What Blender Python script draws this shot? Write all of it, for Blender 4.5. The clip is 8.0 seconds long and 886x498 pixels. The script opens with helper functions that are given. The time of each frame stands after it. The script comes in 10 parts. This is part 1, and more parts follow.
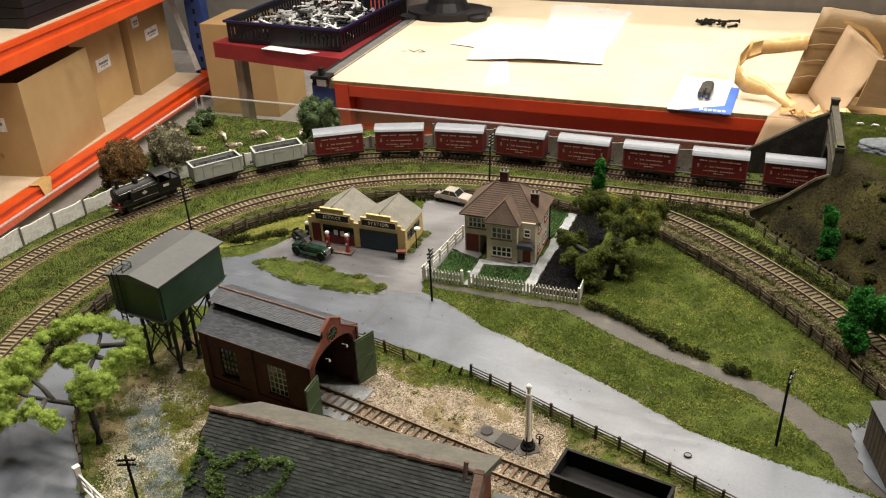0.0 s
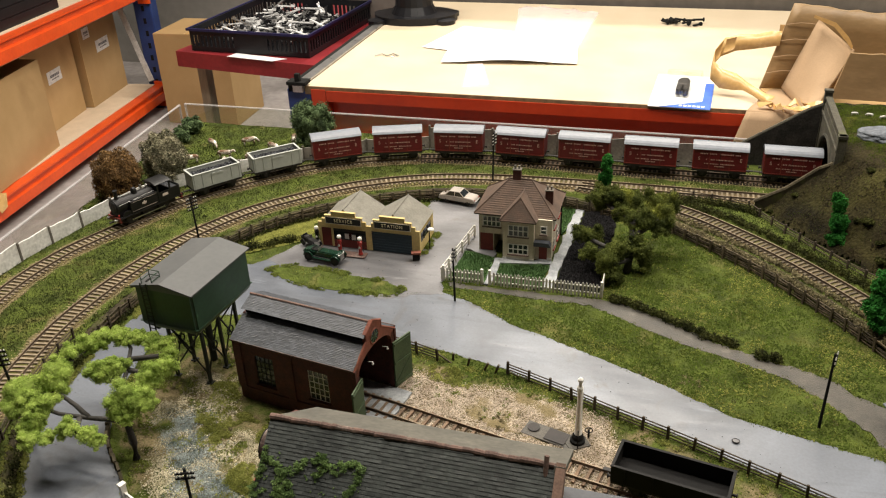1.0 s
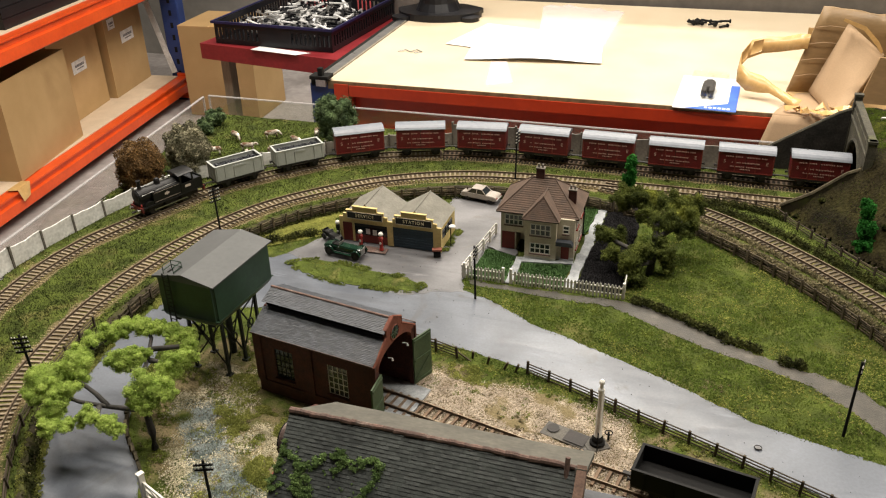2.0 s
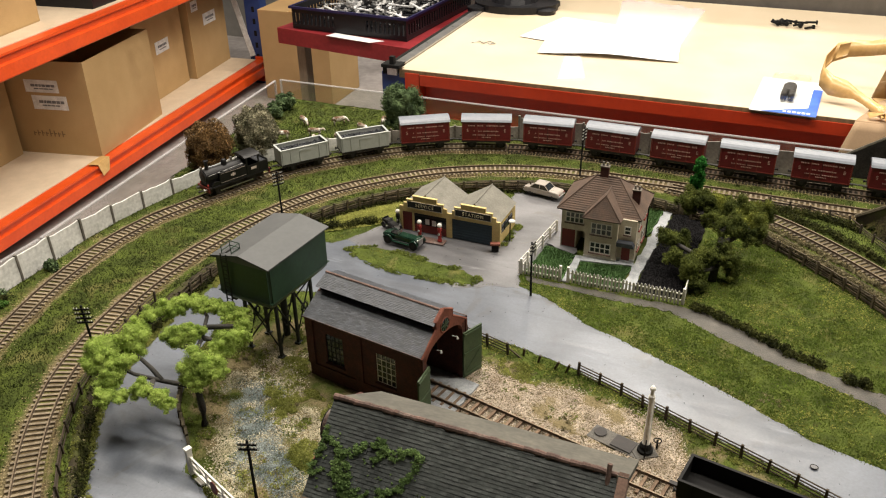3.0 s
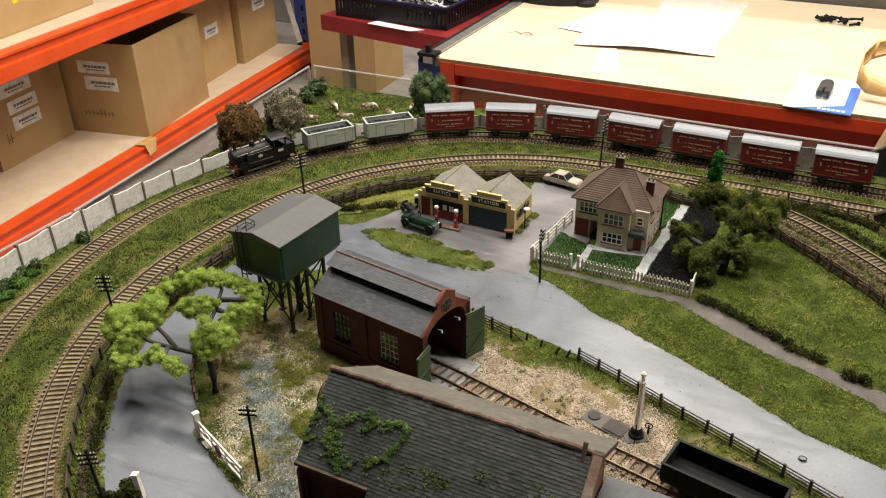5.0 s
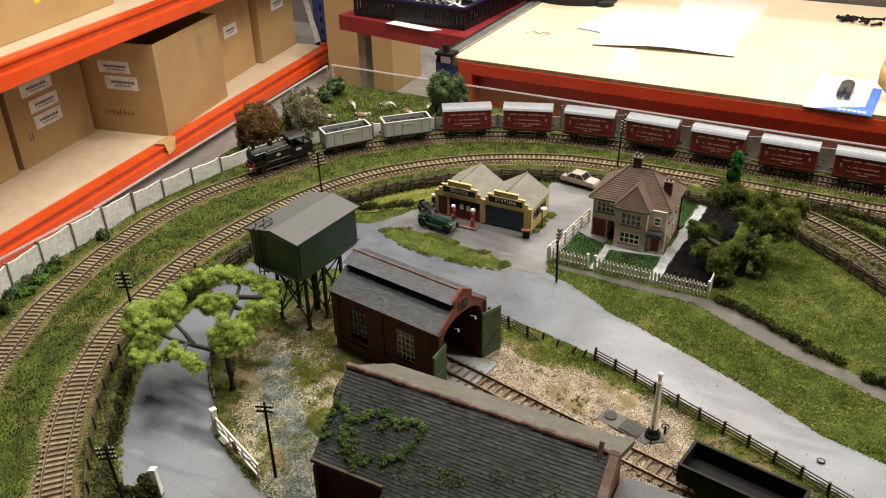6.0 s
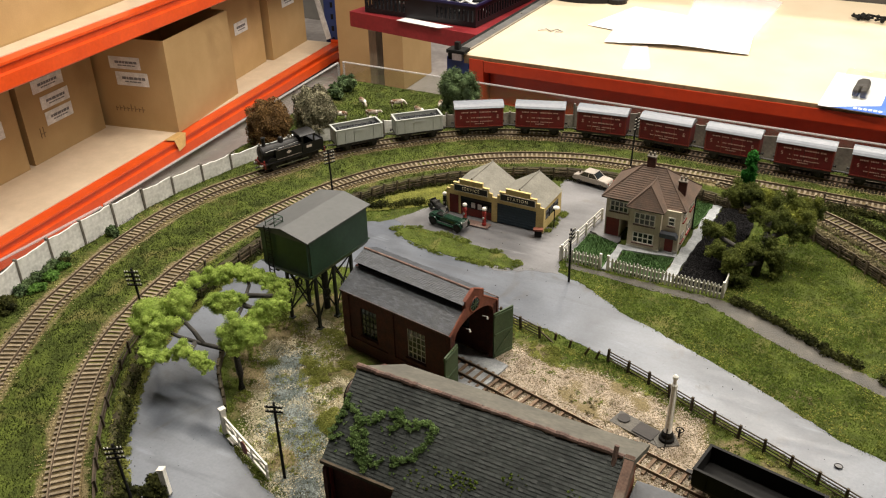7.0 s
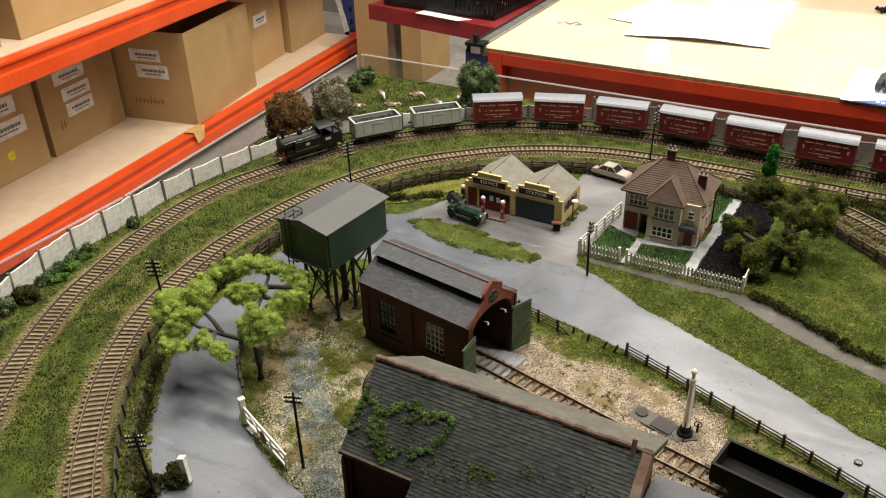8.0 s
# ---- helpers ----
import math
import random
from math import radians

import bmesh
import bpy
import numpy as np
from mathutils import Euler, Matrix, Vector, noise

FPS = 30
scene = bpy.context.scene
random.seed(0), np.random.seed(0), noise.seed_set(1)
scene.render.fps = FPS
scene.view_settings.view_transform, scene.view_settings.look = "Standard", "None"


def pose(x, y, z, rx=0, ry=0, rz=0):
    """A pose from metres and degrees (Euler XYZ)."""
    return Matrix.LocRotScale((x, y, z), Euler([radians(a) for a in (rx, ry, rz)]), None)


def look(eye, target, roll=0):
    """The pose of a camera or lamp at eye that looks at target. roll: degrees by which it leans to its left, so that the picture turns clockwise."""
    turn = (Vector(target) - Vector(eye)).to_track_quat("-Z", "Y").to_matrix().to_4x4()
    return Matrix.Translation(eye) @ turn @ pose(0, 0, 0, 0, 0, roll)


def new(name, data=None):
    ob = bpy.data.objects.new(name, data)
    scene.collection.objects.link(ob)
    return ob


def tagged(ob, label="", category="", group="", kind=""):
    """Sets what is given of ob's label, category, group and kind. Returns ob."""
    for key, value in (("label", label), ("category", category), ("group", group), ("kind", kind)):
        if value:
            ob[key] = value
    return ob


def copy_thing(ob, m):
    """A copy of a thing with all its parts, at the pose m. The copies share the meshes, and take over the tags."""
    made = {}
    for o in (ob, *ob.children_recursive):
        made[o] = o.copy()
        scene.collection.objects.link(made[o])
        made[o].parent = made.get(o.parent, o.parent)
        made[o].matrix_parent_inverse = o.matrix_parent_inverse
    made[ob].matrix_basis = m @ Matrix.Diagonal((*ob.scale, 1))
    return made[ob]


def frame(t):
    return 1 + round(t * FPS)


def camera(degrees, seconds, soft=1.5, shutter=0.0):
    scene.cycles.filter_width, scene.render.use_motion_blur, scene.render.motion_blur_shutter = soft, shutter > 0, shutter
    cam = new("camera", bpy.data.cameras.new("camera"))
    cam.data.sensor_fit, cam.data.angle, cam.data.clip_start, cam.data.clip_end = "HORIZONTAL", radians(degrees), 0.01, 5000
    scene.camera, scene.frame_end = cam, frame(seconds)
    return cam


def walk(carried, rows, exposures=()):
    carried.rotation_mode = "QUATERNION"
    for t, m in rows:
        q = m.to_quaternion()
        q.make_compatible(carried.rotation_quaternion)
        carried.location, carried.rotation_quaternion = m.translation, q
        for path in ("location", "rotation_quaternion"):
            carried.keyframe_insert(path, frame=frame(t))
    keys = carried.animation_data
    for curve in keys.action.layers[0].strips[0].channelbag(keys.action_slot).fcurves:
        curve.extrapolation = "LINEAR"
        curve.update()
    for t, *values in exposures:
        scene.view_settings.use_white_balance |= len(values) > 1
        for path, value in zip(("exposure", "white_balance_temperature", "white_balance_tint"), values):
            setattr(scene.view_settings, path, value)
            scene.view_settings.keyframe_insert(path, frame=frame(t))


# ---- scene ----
cam = camera(55.1, 8.0, soft=1.15)
PATH = [
    (0, (0.023, 0.136, 0.481), (-0.594, 1.774, -0.486), -2.2),
    (0.5, (-0.031, 0.118, 0.479), (-0.553, 1.793, -0.482), -2.7),
    (1, (-0.053, 0.113, 0.475), (-0.55, 1.797, -0.483), -2.2),
    (2.5, (-0.059, 0.119, 0.472), (-0.65, 1.766, -0.497), -0.9),
    (3, (-0.051, 0.124, 0.471), (-0.731, 1.732, -0.505), -1.0),
    (3.5, (-0.033, 0.126, 0.473), (-0.755, 1.711, -0.509), -1.1),
    (4, (-0.015, 0.123, 0.474), (-0.75, 1.696, -0.518), -0.9),
    (4.5, (-0.01, 0.12, 0.476), (-0.763, 1.683, -0.518), -0.8),
    (6, (-0.009, 0.117, 0.475), (-0.819, 1.653, -0.518), -1.2),
    (6.5, (-0.012, 0.12, 0.474), (-0.829, 1.652, -0.518), -1.2),
    (7, (-0.015, 0.123, 0.472), (-0.842, 1.646, -0.525), -1.2),
    (7.5, (-0.017, 0.121, 0.473), (-0.862, 1.63, -0.532), -1.3),
    (8, (-0.016, 0.121, 0.472), (-0.874, 1.619, -0.538), -1.5),
]
walk(cam, [(t, look(eye, target, roll)) for t, eye, target, roll in PATH])

# ---------------------------------------------------------------- light
world = bpy.data.worlds.new("World")
scene.world = world
world.use_nodes = True
world.node_tree.nodes["Background"].inputs[0].default_value = (0.9, 0.85, 0.78, 1)
world.node_tree.nodes["Background"].inputs[1].default_value = 0.008
CEILING, FLOOR = 2.0, -0.68
# fluorescent battens under the ceiling: x, y, watts
BATTENS = [(-0.15, 2.1, 30), (-0.3, 0.75, 28), (-1.15, 1.5, 39), (1.35, 1.0, 36), (-0.25, 3.15, 54)]


def lamp(x, y, watts):
    data = bpy.data.lights.new("tube_light", "AREA")
    data.shape, data.size, data.size_y, data.energy = "RECTANGLE", 1.2, 0.14, watts
    data.color = (1.0, 0.92, 0.805)
    new("tube_light", data).matrix_world = pose(x, y, CEILING - 0.16)


for bx, by, bw in BATTENS:
    lamp(bx, by, bw)

# ---------------------------------------------------------------- materials
MATS = {}


def mat(name, c1, c2=None, rough=0.7, scale=60.0, bump=0.0, metal=0.0, fine=8.0, vary=0.12, rnd=0.0, coat=0.0, island=0.0, stain=None, stain_at=0.62, stretch=(1, 1, 1), spec=0.4, rough_var=0.12):
    """A worn surface: two colours mixed by a broad noise, fine grain over it, stains, relief and uneven gloss."""
    c2 = c2 or tuple(v * 0.72 for v in c1)
    m = bpy.data.materials.new(name)
    m.use_nodes = True
    nt = m.node_tree
    N, L = nt.nodes, nt.links
    bsdf = N["Principled BSDF"]
    co = N.new("ShaderNodeTexCoord")
    mp = N.new("ShaderNodeMapping")
    mp.inputs["Scale"].default_value = stretch
    L.new(co.outputs["Object"], mp.inputs[0])
    n1 = N.new("ShaderNodeTexNoise")
    n1.inputs["Scale"].default_value, n1.inputs["Detail"].default_value, n1.inputs["Roughness"].default_value = scale, 5, 0.6
    L.new(mp.outputs[0], n1.inputs["Vector"])
    r1 = N.new("ShaderNodeValToRGB")
    r1.color_ramp.elements[0].position, r1.color_ramp.elements[1].position = 0.35, 0.68
    r1.color_ramp.elements[0].color, r1.color_ramp.elements[1].color = (*c2, 1), (*c1, 1)
    L.new(n1.outputs["Fac"], r1.inputs[0])
    n2 = N.new("ShaderNodeTexNoise")
    n2.inputs["Scale"].default_value, n2.inputs["Detail"].default_value = scale * fine, 3
    L.new(mp.outputs[0], n2.inputs["Vector"])
    amt = N.new("ShaderNodeMapRange")
    amt.inputs["From Min"].default_value, amt.inputs["From Max"].default_value = 0.25, 0.75
    amt.inputs["To Min"].default_value, amt.inputs["To Max"].default_value = 1 - vary, 1 + vary
    L.new(n2.outputs["Fac"], amt.inputs[0])
    factor = amt.outputs[0]
    if rnd or island:
        src = N.new("ShaderNodeObjectInfo").outputs["Random"] if rnd else N.new("ShaderNodeNewGeometry").outputs["Random Per Island"]
        rr = N.new("ShaderNodeMapRange")
        k = rnd or island
        rr.inputs["To Min"].default_value, rr.inputs["To Max"].default_value = 1 - k, 1 + k
        L.new(src, rr.inputs[0])
        mu = N.new("ShaderNodeMath")
        mu.operation = "MULTIPLY"
        L.new(factor, mu.inputs[0]), L.new(rr.outputs[0], mu.inputs[1])
        factor = mu.outputs[0]
    colour = r1.outputs[0]
    if stain:
        n3 = N.new("ShaderNodeTexNoise")
        n3.inputs["Scale"].default_value, n3.inputs["Detail"].default_value, n3.inputs["Distortion"].default_value = scale * 0.45, 7, 0.6
        L.new(co.outputs["Object"], n3.inputs["Vector"])
        r3 = N.new("ShaderNodeMapRange")
        r3.inputs["From Min"].default_value, r3.inputs["From Max"].default_value = stain_at - 0.06, stain_at + 0.08
        L.new(n3.outputs["Fac"], r3.inputs[0])
        mx = N.new("ShaderNodeMix")
        mx.data_type = "RGBA"
        L.new(r3.outputs[0], mx.inputs["Factor"]), L.new(colour, mx.inputs["A"])
        mx.inputs["B"].default_value = (*stain, 1)
        colour = mx.outputs["Result"]
    mul = N.new("ShaderNodeVectorMath")
    mul.operation = "SCALE"
    L.new(colour, mul.inputs[0]), L.new(factor, mul.inputs["Scale"])
    L.new(mul.outputs[0], bsdf.inputs["Base Color"])
    ro = N.new("ShaderNodeMapRange")
    ro.inputs["To Min"].default_value, ro.inputs["To Max"].default_value = max(rough - rough_var, 0.03), min(rough + rough_var, 1)
    L.new(n1.outputs["Fac"], ro.inputs[0]), L.new(ro.outputs[0], bsdf.inputs["Roughness"])
    bsdf.inputs["Metallic"].default_value = metal
    bsdf.inputs["Specular IOR Level"].default_value = spec
    bsdf.inputs["Coat Weight"].default_value = coat
    if bump:
        b = N.new("ShaderNodeBump")
        b.inputs["Strength"].default_value, b.inputs["Distance"].default_value = 0.8, bump
        L.new(n2.outputs["Fac"], b.inputs["Height"]), L.new(b.outputs[0], bsdf.inputs["Normal"])
    MATS[name] = m
    return m


def glass(name, tint=(0.9, 0.95, 0.95), rough=0.03, dust=0.03, shine=0.05, haze=(0.5, 0.48, 0.44)):
    m = bpy.data.materials.new(name)
    m.use_nodes = True
    nt = m.node_tree
    N, L = nt.nodes, nt.links
    N.remove(N["Principled BSDF"])
    t, g, x = N.new("ShaderNodeBsdfTransparent"), N.new("ShaderNodeBsdfGlossy"), N.new("ShaderNodeMixShader")
    t.inputs[0].default_value, g.inputs["Roughness"].default_value = (*tint, 1), rough
    x.inputs[0].default_value = shine
    L.new(t.outputs[0], x.inputs[1]), L.new(g.outputs[0], x.inputs[2])
    df, y = N.new("ShaderNodeBsdfDiffuse"), N.new("ShaderNodeMixShader")
    df.inputs[0].default_value, y.inputs[0].default_value = (*haze, 1), dust
    L.new(x.outputs[0], y.inputs[1]), L.new(df.outputs[0], y.inputs[2]), L.new(y.outputs[0], N["Material Output"].inputs[0])
    return m


def glow(name, colour, strength):
    m = bpy.data.materials.new(name)
    m.use_nodes = True
    b = m.node_tree.nodes["Principled BSDF"]
    b.inputs["Base Color"].default_value = (*colour, 1)
    b.inputs["Emission Color"].default_value, b.inputs["Emission Strength"].default_value = (*colour, 1), strength
    return m


def blended(name, base, other, attr):
    """Adds to the base surface the other one's colours where the mesh attribute says so, with a ragged border."""
    m = base.copy()
    m.name = name
    N, L = m.node_tree.nodes, m.node_tree.links
    bsdf = N["Principled BSDF"]
    old = bsdf.inputs["Base Color"].links[0].from_socket
    at = N.new("ShaderNodeAttribute")
    at.attribute_name = attr
    co, ns, nf = N.new("ShaderNodeTexCoord"), N.new("ShaderNodeTexNoise"), N.new("ShaderNodeTexNoise")
    ns.inputs["Scale"].default_value, ns.inputs["Detail"].default_value = 45, 8
    nf.inputs["Scale"].default_value, nf.inputs["Detail"].default_value = 700, 3
    L.new(co.outputs["Object"], ns.inputs["Vector"]), L.new(co.outputs["Object"], nf.inputs["Vector"])
    ad = N.new("ShaderNodeMath")
    L.new(at.outputs["Fac"], ad.inputs[0]), L.new(ns.outputs["Fac"], ad.inputs[1])
    mr = N.new("ShaderNodeMapRange")
    mr.inputs["From Min"].default_value, mr.inputs["From Max"].default_value = 0.92, 1.12
    L.new(ad.outputs[0], mr.inputs[0])
    rp = N.new("ShaderNodeValToRGB")
    rp.color_ramp.elements[0].position, rp.color_ramp.elements[1].position = 0.3, 0.7
    rp.color_ramp.elements[0].color, rp.color_ramp.elements[1].color = (*other[1], 1), (*other[0], 1)
    L.new(nf.outputs["Fac"], rp.inputs[0])
    mx = N.new("ShaderNodeMix")
    mx.data_type = "RGBA"
    L.new(mr.outputs[0], mx.inputs["Factor"]), L.new(old, mx.inputs["A"]), L.new(rp.outputs[0], mx.inputs["B"])
    L.new(mx.outputs["Result"], bsdf.inputs["Base Color"])
    return m


def leafy(m, k=0.4):
    """Lets part of the light pass through thin leaves and blades."""
    N, L = m.node_tree.nodes, m.node_tree.links
    bsdf = N["Principled BSDF"]
    tr, mx = N.new("ShaderNodeBsdfTranslucent"), N.new("ShaderNodeMixShader")
    mx.inputs[0].default_value = k
    L.new(bsdf.inputs["Base Color"].links[0].from_socket, tr.inputs[0])
    L.new(bsdf.outputs[0], mx.inputs[1]), L.new(tr.outputs[0], mx.inputs[2])
    L.new(mx.outputs[0], N["Material Output"].inputs[0])
    return m


def road_paint(name, pale, dark, mud, seed, rough=0.36):
    """Satin painted road: broad tonal drifts, brushed streaks along the lane, brown scuffs and dull patches."""
    m = bpy.data.materials.new(name)
    m.use_nodes = True
    N, L = m.node_tree.nodes, m.node_tree.links
    bsdf = N["Principled BSDF"]
    co = N.new("ShaderNodeTexCoord")

    def field(scale, detail, stretch=(1, 1, 1), turn=0.0, warp=0.4, shift=0.0):
        mp, ns = N.new("ShaderNodeMapping"), N.new("ShaderNodeTexNoise")
        mp.inputs["Scale"].default_value, mp.inputs["Rotation"].default_value = stretch, (0, 0, turn)
        mp.inputs["Location"].default_value = (seed + shift, seed * 0.7, 0)
        ns.inputs["Scale"].default_value, ns.inputs["Detail"].default_value, ns.inputs["Distortion"].default_value = scale, detail, warp
        L.new(co.outputs["Object"], mp.inputs[0]), L.new(mp.outputs[0], ns.inputs["Vector"])
        return ns.outputs["Fac"]

    def ranged(v, a, b, lo=0.0, hi=1.0):
        r = N.new("ShaderNodeMapRange")
        r.inputs["From Min"].default_value, r.inputs["From Max"].default_value = a, b
        r.inputs["To Min"].default_value, r.inputs["To Max"].default_value = lo, hi
        L.new(v, r.inputs[0])
        return r.outputs[0]

    def mixed(fac, a, b):
        x = N.new("ShaderNodeMix")
        x.data_type = "RGBA"
        L.new(fac, x.inputs["Factor"])
        for socket, v in (("A", a), ("B", b)):
            if isinstance(v, tuple):
                x.inputs[socket].default_value = (*v, 1)
            else:
                L.new(v, x.inputs[socket])
        return x.outputs["Result"]

    broad = field(9, 4, warp=0.8)
    streak = field(26, 5, (0.35, 1.6, 1), 0.42, 1.2, 3.1)
    fine = field(420, 3, shift=7.7)
    base = mixed(ranged(broad, 0.32, 0.68), dark, pale)
    base = mixed(ranged(streak, 0.56, 0.74, 0, 0.38), base, tuple(v * 0.55 for v in dark))
    base = mixed(ranged(field(17, 6, warp=1.5, shift=11.3), 0.60, 0.72, 0, 0.7), base, mud)
    base = mixed(ranged(field(60, 5, (0.3, 1.5, 1), 0.42, 0.5, 19.0), 0.64, 0.74, 0, 0.35), base, tuple(min(v * 1.5, 0.6) for v in pale))
    sc = N.new("ShaderNodeVectorMath")
    sc.operation = "SCALE"
    L.new(base, sc.inputs[0]), L.new(ranged(fine, 0.25, 0.75, 0.9, 1.1), sc.inputs["Scale"])
    L.new(sc.outputs[0], bsdf.inputs["Base Color"])
    L.new(ranged(streak, 0.3, 0.7, rough - 0.04, rough + 0.12), bsdf.inputs["Roughness"])
    bsdf.inputs["Specular IOR Level"].default_value = 0.5
    b = N.new("ShaderNodeBump")
    b.inputs["Strength"].default_value, b.inputs["Distance"].default_value = 0.6, 0.0003
    L.new(field(90, 4, shift=5.0), b.inputs["Height"]), L.new(b.outputs[0], bsdf.inputs["Normal"])
    return m


# layout scenery
TURF = mat("turf", (0.086, 0.110, 0.021), (0.034, 0.045, 0.010), 0.95, 55, 0.0009, fine=11, vary=0.35, stain=(0.125, 0.118, 0.038), stain_at=0.63, spec=0.1)
GROUND = blended("scenery_ground", TURF, ((0.225, 0.18, 0.098), (0.098, 0.078, 0.040)), "bare_earth")
LAWN = mat("lawn", (0.055, 0.105, 0.034), (0.034, 0.066, 0.022), 0.95, 70, 0.0008, fine=12, vary=0.35, spec=0.1)
HILL = mat("hill_earth", (0.034, 0.027, 0.011), (0.010, 0.009, 0.005), 0.95, 24, 0.002, fine=16, vary=0.4, stain=(0.052, 0.047, 0.015), stain_at=0.58, stretch=(1, 1, 0.6), spec=0.1)
BLADE = leafy(mat("grass_blade", (0.150, 0.205, 0.032), (0.060, 0.086, 0.015), 0.9, 70, fine=4, vary=0.22, island=0.16, stain=(0.25, 0.26, 0.06), stain_at=0.62, spec=0.1), 0.45)
BLADE_D = leafy(mat("grass_blade_dark", (0.045, 0.062, 0.014), (0.018, 0.026, 0.007), 0.9, 40, fine=4, vary=0.2, island=0.08, stain=(0.078, 0.068, 0.024), stain_at=0.57, spec=0.08), 0.5)
BLADE_O = leafy(mat("dead_grass_blade", (0.122, 0.092, 0.038), (0.056, 0.045, 0.018), 0.9, 60, fine=4, vary=0.22, island=0.15, stain=(0.068, 0.072, 0.020), stain_at=0.55, spec=0.1), 0.45)
CRUMB_Y = mat("yellow_turf_crumb", (0.31, 0.31, 0.085), (0.16, 0.17, 0.042), 0.95, 60, island=0.3, vary=0.2, spec=0.08)
CRUMB_D = mat("dark_turf_crumb", (0.062, 0.076, 0.020), (0.024, 0.031, 0.009), 0.95, 60, island=0.35, vary=0.2, spec=0.08)
CRUMB_G = mat("green_turf_crumb", (0.120, 0.168, 0.030), (0.046, 0.068, 0.013), 0.95, 60, island=0.35, vary=0.2, spec=0.08)
BLADE_L = leafy(mat("lawn_blade", (0.078, 0.148, 0.048), (0.046, 0.088, 0.030), 0.9, 60, fine=10, vary=0.3, island=0.3, spec=0.12), 0.4)
ROAD = road_paint("painted_road", (0.148, 0.164, 0.194), (0.058, 0.065, 0.080), (0.068, 0.062, 0.053), 1.7, 0.35)
YARD = road_paint("dusty_yard", (0.190, 0.187, 0.194), (0.074, 0.073, 0.077), (0.108, 0.092, 0.072), 4.2, 0.39)
PATH_M = mat("dirt_path", (0.085, 0.076, 0.062), (0.045, 0.041, 0.034), 0.55, 55, 0.0006, fine=12, vary=0.25, stain=(0.15, 0.135, 0.11), stain_at=0.66)
SLAB = mat("paving", (0.34, 0.355, 0.365), (0.19, 0.20, 0.21), 0.75, 90, 0.0002, vary=0.15)
SOIL = mat("black_soil", (0.014, 0.013, 0.014), (0.006, 0.006, 0.006), 0.95, 150, 0.0012, fine=6, vary=0.5, spec=0.05)
BALLAST = mat("ballast", (0.15, 0.112, 0.058), (0.07, 0.052, 0.028), 0.95, 60, 0.0008, fine=12, vary=0.45, stain=(0.12, 0.12, 0.035), stain_at=0.58, spec=0.1)
STONE_P = mat("pale_chippings", (0.68, 0.60, 0.50), (0.42, 0.35, 0.275), 0.9, 60, 0, island=0.3, vary=0.2, spec=0.15)
STONE_G = mat("cream_chippings", (0.68, 0.62, 0.47), (0.34, 0.31, 0.21), 0.9, 40, 0, island=0.4, vary=0.2, spec=0.15)
STONE_B = mat("blue_grey_chippings", (0.34, 0.375, 0.36), (0.115, 0.14, 0.13), 0.9, 60, 0, island=0.5, vary=0.2, spec=0.15)
SLEEPER = mat("sleeper", (0.27, 0.222, 0.152), (0.15, 0.115, 0.074), 0.9, 120, 0.0002, rnd=0.25, vary=0.25)
SLEEPER_M = mat("sleeper_weathered", (0.135, 0.108, 0.070), (0.070, 0.055, 0.036), 0.9, 120, 0.0002, rnd=0.3, vary=0.3)
# Darker bed: grime plus the shadow under the train, put into the colour.
BALLAST_D = mat("shadow_grime_ballast", (0.052, 0.043, 0.030), (0.022, 0.019, 0.014), 0.95, 60, 0.0008, fine=12, vary=0.45, spec=0.1)
SLEEPER_D = mat("sleeper_dark", (0.20, 0.135, 0.088), (0.11, 0.075, 0.05), 0.9, 120, 0.0002, rnd=0.25, vary=0.25)
RAIL = mat("rusty_rail", (0.115, 0.082, 0.054), (0.062, 0.045, 0.031), 0.55, 150, vary=0.25, metal=0.25)
RAILTOP = mat("rail_head", (0.23, 0.18, 0.12), (0.14, 0.10, 0.065), 0.45, 120, vary=0.2, metal=0.4)
FENCE_D = mat("dark_concrete", (0.26, 0.24, 0.205), (0.15, 0.14, 0.12), 0.85, 45, 0.0003, vary=0.15)
STONEWALL = mat("dark_edging_stone", (0.105, 0.088, 0.058), (0.05, 0.042, 0.028), 0.95, 90, 0.0006, rnd=0.4, vary=0.35, spec=0.1)
PORTAL_D = mat("blackish_stone", (0.042, 0.039, 0.034), (0.02, 0.019, 0.017), 0.9, 60, 0.0005, vary=0.3, spec=0.15)
MORTAR = mat("wall_core", (0.06, 0.05, 0.03), (0.035, 0.03, 0.02), 0.95, 90, 0.0006, stain=(0.07, 0.075, 0.025), stain_at=0.55, spec=0.1)
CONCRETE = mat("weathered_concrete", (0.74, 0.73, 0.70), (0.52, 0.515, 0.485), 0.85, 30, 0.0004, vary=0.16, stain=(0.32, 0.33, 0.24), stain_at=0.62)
POST_D = mat("stained_concrete_post", (0.17, 0.15, 0.125), (0.09, 0.08, 0.065), 0.85, 90, 0.0002, vary=0.2)
WOOD_D = mat("dark_fence_wood", (0.075, 0.055, 0.035), (0.04, 0.03, 0.02), 0.9, 140, 0.0002, vary=0.3, rnd=0.2)
WOOD_T = mat("dry_twig_wood", (0.120, 0.092, 0.054), (0.042, 0.032, 0.021), 0.9, 90, 0.0002, vary=0.35, rnd=0.35)
PORTAL = mat("portal_stone", (0.095, 0.086, 0.062), (0.046, 0.043, 0.032), 0.9, 90, 0.0005, rnd=0.2, vary=0.3, stain=(0.08, 0.08, 0.04))
BLACK = mat("matt_black", (0.012, 0.012, 0.011), (0.007, 0.007, 0.007), 0.9, 100, spec=0.2)
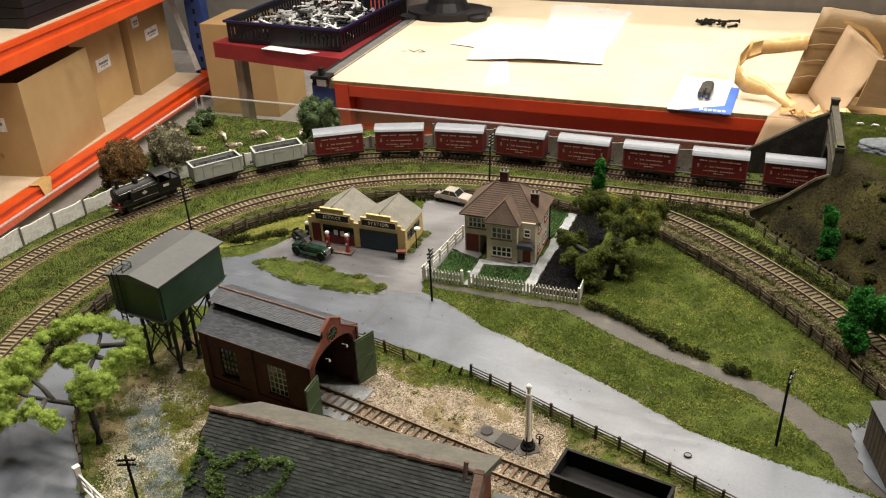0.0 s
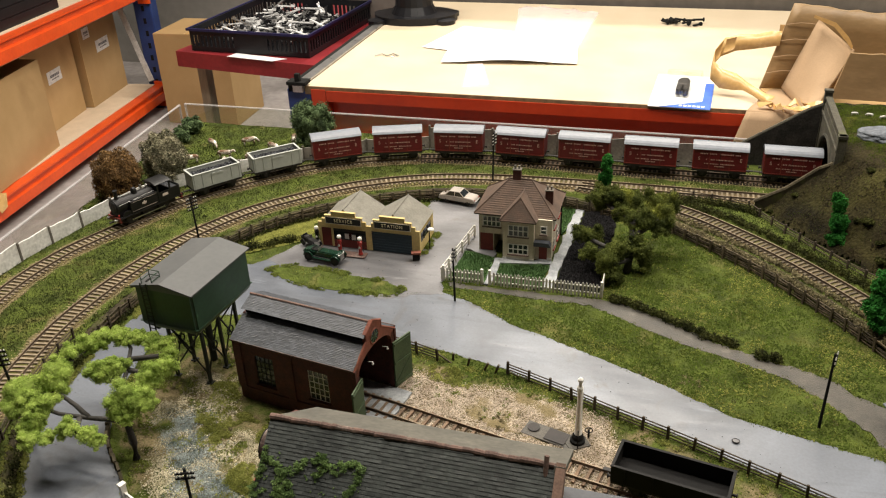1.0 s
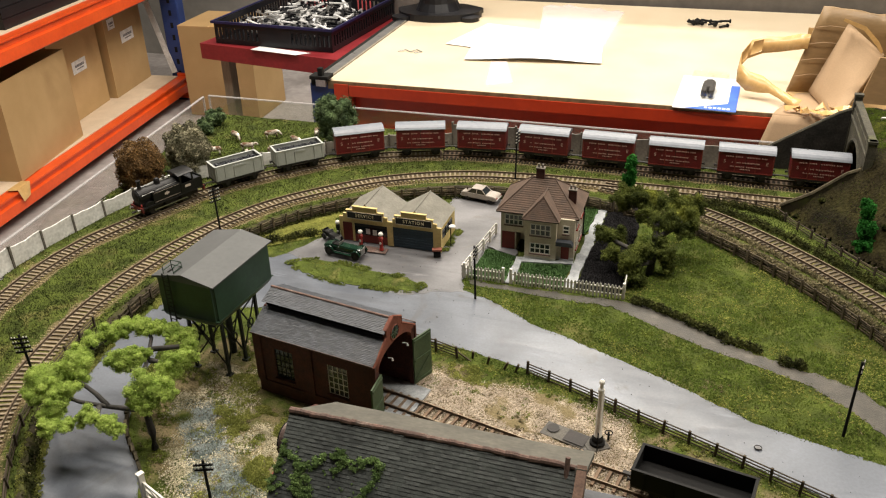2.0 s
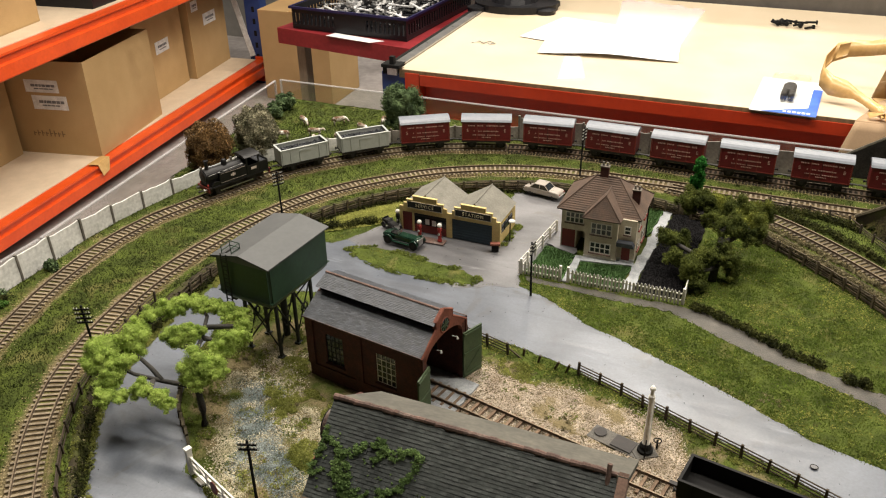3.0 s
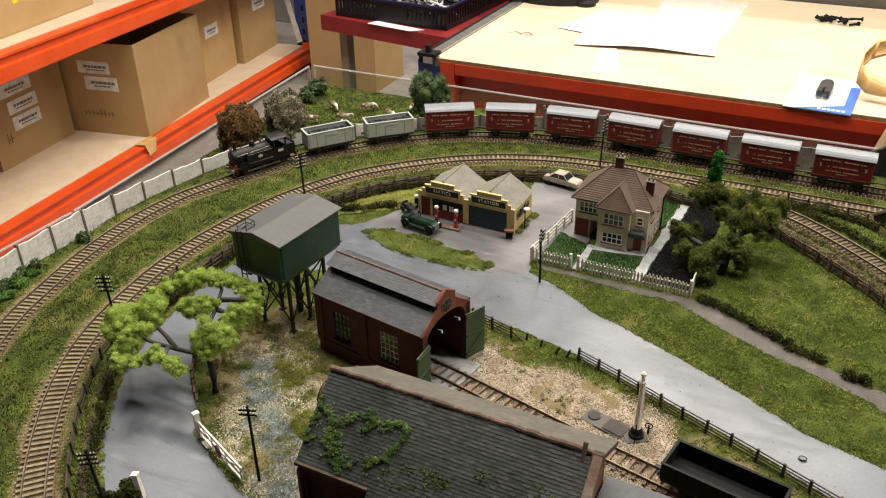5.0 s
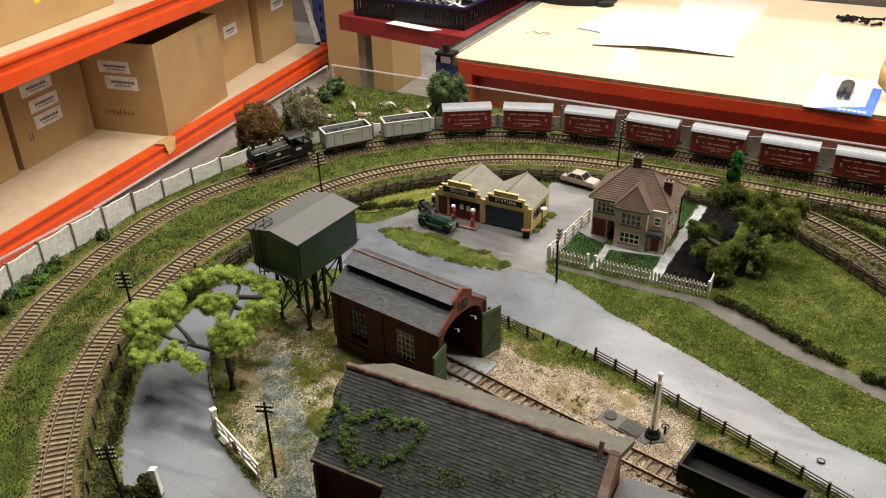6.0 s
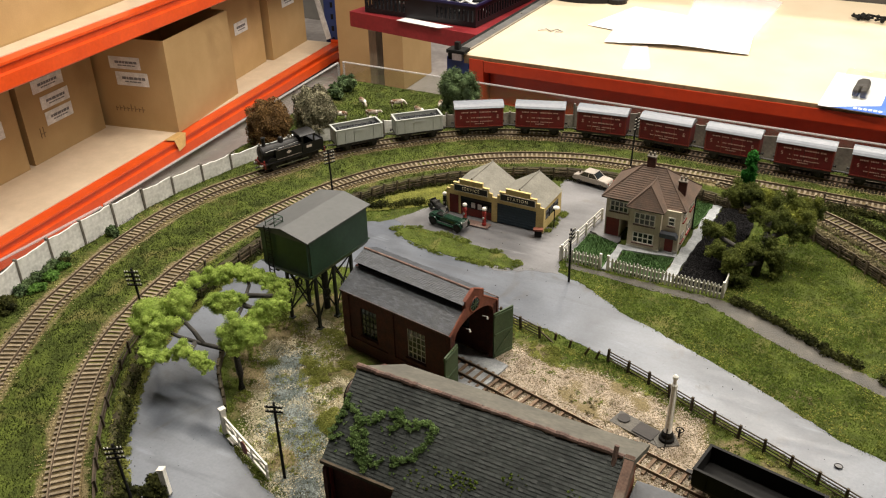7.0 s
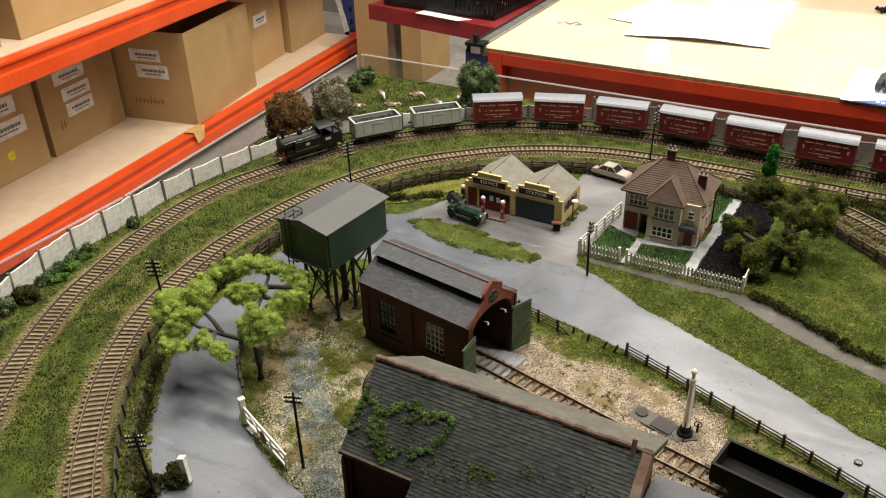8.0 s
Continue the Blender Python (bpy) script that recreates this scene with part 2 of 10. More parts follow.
ROCK = mat("grey_rock", (0.16, 0.175, 0.20), (0.07, 0.08, 0.095), 0.7, 60, 0.0012, fine=5, vary=0.25)
ENAMEL = mat("white_enamel", (0.86, 0.85, 0.81), (0.74, 0.72, 0.66), 0.4, 90, vary=0.08)
WHITE = mat("white_paint", (0.74, 0.72, 0.66), (0.60, 0.58, 0.52), 0.6, 120, vary=0.1)
CREAM = mat("cream_render", (0.60, 0.54, 0.42), (0.48, 0.42, 0.31), 0.85, 70, 0.0001, vary=0.1, stain=(0.46, 0.40, 0.29))
YELLOW = mat("yellow_render", (0.60, 0.47, 0.20), (0.50, 0.38, 0.15), 0.75, 80, vary=0.1, stain=(0.40, 0.30, 0.13))
ROOF_GREY = mat("felt_roof", (0.205, 0.195, 0.165), (0.145, 0.138, 0.115), 0.85, 60, 0.0002, vary=0.14)
TILE = mat("brown_tile", (0.098, 0.062, 0.043), (0.06, 0.039, 0.028), 0.8, 90, 0.0001, vary=0.2, island=0.12)
RED_D = mat("dark_red_paint", (0.19, 0.028, 0.02), (0.13, 0.02, 0.016), 0.5, 90, vary=0.15)
RED = mat("red_paint", (0.40, 0.035, 0.025), (0.28, 0.025, 0.02), 0.4, 90, vary=0.1)
NAVY = mat("blue_grey_door", (0.038, 0.064, 0.088), (0.030, 0.052, 0.072), 0.5, 60, vary=0.1)
SIGN = mat("black_sign", (0.010, 0.009, 0.009), None, 0.5, 80)
GOLD = mat("gold_lettering", (0.80, 0.70, 0.45), None, 0.5, 80)
BRICK = mat("engine_shed_brick", (0.088, 0.030, 0.021), (0.054, 0.020, 0.016), 0.85, 110, 0.0003, fine=5, vary=0.25)
BRICK_O = mat("orange_brick", (0.21, 0.068, 0.04), (0.14, 0.046, 0.03), 0.85, 110, 0.0003, fine=5, vary=0.2)
BRICK_W = mat("weathered_brick", (0.20, 0.125, 0.095), (0.13, 0.085, 0.065), 0.85, 90, 0.0002, vary=0.2, stain=(0.24, 0.20, 0.16))
SLATE = mat("blue_slate", (0.060, 0.066, 0.078), (0.036, 0.040, 0.048), 0.5, 34, 0.0002, island=0.22, vary=0.2, stain=(0.085, 0.09, 0.098), stain_at=0.66)
SLATE_W = mat("weathered_slate", (0.046, 0.053, 0.049), (0.021, 0.025, 0.024), 0.55, 22, 0.0003, island=0.08, vary=0.3, stain=(0.115, 0.12, 0.107), stain_at=0.655)
SLATE_B = mat("dusty_roof", (0.125, 0.117, 0.096), (0.078, 0.074, 0.062), 0.75, 30, 0.0002, vary=0.16, stain=(0.105, 0.11, 0.05), stain_at=0.63)
RIDGE = mat("ridge_tile", (0.150, 0.092, 0.074), (0.085, 0.055, 0.046), 0.85, 80, 0.0004, rnd=0.3, vary=0.3, stain=(0.26, 0.22, 0.19), stain_at=0.64)
DOORGREEN = mat("green_door", (0.06, 0.092, 0.042), (0.038, 0.06, 0.028), 0.65, 90, 0.0001, vary=0.18)
TANKGREEN = mat("tank_green", (0.026, 0.058, 0.034), (0.018, 0.04, 0.024), 0.38, 40, vary=0.12, stain=(0.05, 0.075, 0.045), stain_at=0.68)
TANKROOF = mat("tank_roof", (0.088, 0.090, 0.090), (0.068, 0.070, 0.070), 0.6, 30, vary=0.06, stain=(0.12, 0.12, 0.118), stain_at=0.70)
LEG = mat("dark_green_iron", (0.013, 0.018, 0.013), (0.008, 0.010, 0.008), 0.6, 80)
CRIMSON = mat("crimson_van", (0.135, 0.010, 0.014), (0.095, 0.007, 0.010), 0.36, 70, vary=0.08)
VANROOF = mat("van_roof", (0.205, 0.220, 0.250), (0.170, 0.185, 0.214), 0.38, 40, vary=0.06, stain=(0.14, 0.15, 0.168), stain_at=0.7)
WAGONGREY = mat("wagon_grey", (0.40, 0.415, 0.39), (0.34, 0.355, 0.33), 0.5, 80, vary=0.06)
COAL = mat("coal", (0.035, 0.038, 0.045), (0.015, 0.016, 0.02), 0.45, 200, 0.0005, island=0.4, vary=0.4)
LOCO = mat("loco_black", (0.011, 0.010, 0.010), (0.006, 0.006, 0.006), 0.45, 90, vary=0.2, spec=0.3)
IRON = mat("dark_iron", (0.035, 0.03, 0.028), (0.018, 0.016, 0.015), 0.55, 100, metal=0.4)
STEEL = mat("bright_steel", (0.55, 0.54, 0.52), None, 0.3, 100, metal=0.9)
VANTEXT = mat("pale_red_lettering", (0.52, 0.32, 0.27), None, 0.6, 100)
LETTER = mat("pale_lettering", (0.62, 0.52, 0.46), None, 0.6, 100)
WAGON_B = mat("black_wagon", (0.010, 0.0095, 0.0095), (0.006, 0.006, 0.006), 0.7, 70, vary=0.2, spec=0.25)
GREENCAR = mat("racing_green", (0.009, 0.034, 0.02), (0.007, 0.025, 0.015), 0.25, 100, coat=0.3)
BEIGECAR = mat("beige_car", (0.37, 0.33, 0.29), (0.30, 0.265, 0.23), 0.3, 100, coat=0.3)
DARKGLASS = mat("dark_window", (0.02, 0.025, 0.028), None, 0.1, 50, spec=0.6)
RUBBER = mat("rubber", (0.014, 0.014, 0.014), None, 0.8, 100)
COWM = mat("cow_hide", (0.76, 0.72, 0.64), (0.68, 0.63, 0.54), 0.8, 330, fine=3, vary=0.08, stain=(0.115, 0.058, 0.027), stain_at=0.455)
SHEEPM = mat("fleece", (0.68, 0.66, 0.60), None, 0.9, 200)
BARK = mat("bark", (0.055, 0.05, 0.045), (0.028, 0.026, 0.023), 0.9, 120, 0.0004, vary=0.3)
LEAF_Y = leafy(mat("spring_leaf", (0.50, 0.61, 0.165), (0.29, 0.395, 0.09), 0.95, 70, island=0.12, vary=0.15, spec=0.05), 0.5)
LEAF_D = leafy(mat("dark_leaf", (0.160, 0.185, 0.044), (0.042, 0.055, 0.015), 0.9, 48, island=0.3, vary=0.2, stain=(0.28, 0.30, 0.06), stain_at=0.61, spec=0.1), 0.42)
LEAF_G = leafy(mat("bright_leaf", (0.045, 0.21, 0.035), (0.02, 0.105, 0.018), 0.85, 60, island=0.4, vary=0.2, spec=0.12), 0.35)
LEAF_R = mat("russet_leaf", (0.22, 0.125, 0.045), (0.075, 0.045, 0.02), 0.85, 60, island=0.5, vary=0.2, spec=0.15)
LEAF_B = mat("grey_blossom", (0.33, 0.30, 0.20), (0.075, 0.078, 0.042), 0.85, 90, island=0.6, vary=0.25, spec=0.15)
LEAF_M = mat("mid_leaf", (0.125, 0.175, 0.075), (0.035, 0.06, 0.025), 0.85, 60, island=0.5, vary=0.2, spec=0.15)
SCRUB_P = leafy(mat("dry_scrub", (0.29, 0.25, 0.145), (0.12, 0.105, 0.055), 0.9, 60, island=0.4, vary=0.25, spec=0.1), 0.35)
TUFT = mat("fresh_tuft", (0.13, 0.24, 0.05), (0.07, 0.15, 0.03), 0.9, 60, island=0.3, vary=0.2, spec=0.12)
MOSS_Y = leafy(mat("yellow_moss", (0.41, 0.42, 0.13), (0.20, 0.22, 0.055), 0.9, 60, island=0.25, vary=0.2, spec=0.05), 0.5)
MOSS = leafy(mat("moss_tuft", (0.26, 0.30, 0.07), (0.10, 0.13, 0.03), 0.9, 60, island=0.3, vary=0.2, spec=0.08), 0.4)
IVY = leafy(mat("ivy_leaf", (0.25, 0.36, 0.13), (0.10, 0.16, 0.055), 0.8, 60, island=0.4, vary=0.2, spec=0.12), 0.5)
HEDGE_L = leafy(mat("hedge_leaf", (0.075, 0.080, 0.022), (0.020, 0.024, 0.009), 0.9, 60, island=0.5, vary=0.25, spec=0.1), 0.3)
# room
PERSPEX = glass("clear_acrylic", (0.95, 0.96, 0.95), 0.03, 0.03, 0.10)
EDGEW = glass("acrylic_edge", (0.9, 0.9, 0.9), 0.1, 0.24, 0.07, (0.74, 0.72, 0.72))
PLY = mat("board_edge", (0.42, 0.31, 0.19), (0.34, 0.24, 0.14), 0.7, 20, stretch=(1, 1, 10))
CHIP = mat("chipboard", (0.66, 0.53, 0.39), (0.58, 0.46, 0.33), 0.55, 25, fine=24, vary=0.08)
BENCHTOP = mat("bench_chipboard", (0.63, 0.53, 0.39), (0.57, 0.47, 0.33), 0.38, 8, fine=60, vary=0.05)
ORANGE = mat("orange_beam", (0.72, 0.085, 0.012), (0.62, 0.065, 0.01), 0.35, 12, vary=0.05, coat=0.2)
REDBEAM = mat("red_beam", (0.46, 0.040, 0.009), (0.38, 0.030, 0.007), 0.35, 12, vary=0.05, coat=0.2)
EDGECHIP = mat("chipboard_edge", (0.22, 0.15, 0.08), (0.13, 0.085, 0.045), 0.9, 90, 0.0004, vary=0.3)
MAROON = mat("maroon_bench", (0.22, 0.018, 0.022), (0.17, 0.014, 0.018), 0.45, 14, vary=0.12)
BLUE = mat("blue_upright", (0.02, 0.045, 0.17), (0.015, 0.033, 0.13), 0.4, 20, vary=0.08)
CARD = mat("cardboard", (0.43, 0.285, 0.132), (0.365, 0.235, 0.102), 0.8, 7, 0.0002, fine=40, vary=0.06, rnd=0.12, stain=(0.31, 0.195, 0.085), stain_at=0.645)
CARD_L = mat("pale_cardboard", (0.43, 0.295, 0.18), (0.37, 0.25, 0.145), 0.8, 9, 0.0002, fine=40, vary=0.06)
POLYBAG = glass("polythene", (0.97, 0.94, 0.94), 0.15, 0.3, 0.14, (0.74, 0.66, 0.66))
# Card with a tape-like gloss; the tall wall's shade is in the colour.
CARD_D = mat("dark_cardboard", (0.33, 0.215, 0.105), (0.235, 0.15, 0.07), 0.4, 14, 0.0004, fine=10, vary=0.08, stretch=(0.6, 1, 1.4))
TAPE = mat("parcel_tape", (0.60, 0.385, 0.16), (0.52, 0.32, 0.12), 0.25, 20, vary=0.08)
INK = mat("faded_marker", (0.17, 0.105, 0.05), None, 0.7, 60)
LABEL = mat("paper_label", (0.76, 0.75, 0.73), None, 0.6, 40)
PRINT = mat("print_grey", (0.17, 0.17, 0.18), None, 0.7, 60)
PAPER = mat("white_paper", (0.82, 0.82, 0.82), (0.78, 0.78, 0.78), 0.5, 10, vary=0.03)
CRATE_M = mat("black_crate", (0.009, 0.009, 0.011), (0.006, 0.006, 0.008), 0.4, 30, spec=0.3)
CRATE_B = mat("blue_rim", (0.012, 0.012, 0.060), None, 0.4, 30)
WHITEPART = mat("white_plastic", (0.70, 0.70, 0.70), None, 0.4, 60, rnd=0.15)
ALU = mat("aluminium", (0.62, 0.62, 0.62), None, 0.3, 30, metal=0.9)
PACKBLUE = mat("blue_card", (0.06, 0.16, 0.62), None, 0.4, 30)
POST_IT = mat("yellow_note", (0.75, 0.70, 0.05), None, 0.7, 30)
WALLM = mat("painted_wall", (0.24, 0.225, 0.205), (0.19, 0.18, 0.165), 0.8, 3, vary=0.06)
PANELM = mat("grey_brown_panel", (0.125, 0.11, 0.095), (0.09, 0.08, 0.07), 0.8, 6, vary=0.1)
CONC_FL = mat("concrete_floor", (0.41, 0.375, 0.365), (0.30, 0.275, 0.265), 0.6, 5, 0.0003, vary=0.14, stain=(0.22, 0.20, 0.19), stain_at=0.60)
CEILM = mat("ceiling_grey", (0.34, 0.33, 0.31), None, 0.8, 3, vary=0.04)
TIMBER = mat("grey_timber", (0.30, 0.25, 0.18), (0.22, 0.18, 0.13), 0.8, 12, vary=0.12, stretch=(8, 8, 1))
TUBE = glow("tube_glow", (1.0, 0.90, 0.76), 6.0)

# ---------------------------------------------------------------- mesh helpers


def part(name, bm, material, parent=None, label="", smooth=False):
    """Links a bmesh as one mesh object, under a thing or a part."""
    me = bpy.data.meshes.new(name)
    bm.to_mesh(me)
    bm.free()
    me.materials.append(material)
    if smooth:
        me.polygons.foreach_set("use_smooth", [True] * len(me.polygons))
    ob = new(name, me)
    if parent:
        ob.parent = parent
    if label:
        ob["label"] = label
    return ob


def mesh_part(name, verts, faces, material, parent=None, label="", smooth=False):
    me = bpy.data.meshes.new(name)
    me.from_pydata(verts, [], faces)
    me.materials.append(material)
    if smooth:
        me.polygons.foreach_set("use_smooth", [True] * len(me.polygons))
    ob = new(name, me)
    if parent:
        ob.parent = parent
    if label:
        ob["label"] = label
    return ob


def thing(name, m, label, category, group="", kind=""):
    ob = new(name)
    ob.empty_display_size = 0.01
    ob.matrix_basis = m
    return tagged(ob, label, category, group, kind)


def B():
    return bmesh.new()


def box(bm, x0, x1, y0, y1, z0, z1, m=None, bevel=0.0):
    v = [bm.verts.new((x, y, z)) for z in (z0, z1) for y in (y0, y1) for x in (x0, x1)]
    fs = [bm.faces.new([v[i] for i in f]) for f in ((0, 2, 3, 1), (4, 5, 7, 6), (0, 1, 5, 4), (2, 6, 7, 3), (0, 4, 6, 2), (1, 3, 7, 5))]
    if m is not None:
        bmesh.ops.transform(bm, matrix=m, verts=v)
    if bevel:
        edges = list({e for f in fs for e in f.edges})
        bmesh.ops.bevel(bm, geom=edges, offset=bevel, segments=2, affect="EDGES", profile=0.5)
    return bm


def bx(*a, **k):
    return box(B(), *a, **k)


def rod(bm, p0, p1, r0, r1=None, n=10, caps=True):
    p0, p1 = Vector(p0), Vector(p1)
    r1 = r0 if r1 is None else r1
    q = (p1 - p0).to_track_quat("Z", "Y")
    rings = []
    for p, r in ((p0, r0), (p1, r1)):
        rings.append([bm.verts.new(p + q @ Vector((r * math.cos(a), r * math.sin(a), 0))) for a in (2 * math.pi * i / n for i in range(n))])
    for i in range(n):
        bm.faces.new((rings[0][i], rings[0][(i + 1) % n], rings[1][(i + 1) % n], rings[1][i]))
    if caps:
        bm.faces.new(rings[0][::-1])
        bm.faces.new(rings[1])
    return bm


def tube(bm, pts, r, n=6):
    """A round bar along a line of points; r may be one radius or one for each point."""
    pts = [Vector(p) for p in pts]
    rr = r if isinstance(r, (list, tuple)) else [r] * len(pts)
    rings = []
    for i, p in enumerate(pts):
        d = (pts[min(i + 1, len(pts) - 1)] - pts[max(i - 1, 0)]).normalized()
        q = d.to_track_quat("Z", "Y")
        rings.append([bm.verts.new(p + q @ Vector((rr[i] * math.cos(a), rr[i] * math.sin(a), 0))) for a in (2 * math.pi * k / n for k in range(n))])
    for a, b in zip(rings, rings[1:]):
        for k in range(n):
            bm.faces.new((a[k], a[(k + 1) % n], b[(k + 1) % n], b[k]))
    bm.faces.new(rings[0][::-1])
    bm.faces.new(rings[-1])
    return bm


def lathe(bm, profile, n=16, m=None):
    """profile: (radius, z) from bottom to top."""
    rings = [[bm.verts.new((r * math.cos(2 * math.pi * k / n), r * math.sin(2 * math.pi * k / n), z)) for k in range(n)] for r, z in profile]
    for a, b in zip(rings, rings[1:]):
        for k in range(n):
            bm.faces.new((a[k], a[(k + 1) % n], b[(k + 1) % n], b[k]))
    bm.faces.new(rings[0][::-1])
    bm.faces.new(rings[-1])
    if m is not None:
        bmesh.ops.transform(bm, matrix=m, verts=[v for r in rings for v in r])
    return bm


def prism(bm, outline, depth, m=None):
    """An outline in x, z pushed along y from 0 to depth."""
    a = [bm.verts.new((x, 0, z)) for x, z in outline]
    b = [bm.verts.new((x, depth, z)) for x, z in outline]
    n = len(a)
    bm.faces.new(a)
    bm.faces.new(b[::-1])
    for i in range(n):
        bm.faces.new((a[i], b[i], b[(i + 1) % n], a[(i + 1) % n]))
    if m is not None:
        bmesh.ops.transform(bm, matrix=m, verts=a + b)
    bmesh.ops.recalc_face_normals(bm, faces=bm.faces)
    return bm


def slab(bm, outline, z0, z1):
    """A flat outline in x, y with thickness."""
    lo = [bm.verts.new((x, y, z0)) for x, y in outline]
    hi = [bm.verts.new((x, y, z1)) for x, y in outline]
    n = len(lo)
    bm.faces.new(hi), bm.faces.new(lo[::-1])
    for i in range(n):
        bm.faces.new((lo[i], lo[(i + 1) % n], hi[(i + 1) % n], hi[i]))
    bmesh.ops.recalc_face_normals(bm, faces=bm.faces)
    return bm


def quad_plate(bm, a, b, c, d, t):
    """A plate through four corners with thickness t below it."""
    a, b, c, d = map(Vector, (a, b, c, d))
    nrm = (b - a).cross(d - a).normalized()
    top = [bm.verts.new(p) for p in (a, b, c, d)]
    bot = [bm.verts.new(p - nrm * t) for p in (a, b, c, d)]
    bm.faces.new(top), bm.faces.new(bot[::-1])
    for i in range(4):
        bm.faces.new((bot[i], bot[(i + 1) % 4], top[(i + 1) % 4], top[i]))
    return bm


def courses(bm, a, b, c, d, n, t):
    """One stepped sheet of overlapping courses on the slope a-b (eave) to d-c (ridge)."""
    a, b, c, d = map(Vector, (a, b, c, d))
    nrm = (b - a).cross(d - a).normalized()
    left, right = [], []
    for i in range(n):
        for f, h in ((i / n, t), ((i + 1) / n, 0.0)):
            left.append(bm.verts.new(a.lerp(d, f) + nrm * h))
            right.append(bm.verts.new(b.lerp(c, f) + nrm * h))
    low = [bm.verts.new(p - nrm * t) for p in (a, b, c, d)]
    for k in range(len(left) - 1):
        bm.faces.new((left[k], right[k], right[k + 1], left[k + 1]))
    bm.faces.new((low[3], low[2], low[1], low[0]))
    bm.faces.new((low[0], low[1], right[0], left[0]))
    bm.faces.new((low[2], low[3], left[-1], right[-1]))
    bm.faces.new((low[1], low[2], *right[::-1]))
    bm.faces.new((low[3], low[0], *left))
    return bm


def slates(bm, a, b, c, d, n, t, w, seed=1):
    """Single slates in n staggered courses on the slope a-b (eave) to d-c (ridge), each a little off its neighbour, over one base plate."""
    a, b, c, d = map(Vector, (a, b, c, d))
    nrm = (b - a).cross(d - a).normalized()
    rng = random.Random(seed)
    quad_plate(bm, a, b, c, d, t)
    for i in range(n):
        lo0, lo1 = a.lerp(d, i / n), b.lerp(c, i / n)
        hi0, hi1 = a.lerp(d, (i + 1) / n), b.lerp(c, (i + 1) / n)
        m = max(int((lo1 - lo0).length / w), 1)
        cuts = [0.0] + [(j + 0.5 * (i % 2) + rng.uniform(-0.06, 0.06)) / m for j in range(1 - i % 2, m + 1)] + [1.0]
        cuts = [u for u in cuts if u <= 1.0]
        for u, v in zip(cuts, cuts[1:]):
            if v - u < 0.1 / m:
                continue
            h, k = t * rng.uniform(0.7, 1.3), t * rng.uniform(-0.1, 0.25)
            g = 0.02 / m
            p = [lo0.lerp(lo1, u + g), lo0.lerp(lo1, v - g), hi0.lerp(hi1, v - g), hi0.lerp(hi1, u + g)]
            top = [bm.verts.new(q + nrm * z) for q, z in zip(p, (h, h, k + t * 0.2, k + t * 0.2))]
            foot = [bm.verts.new(q) for q in p[:2]]
            bm.faces.new(top)
            bm.faces.new((foot[0], foot[1], top[1], top[0]))
    return bm


def spline(points, step=0.004):
    """A smooth line through a few plan points, as an array of points about step apart, with the length along it."""
    p = [np.array(q, float) for q in points]
    p = [2 * p[0] - p[1]] + p + [2 * p[-1] - p[-2]]
    out = []
    for i in range(1, len(p) - 2):
        n = max(int(np.linalg.norm(p[i + 1] - p[i]) / step * 2), 2)
        for u in np.linspace(0, 1, n, endpoint=False):
            out.append(0.5 * ((2 * p[i]) + (-p[i - 1] + p[i + 1]) * u + (2 * p[i - 1] - 5 * p[i] + 4 * p[i + 1] - p[i + 2]) * u**2 + (-p[i - 1] + 3 * p[i] - 3 * p[i + 1] + p[i + 2]) * u**3))
    out.append(p[-2])
    out = np.array(out)
    s = np.r_[0, np.cumsum(np.hypot(*np.diff(out, axis=0).T))]
    u = np.linspace(0, s[-1], max(int(s[-1] / step), 2))
    return np.c_[np.interp(u, s, out[:, 0]), np.interp(u, s, out[:, 1])], u


def side(line):
    d = np.gradient(line, axis=0)
    d /= np.hypot(*d.T)[:, None]
    return np.c_[-d[:, 1], d[:, 0]]


def shifted(line, off):
    return line + side(line) * off


def inside(poly, x, y):
    """Which of the points x, y lie in the outline."""
    x, y = np.asarray(x, float), np.asarray(y, float)
    hit = np.zeros(x.shape, bool)
    for (ax, ay), (cx, cy) in zip(poly, [*poly[1:], poly[0]]):
        cross = ((ay > y) != (cy > y)) & (x < (cx - ax) * (y - ay) / (cy - ay + 1e-12) + ax)
        hit ^= cross
    return hit


def near(line, x, y):
    """Distance of the points to a line of points."""
    x, y = np.asarray(x, float), np.asarray(y, float)
    d = np.full(x.shape, 9.0)
    for px, py in line[::2]:
        d = np.minimum(d, np.hypot(x - px, y - py))
    return d


def ribbon(name, line, profile, material, parent=None, label="", z=0.0, jitter=0.0):
    """A cross section (offset, height) carried along a plan line."""
    n = side(line)
    verts, faces, k = [], [], len(profile)
    rng = np.random.RandomState(len(line))
    for i, (p, q) in enumerate(zip(line, n)):
        for o, h in profile:
            j = rng.uniform(-jitter, jitter) if jitter else 0
            verts.append((p[0] + q[0] * (o + j), p[1] + q[1] * (o + j), z + h + abs(j) * 0.2))
    for i in range(len(line) - 1):
        for j in range(k - 1):
            a = i * k + j
            faces.append((a, a + k, a + k + 1, a + 1))
    faces += [tuple(range(k)), tuple(range((len(line) - 1) * k, len(line) * k))[::-1]]
    return mesh_part(name, verts, faces, material, parent, label)


